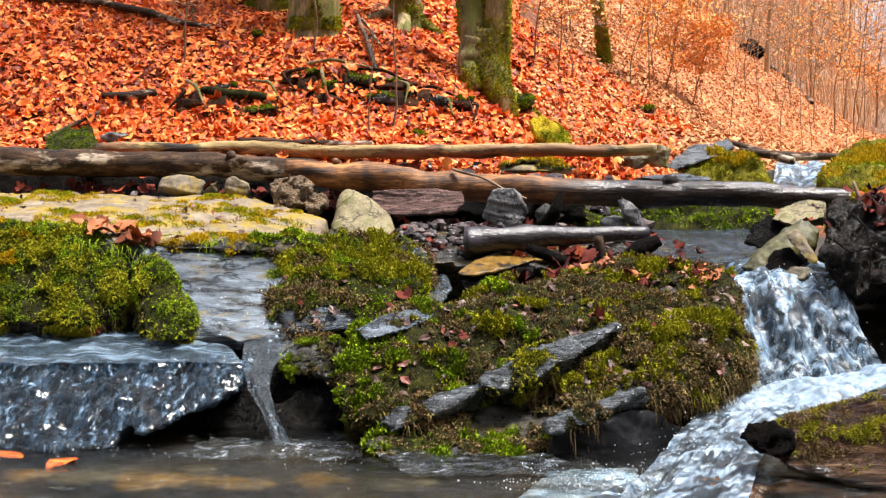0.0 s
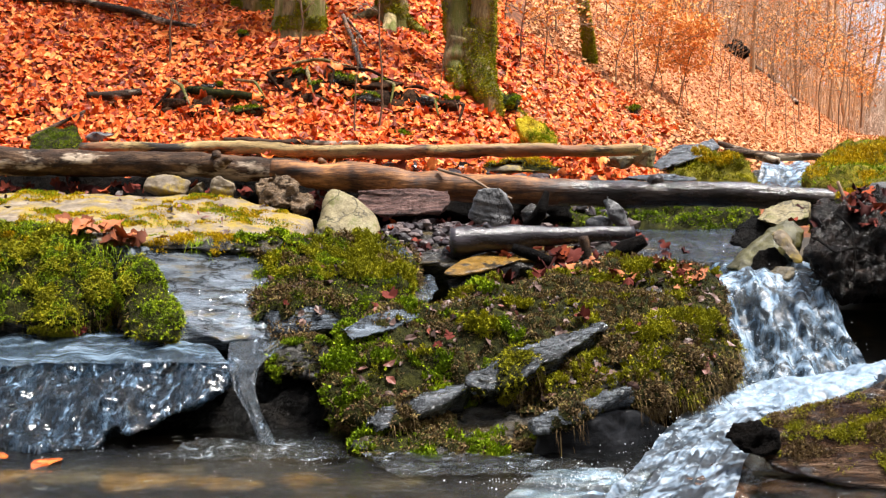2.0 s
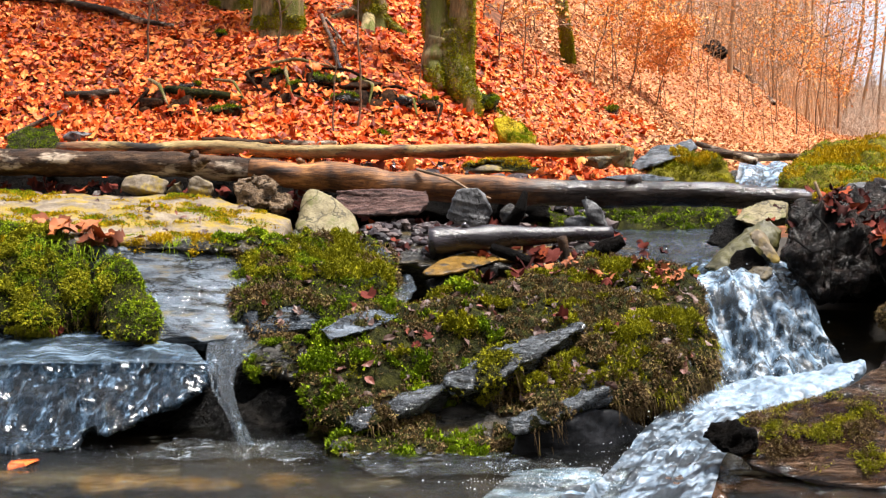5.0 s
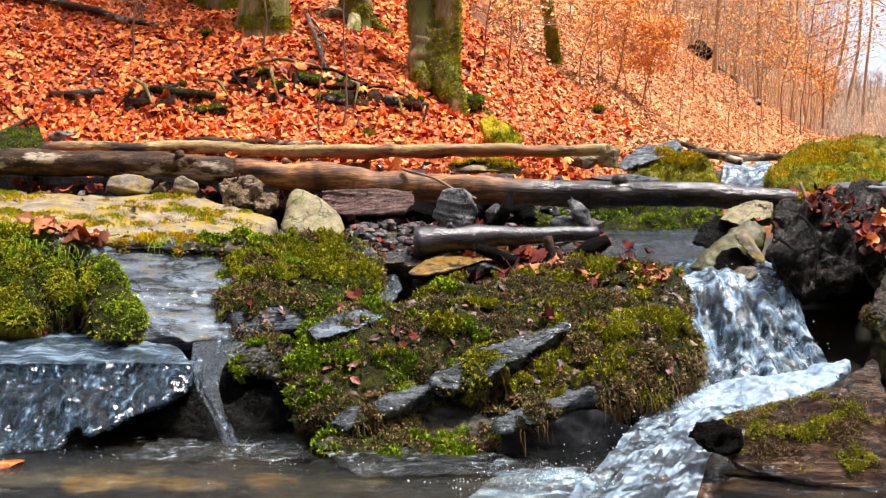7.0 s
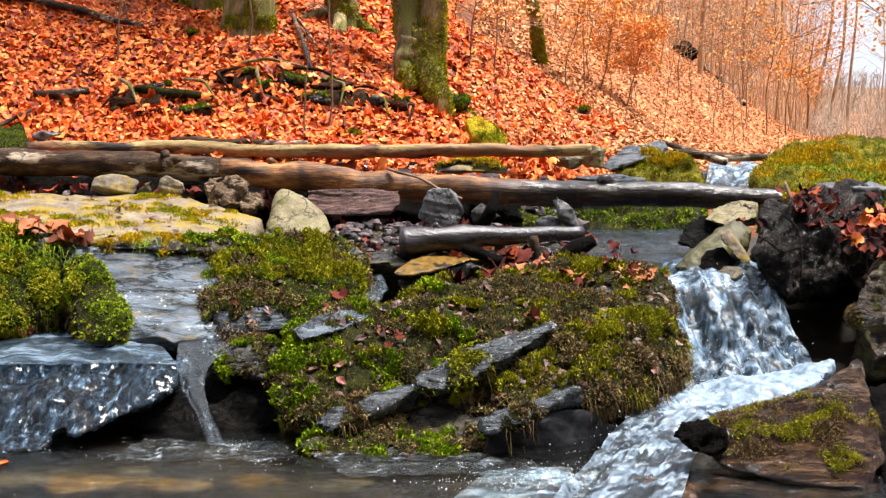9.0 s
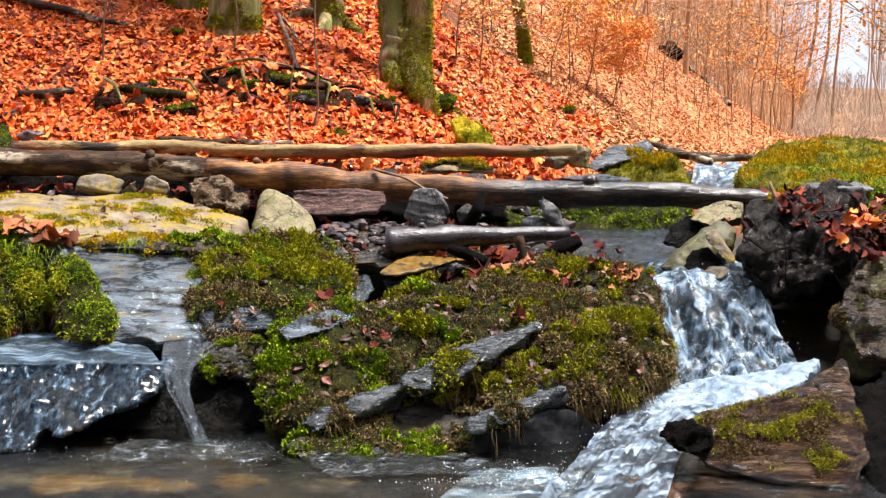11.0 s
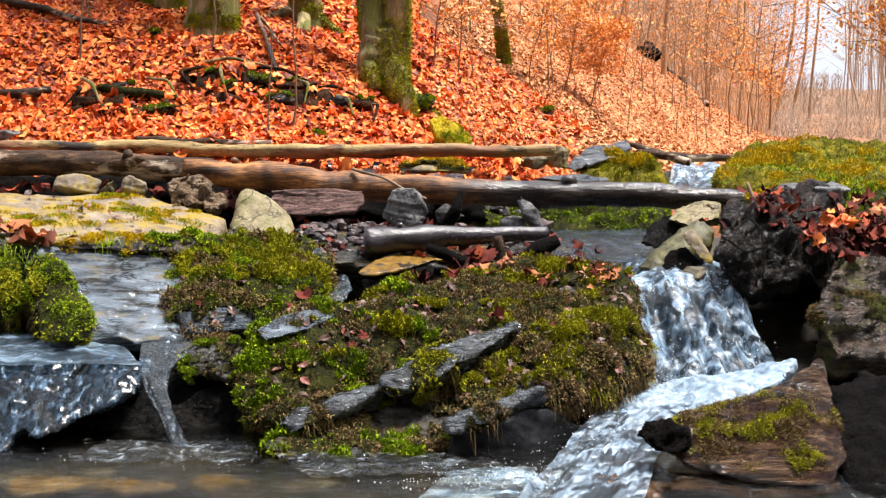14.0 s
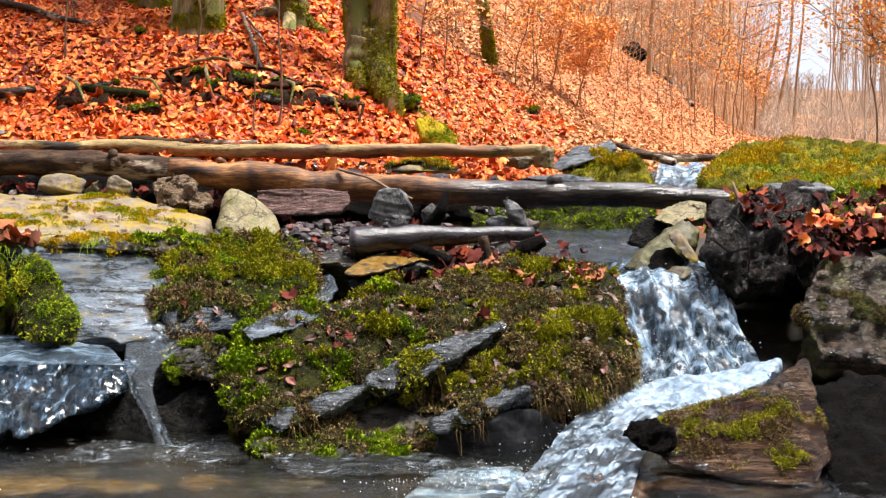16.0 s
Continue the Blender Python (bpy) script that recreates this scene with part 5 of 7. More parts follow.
tree("beech_tree", (-0.06, 13.02, 1.726), 13, 0.13, BEECH, 60, (-0.01, 0.03), moss=14000, roots=2, flare=1.25, extra=[
    ([(-0.121, 13.05, 2.253), (-0.09, 12.95, 1.999), (-0.03, 12.8, 1.796), (0.059, 12.68, 1.622), (0.098, 12.6, 1.48)], [0.16, 0.15, 0.13, 0.1, 0.05]),
    ([(-0.171, 12.98, 1.975), (-0.236, 13, 2.225), (-0.237, 13.1, 2.556), (-0.314, 13.2, 3.216), (-0.426, 13.3, 4.227)], [0.1, 0.12, 0.1, 0.09, 0.06]),
    ([(-0.21, 12.95, 2.198), (-0.28, 12.9, 1.972), (-0.248, 12.8, 1.836), (-0.217, 12.72, 1.755)], [0.1, 0.11, 0.08, 0.03])])
tree("beech_tree", (-0.899, 13.944, 2.369), 14, 0.14, BEECH, 61, (0.0, 0.0), moss=4000, roots=4, flare=1.3)
tree("beech_tree", (-1.723, 13.437, 2.317), 16, 0.2, BEECH, 62, (0.0, 0.0), moss=7000, roots=0, flare=1.6)
tree("beech_tree", (-2.196, 13.919, 2.548), 14, 0.18, BEECH, 63, (-0.02, 0.0), moss=9000, flare=1.3)
tree("young_beech", (1.215, 17.057, 2.131), 9, 0.065, "slim beech tree with a green mossy foot", 64, (0.0, 0.0), moss=4500, flare=1.5)
tree("young_beech", (5.632, 31.067, 2.423), 13, 0.06, "slim bare tree at the edge of the slope", 65, (0.01, 0.0), material=trunk_far, flare=1.3, first=0.2)
rng = np.random.default_rng(77)
FAR = "slender bare tree in the hazy far wood"
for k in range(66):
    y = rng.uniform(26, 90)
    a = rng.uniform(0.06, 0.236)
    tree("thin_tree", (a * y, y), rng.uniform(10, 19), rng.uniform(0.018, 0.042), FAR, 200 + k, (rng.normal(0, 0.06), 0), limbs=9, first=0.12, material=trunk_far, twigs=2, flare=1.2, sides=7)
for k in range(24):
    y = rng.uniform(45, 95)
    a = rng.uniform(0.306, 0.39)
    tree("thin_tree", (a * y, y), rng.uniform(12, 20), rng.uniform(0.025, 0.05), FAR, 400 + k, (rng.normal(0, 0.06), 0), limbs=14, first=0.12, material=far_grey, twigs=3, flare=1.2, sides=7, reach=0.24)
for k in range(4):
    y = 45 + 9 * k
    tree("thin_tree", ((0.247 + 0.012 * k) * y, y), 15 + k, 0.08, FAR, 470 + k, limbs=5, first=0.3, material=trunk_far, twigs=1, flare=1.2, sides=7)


def sapling(at, height, radius, label, seed, lean=(0, 0), leaves=0, twigs=6, size=0.055, category="sapling", spread=0.5, low=0.3, down=0.0):
    """A thin stem with fine side twigs, and dry leaves that still hang on it."""
    rng = np.random.default_rng(seed)
    x, y, z = at
    t = thing("sapling", (x, y, z - 0.03), label, category)
    s = np.linspace(0, 1, 14)
    path = np.stack([x + lean[0] * s ** 1.3 + 0.02 * height * fbm(np.stack([s * 4, s * 0 + seed, s * 0], 1), 1, 2, seed), y + lean[1] * s, z - 0.03 + height * s], 1)
    v, f = tube(path, radius * np.linspace(1, 0.35, 14), 6, ends=False)
    part("stem", v, f, twig, t)
    pieces, tips = [], []
    for _ in range(twigs):
        i = rng.integers(int(14 * low), 13)
        a = rng.uniform(0, 2 * np.pi)
        d = np.array([np.cos(a), 0.6 * np.sin(a), rng.uniform(0.0, 0.8) - down])
        ln = height * spread * rng.uniform(0.3, 1.0)
        q = [path[i] + d * ln * w + np.array([0, 0, 0.06 * ln * math.sin(3 * w)]) + rng.normal(0, 0.02, 3) * ln * (w > 0) for w in np.linspace(0, 1, 6)]
        pieces.append(tube(q, np.linspace(radius * 0.5, max(0.002, radius * 0.15), 6), 4, ends=False))
        tips += q[1:]
        for _ in range(3):
            w = q[rng.integers(1, 5)]
            d2 = d + rng.normal(0, 0.6, 3)
            q2 = [w, w + d2 * ln * 0.2, w + d2 * ln * 0.42 + rng.normal(0, 0.02, 3)]
            pieces.append(tube(q2, [radius * 0.3, radius * 0.2, 0.002], 4, ends=False))
            tips += q2[1:]
    if pieces:
        v, f = join(pieces)
        part("twig_spray", v, f, twig, t, kind="stuff")
    if leaves and tips:
        tips = np.array(tips)
        p = tips[rng.integers(0, len(tips), leaves)] + rng.normal(0, 0.06, (leaves, 3)) * height ** 0.3
        v, f = scatter_leaves(p, rng.normal(0, 1, (leaves, 3)) * 0.8 + np.array([0, -0.5, 0.5]), size, rng, "oval", 0.5, 0.4)
        part("foliage", v, f, leaf_beech, t, "dry orange leaves", kind="stuff", smooth=False)
    return t


BARE, LEAFY = "thin bare sapling among the fallen leaves", "young beech still holding dry orange leaves"
for k, (at, h, r, lean, lv, tw, sp) in enumerate([
        ((-0.869, 11.766, 1.400), 1.6, 0.011, (0.06, 0), 0, 4, 0.2), ((-1.036, 11.531, 1.366), 0.9, 0.009, (0.03, 0), 0, 3, 0.2), ((-1.628, 12.835, 2.083), 1.2, 0.012, (0.0, 0), 0, 4, 0.3),
        ((-2.785, 12.872, 1.986), 0.9, 0.012, (0.02, 0), 0, 6, 0.3), ((-2.789, 13.343, 2.270), 0.5, 0.014, (-0.1, 0), 0, 5, 0.5), ((0.772, 15.205, 1.922), 0.7, 0.008, (-0.15, 0), 0, 6, 0.5),
        ((0.346, 14.647, 2.064), 1.3, 0.010, (0.1, -0.2), 130, 14, 0.45), ((0.579, 14.814, 1.957), 1.5, 0.010, (0.1, 0), 90, 16, 0.5), ((1.475, 16.844, 1.890), 1.3, 0.010, (0.3, 0), 150, 14, 0.5),
        ((2.114, 18.737, 1.825), 1.3, 0.012, (0.25, 0), 420, 14, 0.5), ((2.487, 19.074, 1.647), 1.2, 0.012, (0.35, 0), 620, 16, 0.5), ((2.105, 20.437, 2.209), 2.6, 0.011, (0.1, 0), 60, 18, 0.4),
        ((3.123, 23.316, 2.327), 2.8, 0.011, (0.0, 0), 40, 18, 0.4), ((3.942, 25.702, 2.273), 2.8, 0.011, (0.2, 0), 60, 18, 0.35), ((4.192, 25.081, 1.936), 2.4, 0.011, (0.2, 0), 50, 16, 0.4),
        ((5.358, 27.283, 1.711), 2.8, 0.011, (0.1, 0), 60, 18, 0.4), ((5.679, 26.774, 1.448), 2.6, 0.011, (0.3, 0), 90, 18, 0.4), ((4.688, 20.757, 1.299), 2.4, 0.011, (0.2, 0), 160, 18, 0.4),
        ((5.016, 20.946, 1.297), 3.0, 0.011, (0.3, 0), 420, 18, 0.4), ((6.550, 25.693, 1.351), 1.6, 0.02, (0.1, 0), 260, 14, 0.5), ((0.225, 16.214, 2.529), 1.8, 0.012, (0.2, 0), 160, 14, 0.5),
        ((0.829, 17.739, 2.524), 2.0, 0.014, (0.1, 0), 120, 14, 0.5), ((1.827, 21.894, 2.847), 2.4, 0.011, (0.1, 0), 90, 14, 0.5), ((-0.399, 12.234, 1.547), 0.5, 0.007, (0.05, 0), 0, 3, 0.3), ((-0.196, 12.033, 1.430), 0.35, 0.006, (-0.08, 0), 0, 2, 0.3)]):
    sapling(at, h, r, LEAFY if lv else BARE, 500 + k, lean, int(lv * 3.4), tw, 0.042, spread=sp)
for k in range(38):
    y = rng.uniform(17, 34)
    x = (0.08 + 0.17 * rng.uniform(0, 1)) * y
    sapling((x, y, on_ground(x, y)), rng.uniform(1.2, 3.2), rng.uniform(0.005, 0.009), LEAFY, 600 + k, (rng.normal(0, 0.2), 0), int(rng.uniform(10, 110)), 16, 0.036, spread=0.4)
# boughs that reach in over the bank
sapling((4.3, 12.6, on_ground(4.3, 12.6)), 2.1, 0.011, LEAFY, 690, (-0.1, 0), 1500, 16, 0.03, spread=0.35, low=0.5)

sapling((4.558, 12.4, on_ground(4.558, 12.4)), 2.0, 0.012, LEAFY, 691, (-0.35, 0), 900, 18, 0.042, spread=0.3, low=0.55)
# thicket of young growth along the crest of the slope
rng = np.random.default_rng(88)
pieces, tips = [], []
for k in range(560):
    y = rng.uniform(33, 75)
    x = rng.uniform(0.1, 0.255) * y
    z, h = on_ground(x, y), rng.uniform(2.0, 7.5)
    s0 = np.array([x, y, z - 0.1])
    top = s0 + np.array([rng.normal(0, 0.12), rng.normal(0, 0.1), 1.0]) * h
    pieces.append(tube([s0, (s0 + top) / 2 + rng.normal(0, 0.06, 3), top], [0.014, 0.01, 0.004], 3, ends=False))
    for _ in range(12):
        w = rng.uniform(0.15, 0.95)
        e = np.array([rng.normal(0, 0.3), rng.normal(0, 0.3), rng.uniform(0.2, 0.6)]) * h * 0.45
        q = s0 + (top - s0) * w
        pieces.append(tube([q, q + e * 0.5 + rng.normal(0, 0.03, 3), q + e], [0.007, 0.005, 0.003], 3, ends=False))
        if k % 9 == 0:
            tips += [q + e * u + rng.normal(0, 0.12, 3) for u in rng.uniform(0.2, 1.0, 7)]
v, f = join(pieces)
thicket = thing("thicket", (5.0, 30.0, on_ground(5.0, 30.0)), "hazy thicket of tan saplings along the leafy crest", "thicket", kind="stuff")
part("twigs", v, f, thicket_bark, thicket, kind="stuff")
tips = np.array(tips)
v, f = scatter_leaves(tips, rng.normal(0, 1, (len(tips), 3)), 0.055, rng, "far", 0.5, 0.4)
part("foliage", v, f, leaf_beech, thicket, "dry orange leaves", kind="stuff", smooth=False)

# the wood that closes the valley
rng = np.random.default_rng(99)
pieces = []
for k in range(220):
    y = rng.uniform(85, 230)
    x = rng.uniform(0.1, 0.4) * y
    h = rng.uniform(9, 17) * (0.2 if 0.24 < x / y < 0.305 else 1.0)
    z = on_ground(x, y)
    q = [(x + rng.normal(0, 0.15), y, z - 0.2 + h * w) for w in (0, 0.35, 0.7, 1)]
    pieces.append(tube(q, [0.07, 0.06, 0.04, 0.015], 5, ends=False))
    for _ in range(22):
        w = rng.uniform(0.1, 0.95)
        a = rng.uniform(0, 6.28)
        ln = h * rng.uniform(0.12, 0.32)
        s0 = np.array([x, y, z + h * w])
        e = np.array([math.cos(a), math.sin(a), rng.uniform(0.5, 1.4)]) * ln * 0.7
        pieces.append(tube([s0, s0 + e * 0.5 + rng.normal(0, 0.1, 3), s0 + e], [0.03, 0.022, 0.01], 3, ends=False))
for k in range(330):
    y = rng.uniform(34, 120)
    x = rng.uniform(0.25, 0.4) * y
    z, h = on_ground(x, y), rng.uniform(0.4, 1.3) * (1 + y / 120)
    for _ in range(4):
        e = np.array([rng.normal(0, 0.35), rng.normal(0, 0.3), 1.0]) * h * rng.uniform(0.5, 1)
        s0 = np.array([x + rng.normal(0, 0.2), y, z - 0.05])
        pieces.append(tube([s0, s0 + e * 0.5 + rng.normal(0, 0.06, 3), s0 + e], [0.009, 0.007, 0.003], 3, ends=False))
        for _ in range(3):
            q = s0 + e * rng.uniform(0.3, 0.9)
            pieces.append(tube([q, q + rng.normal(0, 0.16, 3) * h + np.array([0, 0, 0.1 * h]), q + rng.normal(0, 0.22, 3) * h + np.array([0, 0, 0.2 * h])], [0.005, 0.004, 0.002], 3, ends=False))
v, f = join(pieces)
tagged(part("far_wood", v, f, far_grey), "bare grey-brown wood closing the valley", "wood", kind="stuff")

# ---- water ----
def sheet(x0, x1, y0, y1, step, height):
    xs, ys = np.arange(x0, x1, step), np.arange(y0, y1, step)
    X, Y = np.meshgrid(xs, ys)
    v = np.stack([X, Y, height(X, Y)], -1).reshape(-1, 3)
    i = (np.arange(len(ys) - 1)[:, None] * len(xs) + np.arange(len(xs) - 1)[None]).ravel()
    return v, np.stack([i, i + 1, i + 1 + len(xs), i + len(xs)], 1)


def ripple(X, Y, size, amp, seed, stretch=2.0):
    p = np.stack([X.ravel() / stretch, Y.ravel(), X.ravel() * 0], 1)
    return (amp * fbm(p, size, 4, seed)).reshape(X.shape)


v, f = sheet(-3.2, 3.2, 3.6, 7.6, 0.02, lambda X, Y: ripple(X, Y, 0.22, 0.01, 80, 2.2) + ripple(X, Y, 0.08, 0.0065, 81, 1.6))
tagged(part("pool_water", v, f, sheen_pool), "clear brown stream pool with ripples", "water", kind="structure")


def ribbon(rows, count, across, amp, size, seed, curl=0.0):
    """A sheet of running water: rows of (left edge, right edge) from its lip to its foot."""
    a = along([r[0] for r in rows], count)
    b = along([r[1] for r in rows], count)
    w = np.linspace(0, 1, across)[None, :, None]
    v = (a[:, None] * (1 - w) + b[:, None] * w).reshape(-1, 3)
    i = (np.arange(count - 1)[:, None] * across + np.arange(across - 1)[None]).ravel()
    f = np.stack([i, i + across, i + across + 1, i + 1], 1)
    n = normals(v, f)[0]
    q = np.stack([np.tile(np.linspace(0, 1, across) * np.linalg.norm(np.array(rows[0][1]) - np.array(rows[0][0])), count), np.repeat(np.linspace(0, 1, count) * 0.6, across), np.zeros(len(v))], 1)
    d = amp * (fbm(q * np.array([1.1, 0.55, 1]), size, 3, seed) + 0.5 * fbm(v, size * 0.8, 3, seed + 4))
    return v + n * d[:, None], f


v, f = ribbon([((1.316, 8.7, 0.61), (2.066, 8.7, 0.617)), ((1.282, 8.15, 0.628), (1.921, 8.15, 0.596)), ((1.299, 7.95, 0.536), (1.915, 7.98, 0.501)), ((1.324, 7.8, 0.307), (1.981, 7.85, 0.299)), ((1.309, 7.7, 0.138), (2.067, 7.75, 0.145)), ((1.25, 7.6, 0.004), (2.15, 7.6, 0.034))], 130, 120, 0.045, 0.15, 90)
tagged(part("waterfall", v, f, foam_fall), "small white waterfall between mossy rocks", "waterfall", kind="structure")
v, f = ribbon([((1.264, 7.6, 0.065), (2.208, 7.6, 0.12)), ((1.045, 7.2, 0.077), (1.801, 7.05, 0.095)), ((0.841, 6.72, 0.023), (1.36, 6.8, 0.069)), ((0.671, 6.22, 0.005), (1.22, 6.5, 0.045)), ((0.52, 5.74, 0.005), (1.1, 6.1, 0.04)), ((0.387, 5.22, 0.005), (0.98, 5.6, 0.03)), ((0.277, 4.75, 0.007), (0.8, 5, 0.02))], 150, 90, 0.02, 0.12, 92)
tagged(part("rapid", v, f, foam_run), "white rushing water below the fall", "rapid", kind="structure")
v, f = ribbon([((0.232, 6.08, -0.005), (0.586, 6.15, -0.003)), ((0.142, 5.86, -0.012), (0.577, 5.9, -0.013)), ((0.035, 5.53, -0.012), (0.517, 5.5, -0.015)), ((-0.089, 5.1, -0.019), (0.46, 5.1, -0.019))], 80, 70, 0.012, 0.1, 93)
tagged(part("foam", v, f, foam_patch), "white foam drifting below the black rock", "foam", kind="structure")
v, f = ribbon([((2.385, 12.6, 1.119), (2.777, 12.6, 1.119)), ((2.263, 12, 1.09), (2.683, 12, 1.09)), ((2.199, 11.8, 1.005), (2.604, 11.8, 1.005)), ((2.127, 11.5, 0.897), (2.54, 11.5, 0.897))], 40, 40, 0.03, 0.12, 94)
tagged(part("upper_fall", v, f, foam_fall), "upper cascade between moss mounds", "waterfall", kind="structure")
v, f = ribbon([((0.933, 9.7, 0.752), (1.806, 9.7, 0.763)), ((0.947, 9.1, 0.737), (1.606, 9.2, 0.718)), ((0.908, 8.4, 0.674), (1.819, 8.5, 0.644))], 50, 50, 0.007, 0.12, 96)
tagged(part("stream_water", v, f, sheen_stream), "dark rippled water above the fall", "water", kind="structure")



def film_on(key, where, label, material=None, lift=0.012, amp=0.012, size=0.08, seed=0, name="water_film"):
    """A thin sheet of water that follows a rock's surface."""
    v, f = ROCKS[key]
    c = v[f].mean(1)
    fn = normals(v, f)[1]
    g = f[where(c, fn)]
    ids, inv = np.unique(g, return_inverse=True)
    vn = normals(v, f)[0][ids]
    q = v[ids]
    w = q + vn * (lift + amp * fbm(q * np.array([1, 1, 0.45]), size, 3, seed))[:, None]
    return tagged(part(name, w, inv.reshape(g.shape), material or water_film), label, "water", kind="structure")


film_on("face", lambda c, n: (n[:, 2] > 0.05) & (c[:, 2] < 0.62), "thin film of water running down the slate", lift=0.006, amp=0.008, seed=98)
v, f = ribbon([((-1.305, 7.3, 0.383), (-0.908, 7.35, 0.399)), ((-1.285, 7.1, 0.324), (-1.025, 7.15, 0.35)), ((-1.264, 6.98, 0.279), (-1.104, 7.02, 0.314)), ((-1.21, 6.84, 0.208), (-1.116, 6.86, 0.232)), ((-1.119, 6.7, 0.114), (-1.063, 6.72, 0.129)), ((-1.031, 6.52, 0.002), (-0.963, 6.53, 0.01))], 70, 30, 0.016, 0.06, 99)
tagged(part("trickle", v, f, foam_thin), "small spout of water falling from the low rock", "waterfall", kind="structure")
v, f = ribbon([((-0.458, 8.1, 0.582), (-0.302, 8.2, 0.603)), ((-0.398, 7.85, 0.548), (-0.26, 7.9, 0.574)), ((-0.433, 7.65, 0.497), (-0.315, 7.7, 0.506))], 24, 12, 0.02, 0.06, 101)
tagged(part("trickle", v, f, foam_thin), "thin trickle between two mossy rocks", "waterfall", kind="structure")


v, f = ribbon([((-0.58, 6.42, 0.012), (0.36, 6.3, 0.012)), ((-0.5, 6.2, 0.014), (0.46, 6.12, 0.014)), ((-0.36, 5.95, 0.012), (0.5, 5.95, 0.012))], 60, 110, 0.01, 0.08, 106)
tagged(part("foam", v, f, foam_streak), "broken ripples and foam along the foot of the boulder", "foam", kind="structure")
v, f = ribbon([((-1.35, 6.62, 0.012), (-0.72, 6.6, 0.012)), ((-1.4, 6.42, 0.012), (-0.66, 6.42, 0.012)), ((-1.5, 6.25, 0.01), (-0.6, 6.25, 0.01))], 50, 80, 0.01, 0.08, 107)
tagged(part("foam", v, f, foam_streak), "broken ripples where the spout strikes the pool", "foam", kind="structure")
# the white boil where the fall strikes the pool
v, f = rock_mesh([[(1.042, 7.2, 0.077), (1.218, 7.5, 0.084), (1.548, 7.6, 0.119), (1.967, 7.6, 0.186), (2.082, 7.5, 0.233), (1.964, 7.2, 0.204), (1.704, 7, 0.136), (1.425, 6.85, 0.102), (1.136, 6.9, 0.037), (0.959, 7, 0.024), (1.2, 7.3, -0.05), (2.0, 7.5, -0.05)]], voxel=0.016, rounds=4, rough=0.03, size=0.14, layers=0.0, seed=95)
tagged(part("foam", v, f, foam_boil), "white boil of foam at the foot of the fall", "foam", kind="structure")


# spray, bubbles and broken crests
def drops(name, label, boxes, seed, small, large):
    r = np.random.default_rng(seed)
    pts = []
    for a, c, n, jit in boxes:
        a, c = np.array(a), np.array(c)
        pts.append(a + (c - a) * r.uniform(0, 1, (n, 1)) + r.normal(0, 1, (n, 3)) * np.array(jit))
    p = np.concatenate(pts)
    o = np.array([(1, 0, 0), (-1, 0, 0), (0, 1, 0), (0, -1, 0), (0, 0, 1), (0, 0, -1)], float)
    t = np.array([(0, 2, 4), (2, 1, 4), (1, 3, 4), (3, 0, 4), (2, 0, 5), (1, 2, 5), (3, 1, 5), (0, 3, 5)])
    s = r.uniform(small, large, len(p)) * r.uniform(0.4, 1, len(p))
    v = (p[:, None] + o[None] * s[:, None, None]).reshape(-1, 3)
    f = (t[None] + (np.arange(len(p)) * 6)[:, None, None]).reshape(-1, 3)
    return tagged(part(name, v, f, foam_solid), label, "spray", kind="stuff")


film_on("low", lambda c, n: (n[:, 1] < 0.1) & (c[:, 2] > 0.0) & (c[:, 1] < 7.1), "thin rippled film of water sliding down the low rock", sheen_slide, lift=0.006, amp=0.012, size=0.07, seed=97)
drops("spray", "white drops and foam thrown up by the fall", [((1.232, 7.5, 0.084), (2.075, 7.55, 0.105), 500, (0.03, 0.05, 0.03)), ((1.29, 7.9, 0.542), (1.923, 7.95, 0.505), 90, (0.04, 0.03, 0.08)), ((1.353, 7.7, 0.261), (2.003, 7.75, 0.253), 110, (0.04, 0.03, 0.08)), ((1.25, 7.2, 0.09), (0.75, 6.1, 0.02), 500, (0.13, 0.14, 0.012)), ((1.3, 7.25, 0.12), (1.95, 7.35, 0.16), 400, (0.1, 0.14, 0.02)), ((0.7, 6.0, 0.01), (0.2, 5.8, 0.01), 500, (0.15, 0.1, 0.006)), ((-1.073, 6.7, -0.034), (-0.913, 6.7, -0.021), 120, (0.05, 0.05, 0.01))], 131, 0.0015, 0.0048)
drops("bubbles", "white bubbles drifting on the pool", [((-0.905, 6.45, -0.003), (-0.207, 6.2, 0.005), 150, (0.25, 0.14, 0.003)), ((-1.057, 6.6, -0.027), (-0.573, 6.45, -0.019), 160, (0.08, 0.08, 0.003)), ((-0.203, 6.1, -0.02), (0.519, 6.05, -0.032), 300, (0.2, 0.14, 0.006)), ((-1.99, 6.4, 0.009), (-0.71, 6.3, 0.007), 60, (0.15, 0.12, 0.003)), ((-0.354, 6.2, -0.02), (0.234, 6.15, -0.022), 90, (0.06, 0.04, 0.006))], 132, 0.0012, 0.0035)
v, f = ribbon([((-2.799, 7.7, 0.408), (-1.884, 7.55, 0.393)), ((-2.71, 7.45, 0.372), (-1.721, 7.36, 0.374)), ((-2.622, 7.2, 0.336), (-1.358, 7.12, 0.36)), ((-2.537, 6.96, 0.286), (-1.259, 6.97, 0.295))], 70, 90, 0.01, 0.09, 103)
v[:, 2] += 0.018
tagged(part("shelf_water", v, f, sheen_shelf), "smooth sheet of water crossing the low rock, sky sheen in its colour", "water", kind="structure")

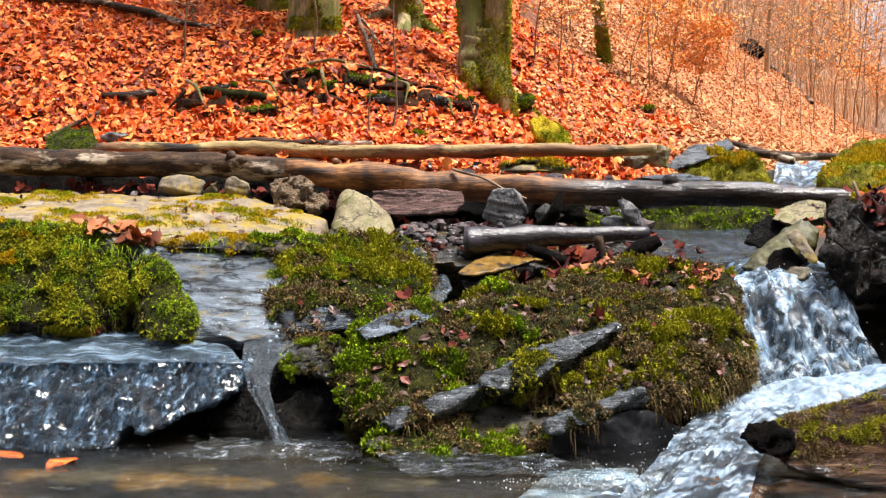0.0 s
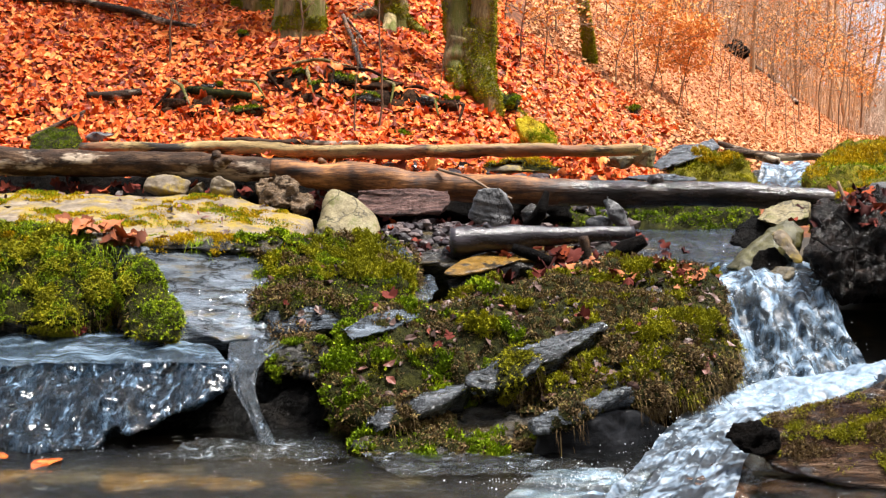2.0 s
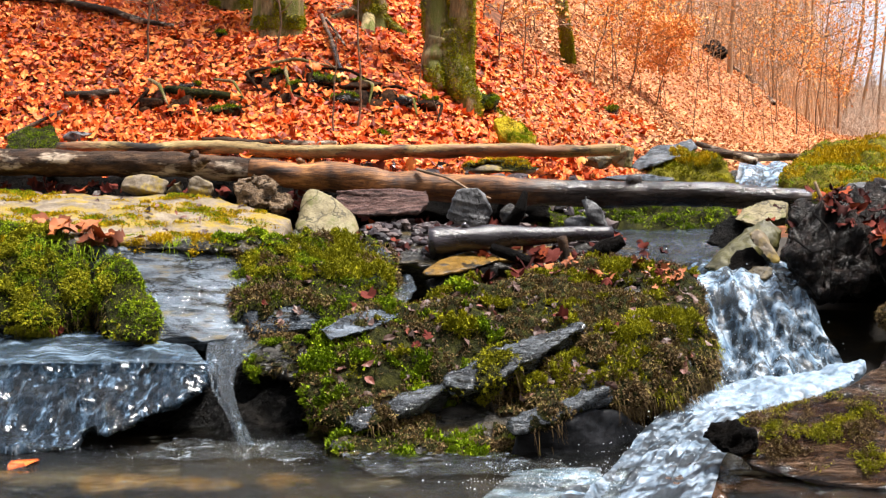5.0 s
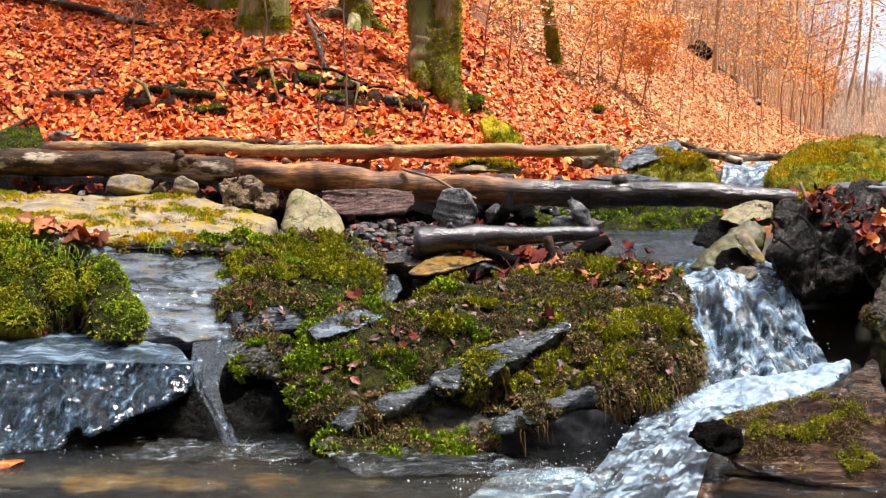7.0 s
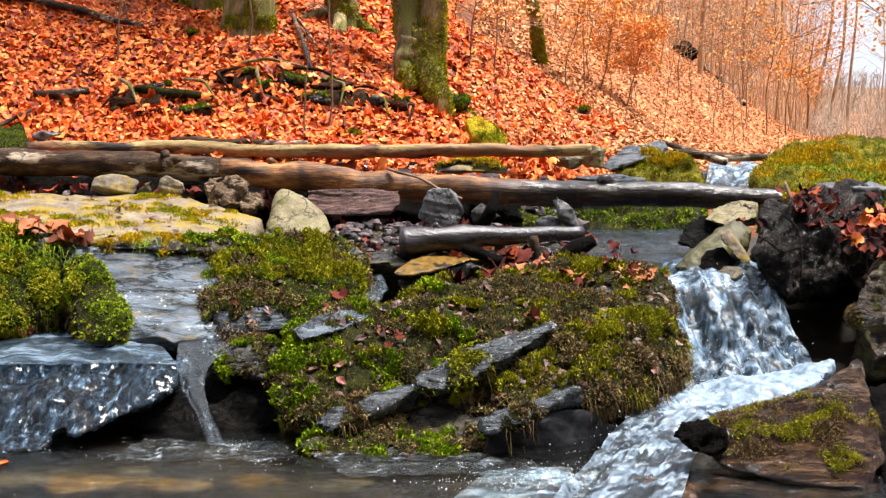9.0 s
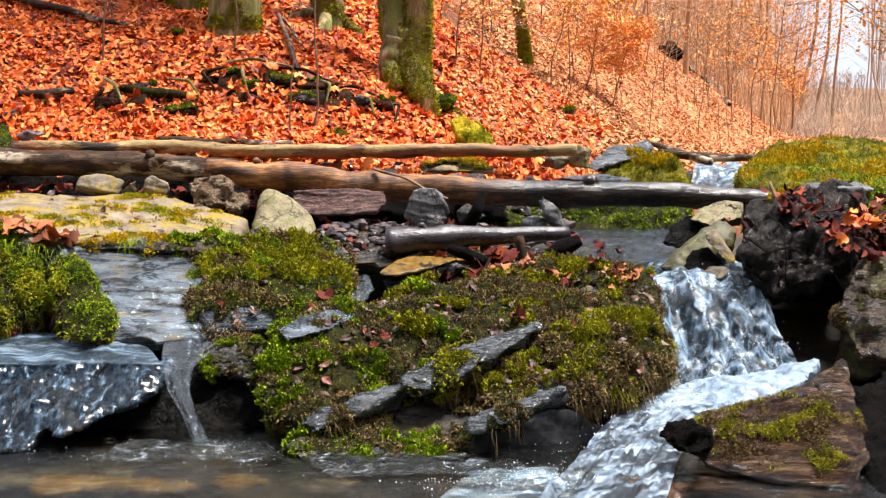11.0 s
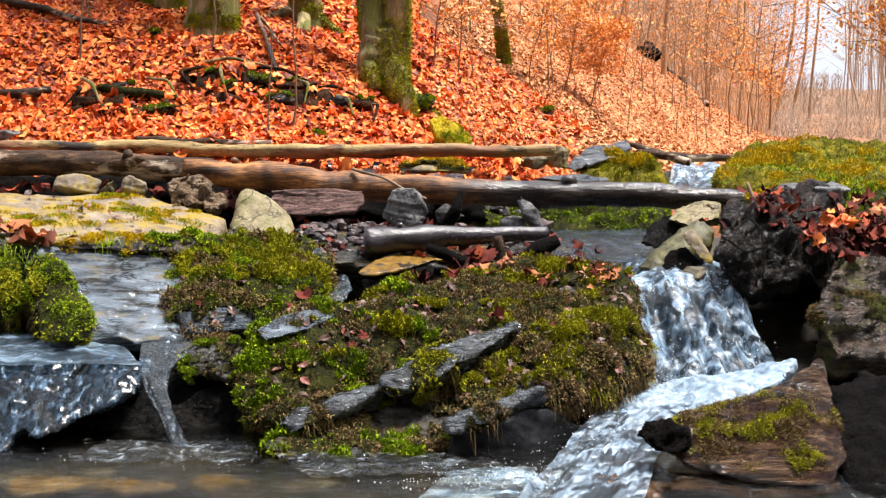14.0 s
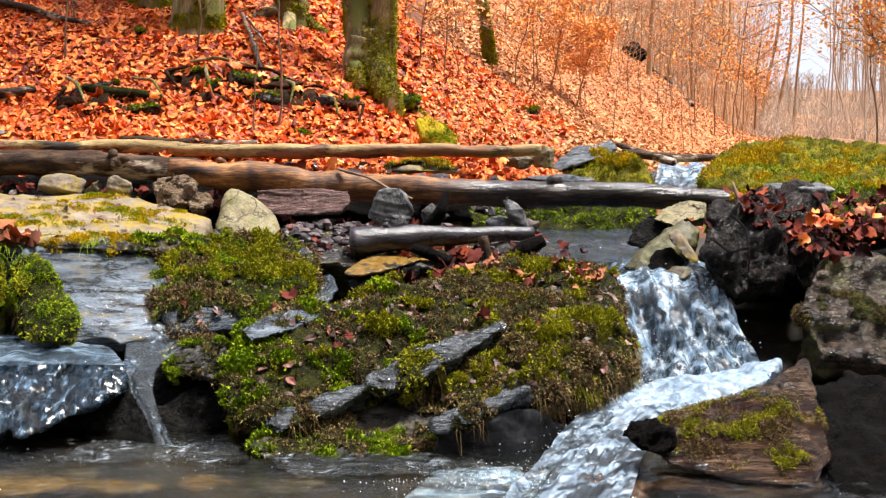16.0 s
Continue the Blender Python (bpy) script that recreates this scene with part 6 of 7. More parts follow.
for ob in scene.objects:
    if ob.type == "MESH" and ob.data.materials and ob.data.materials[0] in (sheen_pool, water_film, sheen_stream, foam_streak, sheen_slide, sheen_shelf, foam_thin, foam_patch):
        ob.visible_shadow = False  # daylight reaches the rock and the bed through clear water
# ---- stones, roots, leaves and other small things ----
from mathutils import bvhtree

mossy_olive = surface("olive_green_stone", [(0.014, 0.012, 0.003), (0.05, 0.044, 0.011), (0.1, 0.09, 0.026)], 0.1, 0.4, 0.7, grain=0.012)
bed_stone = surface("red_brown_wet_stone", [(0.008, 0.005, 0.003), (0.035, 0.018, 0.008), (0.1, 0.045, 0.018), (0.13, 0.1, 0.05)], 0.12, 0.18, 0.7, grain=0.014, patch=((0.02, 0.016, 0.012), 0.12, 0.25), spec=0.6)


def stone_mesh(at, size, turn, seed, points=16, voxel=None, boxy=0.6):
    """A broken stone, its foot sunk a little below the given place."""
    r = np.random.default_rng(seed)
    p = r.normal(0, 1, (points, 3))
    p /= np.linalg.norm(p, axis=1)[:, None] ** boxy * np.abs(p).max(1)[:, None] ** (1 - boxy)
    p = p * np.array(size) / 2
    m = np.array(pose(0, 0, 0, *turn).to_3x3())
    p = p @ m.T
    p[:, 2] -= p[:, 2].min()
    return [tuple(q) for q in p + np.array(at) - np.array([0, 0, 0.12 * size[2]])]


def stone(name, at, size, material, label, seed, turn=(0, 0, 0), moss=(), category="stone", rough=0.012, layers=0.006, points=16):
    return rock(name, [stone_mesh(at, size, turn, seed, points)], material, label, category, moss, voxel=max(0.008, max(size) / 34), rounds=2, rough=rough, size=0.12, layers=layers, thick=0.03, seed=seed)


rock("pale_boulder", [[(-1.01, 8.5, 0.871), (-0.96, 8.6, 1.025), (-0.918, 8.65, 1.083), (-0.794, 8.62, 1.044), (-0.648, 8.55, 0.921), (-0.612, 8.5, 0.844), (-0.638, 8.4, 0.819), (-0.928, 8.35, 0.83), (-0.979, 8.4, 0.846), (-0.875, 8.8, 0.78), (-0.671, 8.85, 0.845), (-0.982, 8.85, 0.915)]], boulder_tan, "pale yellowish angular boulder on the ledge", "stone", voxel=0.012, rounds=1, rough=0.012, size=0.15, layers=0.004, seed=301)
stone("grey_stone", (0.045, 8.95, 0.831), (0.30, 0.25, 0.28), grey_stone, "blue-grey angular stone beside the short log", 302, (0, 20, 30), points=12)
stone("grey_stone", (0.31, 9, 0.841), (0.2, 0.2, 0.16), dark_slate, "small dark stone among wet leaves", 303)
stone("upright_stone", (0.822, 9.1, 0.791), (0.12, 0.14, 0.30), grey_stone, "narrow grey stone standing on edge", 304, (0, -32, 10), points=12)
stone("grey_stone", (0.719, 9.15, 0.794), (0.2, 0.16, 0.11), grey_stone, "rounded grey stone in the wet gravel", 305)
rock("flat_slab", [[(-0.238, 7.98, 0.652), (-0.156, 8.15, 0.698), (0.02, 8.36, 0.73), (0.158, 8.42, 0.725), (0.215, 8.32, 0.695), (0.051, 8.08, 0.661), (-0.137, 7.94, 0.638), (-0.225, 7.95, 0.63), (-0.079, 8.4, 0.634), (0.201, 8.4, 0.654)]], ochre_stone, "flat ochre slab lying on a black stone", "stone", voxel=0.01, rounds=1, rough=0.012, layers=0.008, thick=0.025, seed=306)
# separate black block in place of the slab's own dark front side
rock("black_stone", [[(-0.226, 7.99, 0.613), (0.051, 8.12, 0.644), (0.216, 8.34, 0.673), (0.171, 8.06, 0.612), (0.019, 7.92, 0.565), (-0.167, 7.88, 0.545), (-0.211, 7.92, 0.555), (-0.211, 8.4, 0.515), (0.22, 8.5, 0.57)]], shade_rock, "black block that stands for the dark front of the ochre slab", "stone", voxel=0.012, rounds=1, rough=0.016, layers=0.01, thick=0.03, seed=338)
rock("flat_slab", [[(0.053, 8.5, 0.738), (0.293, 8.7, 0.747), (0.668, 8.7, 0.727), (0.665, 8.45, 0.702), (0.312, 8.3, 0.684), (0.118, 8.35, 0.679), (0.153, 8.5, 0.604), (0.661, 8.6, 0.627)]], ochre_stone, "flat ochre slab washed by water", "stone", voxel=0.012, rounds=1, rough=0.01, layers=0.01, thick=0.025, seed=307)
PILE = dict(voxel=0.012, rounds=1, rough=0.012, size=0.1, layers=0.006, thick=0.03)
rock("slab_behind_fall", [[(2.233, 12.3, 1.07), (2.808, 12.3, 1.07), (2.183, 12, 0.8), (2.746, 12, 0.8), (2.329, 12.8, 0.753), (2.922, 12.8, 1.073)]], dark_slate, "dark wet step under the upper cascade", "rock", voxel=0.03, rounds=2, rough=0.03, seed=331)
rock("brown_stone", [[(1.621, 8.75, 0.894), (1.697, 8.85, 0.956), (1.88, 8.95, 0.999), (1.974, 8.9, 0.981), (1.96, 8.8, 0.897), (1.745, 8.65, 0.86), (1.71, 9, 0.827), (2.014, 9.1, 0.827)]], boulder_tan, "smooth brown stone on the pile above the fall", "stone", seed=308, **PILE)
# shadow below and left of the brown stone, built as a black stone
rock("dark_stone", [[(1.454, 8.68, 0.749), (1.499, 8.75, 0.846), (1.602, 8.8, 0.918), (1.784, 8.85, 0.928), (1.775, 8.8, 0.842), (1.539, 8.62, 0.727), (1.802, 9.1, 0.719)]], shade_rock, "black stone that stands for the shadow below the brown stone", "stone", seed=309, **PILE)
rock("olive_stone", [[(1.38, 8.38, 0.636), (1.469, 8.45, 0.715), (1.701, 8.6, 0.87), (1.805, 8.65, 0.914), (1.89, 8.6, 0.837), (1.834, 8.5, 0.738), (1.664, 8.4, 0.747), (1.517, 8.3, 0.612), (1.883, 8.8, 0.607), (1.521, 8.7, 0.583)]], mossy_olive, "olive stone leaning in the pile above the fall", "stone", seed=310, **PILE)
rock("pale_stone", [[(1.615, 8.26, 0.85), (1.671, 8.28, 0.871), (1.798, 8.18, 0.721), (1.781, 8.16, 0.678), (1.725, 8.18, 0.679), (1.625, 8.24, 0.806), (1.72, 8.36, 0.849), (1.816, 8.26, 0.688)]], pale_stone, "pale flat stone leaning against an olive one", "stone", seed=311, **PILE)
# plugs the gap with a black stone in place of its shade
rock("dark_stone", [[(1.482, 8.22, 0.666), (1.55, 8.28, 0.751), (1.65, 8.3, 0.782), (1.72, 8.22, 0.692), (1.637, 8.15, 0.596), (1.509, 8.15, 0.589), (1.721, 8.5, 0.55)]], root_and_shade_black, "black stone that stands for the shaded gap in the pile", "stone", seed=312, **PILE)
rock("olive_stone", [[(1.573, 8.12, 0.618), (1.637, 8.16, 0.672), (1.734, 8.16, 0.665), (1.764, 8.12, 0.625), (1.667, 8.08, 0.591), (1.733, 8.4, 0.555)]], olive_stone, "small rounded stone at the lip of the fall", "stone", seed=313, **PILE)
stone("ledge_stone", (-2.109, 9.55, 1.003), (0.34, 0.24, 0.16), pale_stone, "pale stone under the dark log", 314)
stone("ledge_stone", (-1.727, 9.5, 1.005), (0.18, 0.2, 0.15), pale_stone, "small pale stone under the dark log", 315)
stone("ledge_stone", (-1.933, 9.6, 1.004), (0.14, 0.2, 0.12), olive_stone, "brown stone under the dark log", 316)
rock("mossy_stone", [[(-3.492, 11, 1.295), (-3.503, 11.15, 1.37), (-3.399, 11.3, 1.434), (-3.206, 11.3, 1.43), (-3.108, 11.1, 1.337), (-3.063, 10.9, 1.246), (-3.437, 10.9, 1.238), (-3.449, 11.6, 1.23)]], olive_stone, "angular olive boulder with moss at the foot of the slope", "stone", voxel=0.015, rounds=2, rough=0.015, size=0.12, seed=317, moss=[dict(where=lambda c, n: 0.3 + 0.6 * n[:, 2] + 0.6 * (c[:, 0] + 3.32), material=moss_green, count=1456, length=0.01, cover=0.5, seed=3, lift=0.004)])
stone("grey_stone", (-3.091, 11.635, 1.320), (0.27, 0.2, 0.11), grey_stone, "grey stone at the foot of the slope", 318)
rock("mossy_stone", [[(0.223, 11.5, 1.491), (0.297, 11.6, 1.527), (0.449, 11.55, 1.455), (0.55, 11.4, 1.341), (0.51, 11.3, 1.29), (0.343, 11.3, 1.29), (0.257, 11.4, 1.403), (0.3, 11.7, 1.273), (0.551, 11.7, 1.264), (0.348, 11.8, 1.431)]], olive_stone, "flat stone tilted up and grown with bright moss", "stone", voxel=0.015, rounds=2, rough=0.012, size=0.12, seed=319, moss=[dict(where=lambda c, n: 0.55 + 0 * c[:, 0], material=moss_gold, bed=moss_bed_gold, count=862, length=0.012, cover=0.3, seed=4, lift=0.005), dict(where=lambda c, n: 0.5 + 0 * c[:, 0], material=moss_green, count=1018, length=0.012, cover=0.4, seed=5, skin=False)])
stone("mossy_stone", (0.170, 12.874, 1.550), (0.26, 0.22, 0.2), dark_slate, "dark mossy stone below the beech", 320, moss=[dict(where=lambda c, n: 0.2 + 0.5 * n[:, 2], material=moss_green, count=846, length=0.015, cover=0.45, seed=5)])
stone("grey_stone", (1.237, 11.3, 1.141), (0.24, 0.2, 0.18), boulder_tan, "tan stone at the end of the pale log", 321)
stone("grey_stone", (1.03, 11.2, 1.126), (0.26, 0.2, 0.12), olive_stone, "brown weathered stone among leaves", 322)
stone("wet_slab", (1.244, 10.6, 1.006), (0.62, 0.3, 0.1), slate, "wet slab shining behind the long log", 323, points=22)
stone("wet_slab", (0.267, 10.4, 1.112), (0.6, 0.3, 0.08), pale_stone, "flat pale slab with golden moss behind the log", 324, points=22, moss=[dict(where=up_facing(0.2, 0.7), material=moss_gold, count=1057, length=0.015, cover=0.45, seed=6)])
stone("grey_stone", (2.567, 8.75, 0.949), (0.28, 0.24, 0.22), grey_stone, "grey pointed stone on the black root", 325, (0, 15, 0), points=12)
stone("grey_stone", (2.445, 9, 1.017), (0.16, 0.2, 0.1), grey_stone, "grey stone in the moss of the bank", 326)
stone("grey_stone", (2.816, 9.3, 1.012), (0.24, 0.2, 0.1), grey_stone, "pale grey stone in the moss of the bank", 327)
rock("wet_stone", [[(0.787, 5.86, -0.012), (0.903, 6.22, 0.01), (1.113, 6.32, 0.022), (1.121, 5.9, -0.018), (0.935, 5.45, -0.035), (0.758, 5.5, -0.027), (0.875, 6, -0.239), (1.126, 6.2, -0.271)]], bed_stone, "brown wet stone beside the rapid", "stone", voxel=0.014, rounds=3, rough=0.03, size=0.12, layers=0.01, seed=328)

# gravel between the boulder and the log
b = bmesh.new()
bmesh.ops.create_icosphere(b, subdivisions=2, radius=1)
IV = np.array([q.co[:] for q in b.verts])
IF = np.array([[q.index for q in g.verts] for g in b.faces])
b.free()
SOLIDS = []
for v, f in ROCKS.values():
    SOLIDS.append(bvhtree.BVHTree.FromPolygons([tuple(q) for q in v], [tuple(int(i) for i in q) for q in f]))


def top_at(x, y):
    """The height of the topmost rock or ground at a place."""
    z = on_ground(x, y)
    for s in SOLIDS:
        h = s.ray_cast(Vector((x, y, 5)), Vector((0, 0, -1)))
        if h[0] is not None:
            z = max(z, h[0].z)
    return z


def gravel(name, label, material, boxes, small, large, seed, kind="stuff"):
    r = np.random.default_rng(seed)
    pieces = []
    for x0, x1, y0, y1, n in boxes:
        for _ in range(n):
            x, y = r.uniform(x0, x1), r.uniform(y0, y1)
            s = r.uniform(small, large) * np.array([1, r.uniform(0.6, 1), r.uniform(0.35, 0.7)])
            v = IV * s * (1 + 0.5 * fbm(IV + r.uniform(0, 99), 0.8, 2, seed))[:, None]
            a = r.uniform(0, 6.28)
            v = v @ np.array([[math.cos(a), -math.sin(a), 0], [math.sin(a), math.cos(a), 0], [0, 0, 1]])
            pieces.append((v + np.array([x, y, (top_at(x, y) if y > 7 else on_ground(x, y)) + s[2] * 0.45]), IF))
    v, f = join(pieces)
    return tagged(part(name, v, f, material, smooth=False), label, "gravel", kind=kind)


pebble = surface("mixed_pebbles", [(0.008, 0.006, 0.006), (0.03, 0.022, 0.024), (0.07, 0.055, 0.058), (0.16, 0.12, 0.11)], 0.3, 0.3, 0.3, island=0.8)
gravel("gravel", "wet grey and purple pebbles between boulder and log", pebble, [(-0.68, -0.1, 8.3, 9.3, 170), (0.1, 0.9, 8.8, 9.4, 50)], 0.02, 0.055, 11)
gravel("gravel", "stones and earth under the logs", pebble, [(-2.8, 1.0, 9.6, 11.0, 260)], 0.03, 0.09, 12)
gravel("gravel", "stones on the bed of the pool", bed_gravel, [(-2.4, 0.6, 4.6, 6.15, 110)], 0.05, 0.16, 13)

# fallen leaves on the rocks
def leaf(at, size, material, label, seed, tilt=0.35, curl=0.6):
    r = np.random.default_rng(seed)
    v, f = scatter_leaves(np.array([at]) + np.array([[0, -0.01, 0.02]]), np.array([[0, -0.55, 0.85]]), size, r, "lobed", tilt, curl, 0.1)
    return tagged(part("leaf", v, f, material, smooth=False), label, "leaf", "leaves on the rocks")


RED, BROWN = "wet red fallen leaf stuck to the rock", "wet brown fallen leaf lying on moss"
for k, (at, s) in enumerate([((-0.514, 7.608, 0.554), 0.15), ((0.033, 7.686, 0.586), 0.14), ((0.296, 7.860, 0.634), 0.13), ((0.446, 8.074, 0.680), 0.15), ((-0.141, 7.326, 0.461), 0.09), ((-0.180, 7.137, 0.408), 0.09), ((0.492, 7.311, 0.481), 0.11), ((0.859, 7.511, 0.530), 0.1), ((0.683, 7.874, 0.639), 0.1), ((0.768, 7.798, 0.616), 0.1),
                             ((1.072, 7.947, 0.637), 0.07), ((-0.235, 7.103, 0.363), 0.07), ((-0.386, 6.786, 0.178), 0.08), ((0.639, 7.005, 0.239), 0.12), ((0.751, 7.174, 0.446), 0.08), ((0.960, 7.257, 0.376), 0.09), ((1.001, 7.126, 0.197), 0.06), ((-2.103, 7.380, 0.401), 0.13), ((-0.573, 7.516, 0.515), 0.06), ((-1.032, 7.418, 0.527), 0.06)]):
    leaf(at, s * 0.72, leaf_wet, RED if k % 3 == 0 else BROWN, 700 + k)


def leaf_pile(label, spots, size, material, seed, per=9, spread=0.06, tilt=0.45, curl=0.75):
    r = np.random.default_rng(seed)
    c = np.array(spots)
    p = np.repeat(c, per, 0) + r.normal(0, spread, (len(c) * per, 3)) * np.array([1.3, 1.0, 0.25]) + np.array([0, 0, 0.02])
    v, f = scatter_leaves(p, np.tile([0, -0.4, 0.9], (len(p), 1)), size, r, "lobed", tilt, curl)
    return tagged(part("leaf_pile", v, f, material), label, "leaves", kind="stuff")


leaf_pile("heap of brown curled leaves on the ledge", [(-2.326, 8.051, 0.898), (-2.152, 7.761, 0.911), (-2.102, 7.915, 0.877), (-1.977, 7.844, 0.843), (-1.895, 7.822, 0.829)], 0.12, leaf_brown, 31, 5, 0.045, 0.3, 0.4)
leaf_pile("dead leaves caught under the fallen logs", [(-3.201, 9.72, 1.016), (-2.859, 9.72, 1.024), (-2.626, 9.7, 1.01), (-2.101, 9.72, 1.009), (-1.711, 9.66, 1.004), (-1.252, 9.6, 0.97), (-1.128, 9.5, 0.916), (-0.534, 9.5, 0.894), (-2.404, 9.72, 1.016)], 0.08, leaf_wet, 44, 8, 0.06)
leaf_pile("wet red leaves beside the pale twig", [(0.386, 8.15, 0.721), (0.365, 8.02, 0.661), (0.463, 8.1, 0.716), (0.086, 7.8, 0.579)], 0.1, leaf_wet, 42, 3, 0.03)
leaf_pile("brown leaf litter on the crown of the mossy boulder", [(0.621, 8.08, 0.68), (0.817, 8.14, 0.687), (0.976, 8.14, 0.674), (1.101, 8.12, 0.657), (1.201, 8.04, 0.621), (0.864, 7.98, 0.627), (1.042, 7.9, 0.589), (0.674, 7.96, 0.636), (0.489, 8, 0.663)], 0.045, leaf_brown, 43, 9, 0.06)
leaf_pile("red leaves wedged behind the pale boulder", [(-1.346, 10.324, 0.938), (-1.273, 10.390, 0.955), (-1.266, 10.162, 0.887), (-1.351, 10.052, 0.855)], 0.12, leaf_wet, 32, 8, 0.05)
leaf_pile("orange and red leaves on the bank above the fall", [(2.518, 8.3, 0.902), (2.6, 8.3, 0.853), (2.713, 8.4, 0.879), (2.844, 8.5, 0.904), (2.894, 8.4, 0.846), (2.619, 8.2, 0.797), (2.748, 8.2, 0.765), (2.363, 8.1, 0.869), (3.01, 8.4, 0.813), (3.011, 8.6, 0.931), (2.739, 8.7, 0.959), (2.937, 9, 0.993), (3.111, 9.1, 1.005), (2.399, 8, 0.782), (2.447, 7.95, 0.756)], 0.08, leaf_wet, 33, 5, 0.08)
leaf_pile("wet red leaves on the bank above the fall", [(2.601, 8.25, 0.841), (2.779, 8.3, 0.837), (2.943, 8.4, 0.862), (2.445, 8.05, 0.81)], 0.085, leaf_wet, 41, 5, 0.08)
leaf_pile("wet brown leaves lying on the black root", [(1.984, 8.244, 0.971), (2.123, 8.416, 1.009), (2.238, 8.483, 1.038), (2.404, 8.602, 1.032), (1.918, 8.233, 0.891), (2.390, 8.311, 0.950), (2.138, 8.218, 0.972), (2.204, 8.098, 0.901), (2.185, 8.534, 1.052), (2.370, 8.477, 0.972)], 0.08, leaf_wet, 37, 5, 0.07)
leaf_pile("bright orange leaves caught on the black root", [(2.364, 8.05, 0.889), (2.335, 8, 0.83), (2.419, 8.1, 0.932), (2.458, 8.1, 0.901), (2.631, 8.25, 0.915), (2.793, 8.35, 0.948), (2.858, 8.3, 0.912)], 0.07, leaf_orange, 34, 3, 0.06)
leaf_pile("dry brown leaves on the bank edge", [(2.676, 8.5, 0.954), (2.808, 8.6, 0.982), (2.875, 8.5, 0.964), (3.043, 8.6, 0.982), (2.58, 8.4, 0.928)], 0.08, leaf_brown, 39, 3, 0.06)
r = np.random.default_rng(35)
spots = []
for _ in range(170):
    x, y = r.uniform(-3.2, 0.9), r.uniform(10.1, 11.3)
    spots.append((x, y, top_at(x, y)))
leaf_pile("fallen leaves among the logs and stones", spots, 0.085, leaf_orange, 35, 4, 0.1)
spots = []
for _ in range(150):
    x, y = r.uniform(-0.75, 1.1), r.uniform(8.3, 9.4)
    spots.append((x, y, top_at(x, y)))
leaf_pile("wet leaves in the gravel", spots, 0.075, leaf_wet, 36, 1, 0.04)

# sticks, stumps and roots
def up(q, h=0.07):
    return (q[0], q[1] - 0.03, q[2] + h)


def stick(name, points, radii, material, label, seed, category="stick"):
    return log(name, points, radii, material, label, 10, 0.006, 0.004, seed, category, 0.02, wob=0.012)


stick("black_stick", [(0.163, 8.15, 0.769), (0.267, 8.1, 0.735), (0.366, 8.05, 0.696)], [0.03, 0.036, 0.03], root_and_shade_black, "short black wet stick on the slab", 801)
stick("stub", [(0.579, 8.3, 0.684), (0.572, 8.3, 0.756), (0.555, 8.3, 0.827)], [0.03, 0.028, 0.03], bark_dark, "short broken stub standing in the moss", 802)
stick("black_stump", [(0.707, 8.35, 0.685), (0.804, 8.35, 0.751), (0.908, 8.35, 0.804)], [0.04, 0.055, 0.035], root_and_shade_black, "black rotten stump at the edge of the stream", 803, "stump")
stick("black_root", [(0.27, 8.85, 0.838), (0.33, 8.8, 0.935), (0.366, 8.85, 1.053)], [0.05, 0.04, 0.02], root_and_shade_black, "black forked root beside the grey stone", 804, "root")
stick("bent_twig", [(-0.308, 9.4, 1.172), (-0.087, 9.25, 1.112), (0.057, 9.1, 1.04), (0.162, 9, 1.003)], [0.007, 0.008, 0.008, 0.006], twig, "thin bent twig over the log", 805)
stick("white_twig", [(0.445, 8.05, 0.683), (0.458, 8, 0.641), (0.459, 7.9, 0.589)], [0.008, 0.008, 0.006], pale_stone, "pale peeled twig on the moss", 806)
stick("fallen_branch", [up((-4.523, 13.897, 2.589)), up((-3.858, 13.815, 2.551)), up((-3.341, 13.654, 2.445)), up((-2.959, 13.463, 2.318)), up((-2.653, 13.305, 2.268))], [0.03, 0.03, 0.035, 0.03, 0.02], bark_dark, "long dark branch on the leafy slope", 807, "branch")
stick("pale_stick", [up((-1.329, 13.660, 2.382)), up((-1.192, 13.057, 2.128)), up((-1.099, 12.673, 1.915)), up((-1.018, 12.388, 1.763))], [0.02, 0.025, 0.025, 0.015], wood_bare, "pale peeled stick lying down the slope", 808)
stick("dark_stick", [up((-1.285, 13.640, 2.365)), up((-1.115, 13.163, 2.159)), up((-1.050, 12.983, 2.070))], [0.012, 0.014, 0.01], bark_dark, "dark stick on the slope", 809)
stick("mossy_branch", [up((-2.492, 12.215, 1.679)), up((-2.266, 12.066, 1.640)), up((-2.052, 12.046, 1.630)), up((-1.832, 11.979, 1.602))], [0.035, 0.045, 0.045, 0.03], moss_bed, "moss-grown branch on the slope", 810, "branch")
stick("rotten_branch", [up((-3.356, 12.216, 1.627)), up((-3.148, 12.219, 1.623)), up((-2.916, 12.281, 1.661))], [0.03, 0.045, 0.035], bark_dark, "short rotten log on the slope", 811, "branch")
stick("dark_stick", [up((-3.652, 11.532, 1.276)), up((-3.500, 11.786, 1.386)), up((-3.323, 11.983, 1.500))], [0.016, 0.02, 0.014], bark_dark, "dark stick at the foot of the slope", 812)
stick("driftwood", [(1.924, 11.8, 1.235), (2.305, 11.7, 1.182), (2.715, 11.8, 1.189)], [0.03, 0.04, 0.025], bark_dark, "dark driftwood beside the upper fall", 813, "driftwood")
stick("driftwood", [(1.919, 12, 1.291), (2.094, 11.8, 1.226), (2.331, 11.6, 1.149)], [0.025, 0.035, 0.03], bark_dark, "dark driftwood beside the upper fall", 814, "driftwood")
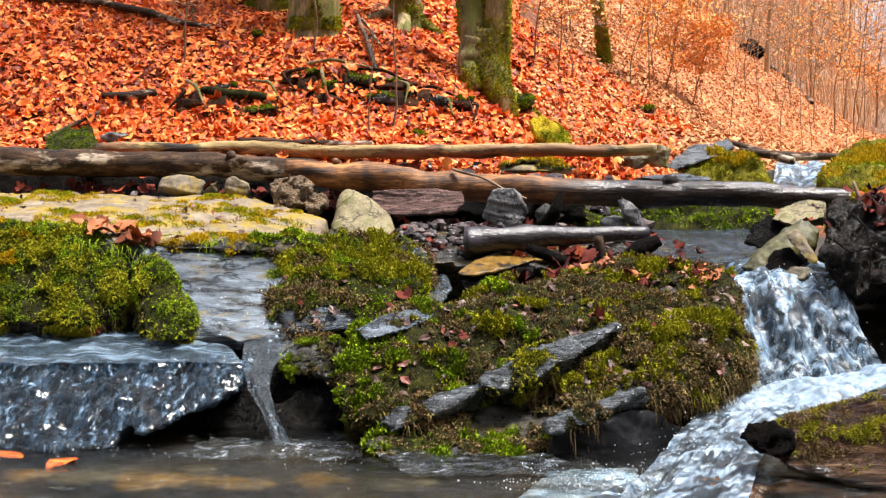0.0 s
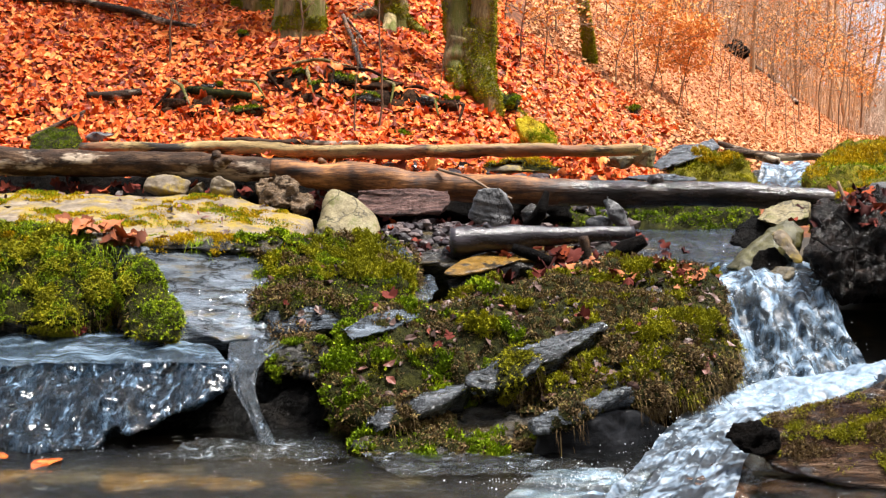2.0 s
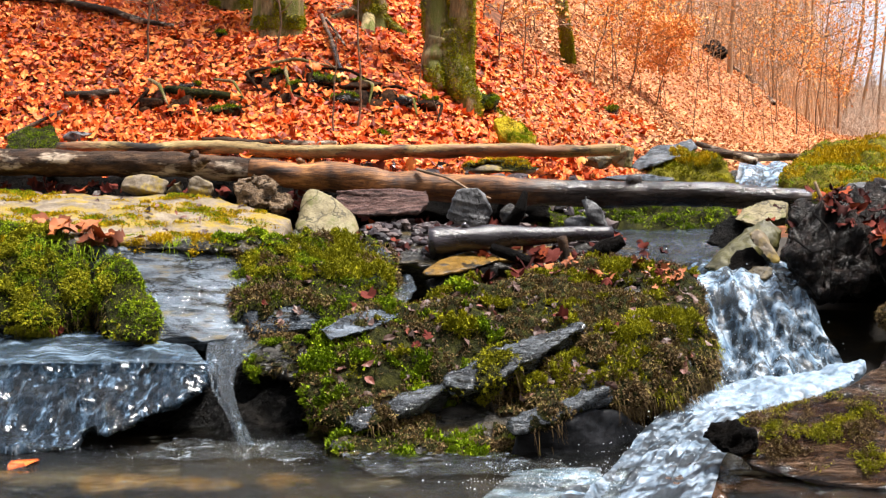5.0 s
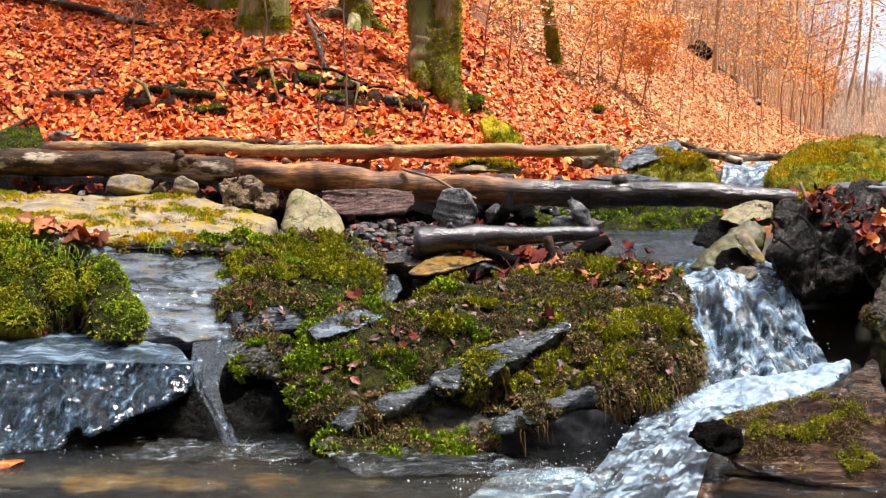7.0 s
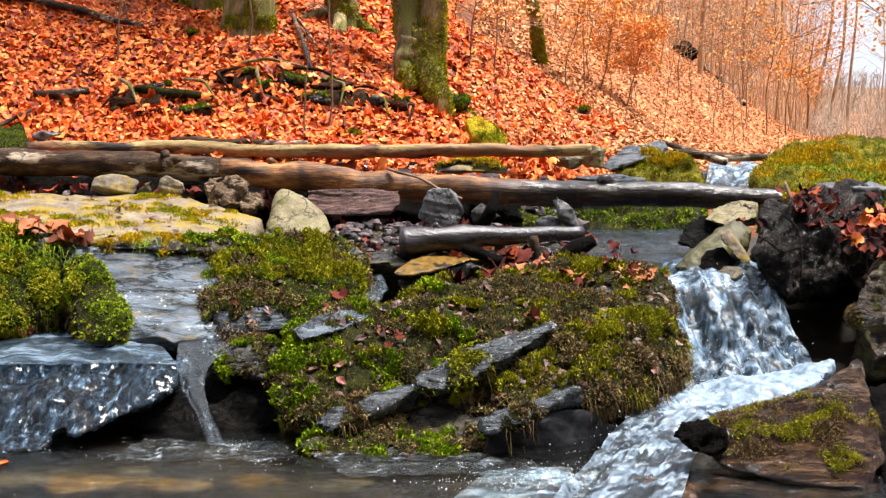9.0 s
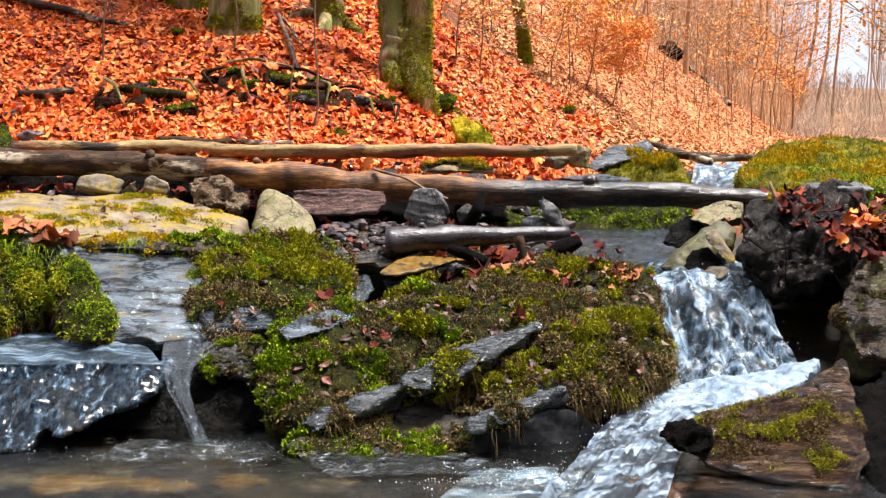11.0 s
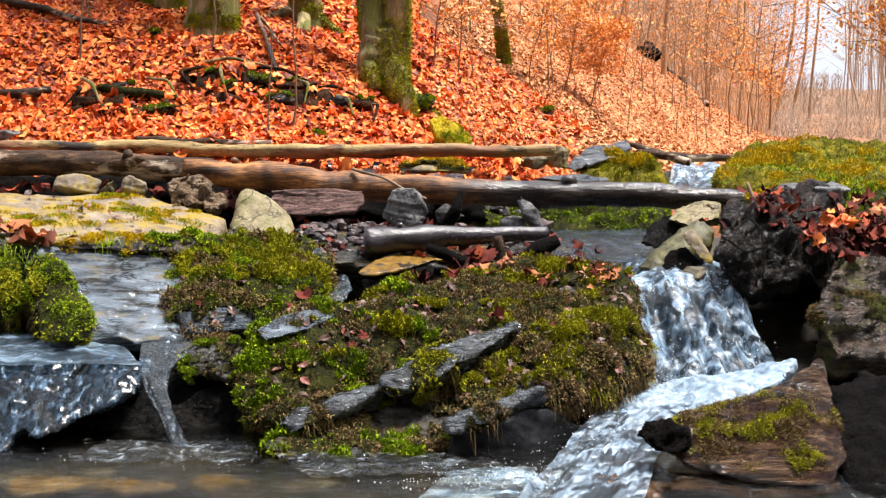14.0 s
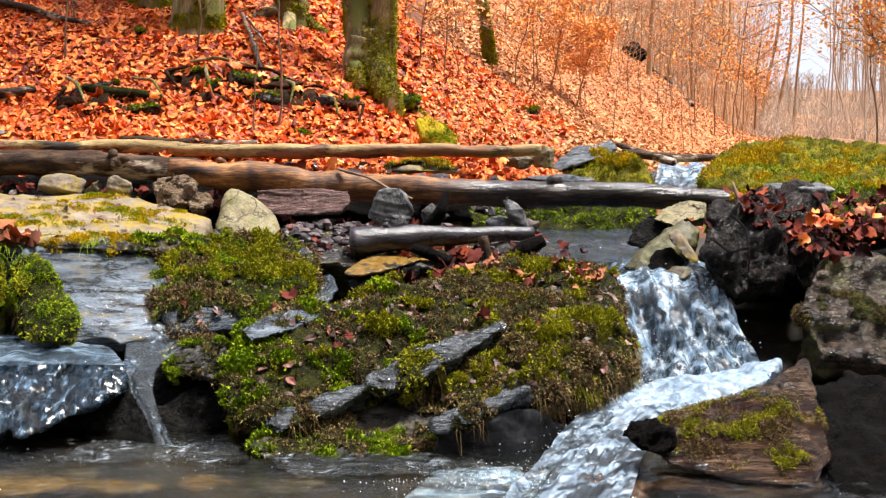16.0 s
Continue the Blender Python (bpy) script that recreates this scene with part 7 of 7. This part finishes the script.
stick("twig", [(2.082, 8.35, 0.908), (2.069, 8.4, 1.01), (2.03, 8.45, 1.132)], [0.01, 0.012, 0.012], twig, "thin upright stick in the moss bank", 815)
stick("fallen_log", [up((5.852, 32.084, 2.539)), up((7.206, 36.745, 2.351)), up((6.506, 30.701, 1.737))], [0.06, 0.07, 0.05], bark_dark, "fallen trunk sliding down the slope", 816, "log")
stone("root_plate", (5.450, 31.937, 2.804), (0.7, 0.5, 0.4), root_and_shade_black, "upturned root plate on the slope", 817, rough=0.08, category="root")
rock("root_knot", [[(-1.503, 9.35, 0.991), (-1.466, 9.4, 1.106), (-1.37, 9.4, 1.157), (-1.254, 9.35, 1.122), (-1.197, 9.3, 1.03), (-1.236, 9.2, 0.956), (-1.398, 9.2, 0.942), (-1.365, 9.6, 0.918)], [(-1.291, 9.35, 1.064), (-1.145, 9.35, 1.028), (-1.104, 9.3, 0.936), (-1.236, 9.2, 0.927), (-1.215, 9.6, 0.895)]], wood_rotten, "knotted rotten root under the logs", "root", voxel=0.012, rounds=1, rough=0.05, size=0.07, layers=0.0, seed=818)
rng = np.random.default_rng(55)
for k, (a, c) in enumerate([((-2.123, 12.335, 1.786), (-1.813, 12.011, 1.616)), ((-1.656, 12.428, 1.883), (-1.712, 12.124, 1.687)), ((-1.513, 12.442, 1.893), (-1.429, 12.038, 1.639)), ((-1.379, 12.540, 1.911), (-1.313, 12.132, 1.678)), ((-1.666, 12.505, 1.924), (-1.095, 12.622, 1.889)), ((-1.282, 12.541, 1.887), (-0.696, 12.468, 1.717)), ((-0.891, 12.497, 1.789), (-0.797, 12.145, 1.570)), ((-0.696, 12.468, 1.717), (-0.310, 12.472, 1.620)), ((-0.547, 12.376, 1.643), (-0.393, 12.045, 1.477)), ((-2.704, 12.362, 1.715), (-2.761, 12.074, 1.547)), ((-2.707, 12.494, 1.789), (-2.434, 11.965, 1.569)), ((-0.308, 12.412, 1.596), (-0.229, 12.010, 1.430))]):
    m = (np.array(a) + np.array(c)) / 2 + np.array([rng.normal(0, 0.05), -0.06, 0.06])
    stick("root", [up(a, 0.05), up(tuple(m), 0.05), up(c, 0.05)], [0.011, 0.015, 0.007], root_dark_earth if k % 2 else trunk_bark, "bare dark root in the cut bank of the slope", 820 + k, "root")
for k, (at, s) in enumerate([((-0.980, 12.082, 1.593), (0.25, 0.2, 0.13)), ((-1.429, 12.123, 1.687), (0.14, 0.14, 0.16)), ((-2.303, 12.274, 1.746), (0.2, 0.16, 0.08)), ((-0.519, 12.270, 1.595), (0.2, 0.16, 0.14)), ((-1.217, 12.359, 1.786), (0.3, 0.2, 0.1)), ((-2.189, 13.202, 2.221), (0.18, 0.14, 0.08)), ((-0.657, 11.732, 1.350), (0.2, 0.12, 0.06)), ((1.518, 15.269, 1.529), (0.25, 0.2, 0.08)), ((-1.683, 12.267, 1.784), (0.34, 0.22, 0.16)), ((-1.913, 11.758, 1.523), (0.3, 0.2, 0.12)), ((-2.592, 12.052, 1.570), (0.34, 0.2, 0.14)), ((-0.883, 12.372, 1.715), (0.5, 0.25, 0.14)), ((-0.306, 12.302, 1.547), (0.3, 0.22, 0.14))]):
    stone("mossy_stone", at, s, root_dark_earth if k > 7 else dark_slate, "dark earthy stone with moss on the slope", 840 + k, moss=[dict(where=lambda c, n: 0.1 + 0.55 * n[:, 2], material=moss_green, count=493, length=0.015, cover=0.62 if k > 7 else 0.42, seed=k)])


# the cut bank of the slope, with dark earth under the overhanging litter
for k, q in enumerate([[(-1.766, 12.009, 1.616), (-1.699, 12.392, 1.858), (-1.382, 12.568, 1.926), (-1.038, 12.521, 1.838), (-1.056, 12.154, 1.641), (-1.411, 11.957, 1.592)], [(-1.052, 12.099, 1.617), (-0.935, 12.429, 1.764), (-0.601, 12.507, 1.717), (-0.238, 12.491, 1.596), (-0.301, 12.090, 1.476), (-0.681, 12.176, 1.570)], [(-2.703, 12.022, 1.523), (-2.641, 12.293, 1.690), (-2.279, 12.138, 1.678), (-1.851, 11.955, 1.592), (-1.833, 11.682, 1.491), (-2.267, 11.816, 1.500)]]):
    top = [(x, y - 0.02, z + 0.02) for x, y, z in q]
    deep = [(x, y + 0.15, z - 0.15) for x, y, z in q]
    rock("earth_bank", [top + deep], root_dark_earth, "dark bare earth in the cut bank of the slope", "earth", voxel=0.03, rounds=2, rough=0.06, size=0.12, layers=0.0, seed=870 + k)

leaf_pile("fallen leaves over the cut bank", [(-1.650, 12.383, 1.858), (-1.467, 12.461, 1.894), (-1.284, 12.561, 1.897), (-1.081, 12.449, 1.812), (-0.885, 12.412, 1.740), (-0.648, 12.461, 1.702), (-0.404, 12.388, 1.620), (-2.534, 12.236, 1.679), (-2.274, 12.112, 1.664), (-2.029, 12.046, 1.630), (-1.526, 12.148, 1.711), (-1.155, 12.203, 1.688), (-0.779, 12.234, 1.618), (-1.324, 12.015, 1.616), (-0.491, 12.172, 1.547), (-2.376, 11.907, 1.546), (-2.087, 11.839, 1.523)], 0.085, leaf_orange, 38, 9, 0.09)

# crumbs of leaf and bark on the mossy rocks
r = np.random.default_rng(58)
for key, n, lab in (("big", 520, "small brown leaf scraps caught in the moss"), ("lobe", 120, "leaf scraps on the mossy shoulder"), ("moss_mid", 70, "leaf scraps on the mossy rock"), ("ledge", 40, "leaf scraps on the pale ledge")):
    v, f = ROCKS[key]
    p, m = pick(v, f, np.clip(normals(v, f)[1][:, 2], 0, 1) * (normals(v, f)[1][:, 1] < 0.5), n, r)
    v, f = scatter_leaves(p + m * 0.024, m, 0.05, r, "oval", 0.35, 0.5, 0.5)
    tagged(part("leaf_scraps", v, f, leaf_scrap, smooth=False), lab, "leaves", kind="stuff")


# grass hanging over the edge of the ledge
def grass(spots, n, length, label, seed, material=None):
    r = np.random.default_rng(seed)
    c = np.array(spots)[r.integers(0, len(spots), n)] + r.normal(0, 0.03, (n, 3)) * np.array([1.6, 0.6, 0.5])
    pieces = []
    for q in c:
        d = np.array([r.normal(0, 0.5), -0.5 + r.normal(0, 0.3), 0.6])
        ln = length * r.uniform(0.5, 1.3)
        w = np.linspace(0, 1, 5)[:, None]
        path = q + d * ln * w - np.array([0, 0, 1.3]) * ln * w ** 2
        side = np.cross(d, [0, 0, 1])
        side = side / np.linalg.norm(side) * 0.0022 * (1.15 - w)
        v = np.concatenate([path - side, path + side])
        pieces.append((v, np.array([(i, i + 1, i + 6, i + 5) for i in range(4)])))
    v, f = join(pieces)
    return tagged(part("grass_tuft", v, f, material or moss_green, smooth=False), label, "grass", kind="stuff")


grass([(-1.617, 7.916, 0.815), (-1.582, 7.942, 0.813), (-1.539, 7.959, 0.805)], 160, 0.11, "green grass tuft hanging over the ledge", 61)
grass([(-2.288, 7.653, 0.844), (-2.192, 7.630, 0.840), (-2.095, 7.656, 0.819), (-1.978, 7.726, 0.807)], 70, 0.1, "yellowish grass hanging from the ledge", 62)
grass([(2.983, 11, 1.116), (3.123, 10.6, 1.089), (3.309, 10.4, 1.056), (2.846, 10.8, 1.039), (3.405, 10.2, 1.025)], 260, 0.12, "grass and moss on the mound", 63)
grass([(0.913, 7.104, 0.300), (1.007, 7.171, 0.289), (1.064, 7.177, 0.259), (0.824, 6.814, 0.213), (0.773, 7.092, 0.218)], 60, 0.08, "brown grass hanging over the slate", 64, moss_dark)

# stones that shine through the shallow water, and leaves afloat
for k, (at, sz, mt) in enumerate([((-1.789, 6.05, -0.076), (0.34, 0.26, 0.12), 0), ((-1.417, 6, -0.087), (0.5, 0.3, 0.1), 1), ((-1.083, 6, -0.073), (0.3, 0.24, 0.1), 1), ((-2.045, 6.1, -0.045), (0.3, 0.24, 0.1), 1), ((-1.635, 6.2, -0.065), (0.26, 0.2, 0.08), 0), ((-0.755, 6.05, -0.076), (0.26, 0.2, 0.1), 1), ((-0.391, 6, -0.073), (0.28, 0.2, 0.1), 0), ((-1.315, 6.2, -0.07), (0.2, 0.16, 0.08), 0)]):
    stone("pool_stone", (at[0], at[1], -0.15), sz, [olive_stone, ochre_stone][mt], "yellow-brown stone under the clear pool water", 900 + k)
for k, at in enumerate([(-1.944, 6.28, -0.024), (-2.195, 6.33, -0.021)]):
    r = np.random.default_rng(920 + k)
    v, f = scatter_leaves(np.array([(at[0], at[1], -0.01)]), np.array([[0, -0.2, 1.0]]), 0.22 - 0.06 * k, r, "oval", 0.12, 0.3, 0.1)
    tagged(part("leaf", v, f, leaf_orange, smooth=False), "bright orange leaf just under the pool surface", "leaf", "leaves on the pool")

# split plank of rotten wood
rock("rotten_plank", [[(-0.85, 9.1, 0.927), (-0.804, 9.2, 1.042), (-0.514, 9.15, 1.066), (-0.241, 9.1, 1.047), (-0.218, 9, 0.975), (-0.294, 8.95, 0.915), (-0.647, 9, 0.898), (-0.305, 9.3, 0.892), (-0.818, 9.35, 0.889)]], wood_maroon, "split rotten piece of maroon-brown wood", "driftwood", voxel=0.009, rounds=1, rough=0.012, size=0.1, bed=(0.03, 0, 1), layers=0.02, thick=0.014, seed=45)

# single leaves of the litter along the foot of the slope
r = np.random.default_rng(940)
shapes = []
for k in range(8):
    v, f = scatter_leaves(np.zeros((1, 3)), np.array([[0, 0, 1.0]]), 0.09, r, "lobed", 0.1, 0.5, 0.2)
    me = mesh_of("leaf", v, f, False)
    me.materials.append(leaf_orange)
    shapes.append(me)
litter = bpy.data.objects["leaf_litter"]
p, n = ground_points(300, (-3.6, -3.6), (0.8, 1.0), 10.8, 12.4, r)
for k in range(300):
    ob = new("leaf", shapes[k % 8])
    q = Vector(n[k] + r.normal(0, 0.2, 3)).to_track_quat("Z", "Y") @ Euler((0, 0, r.uniform(0, 6.28))).to_quaternion()
    ob.matrix_world = Matrix.LocRotScale(Vector(p[k] + n[k] * 0.06), q, None)
    ob.parent = litter
    ob.matrix_parent_inverse = Matrix.Translation(litter.location).inverted()
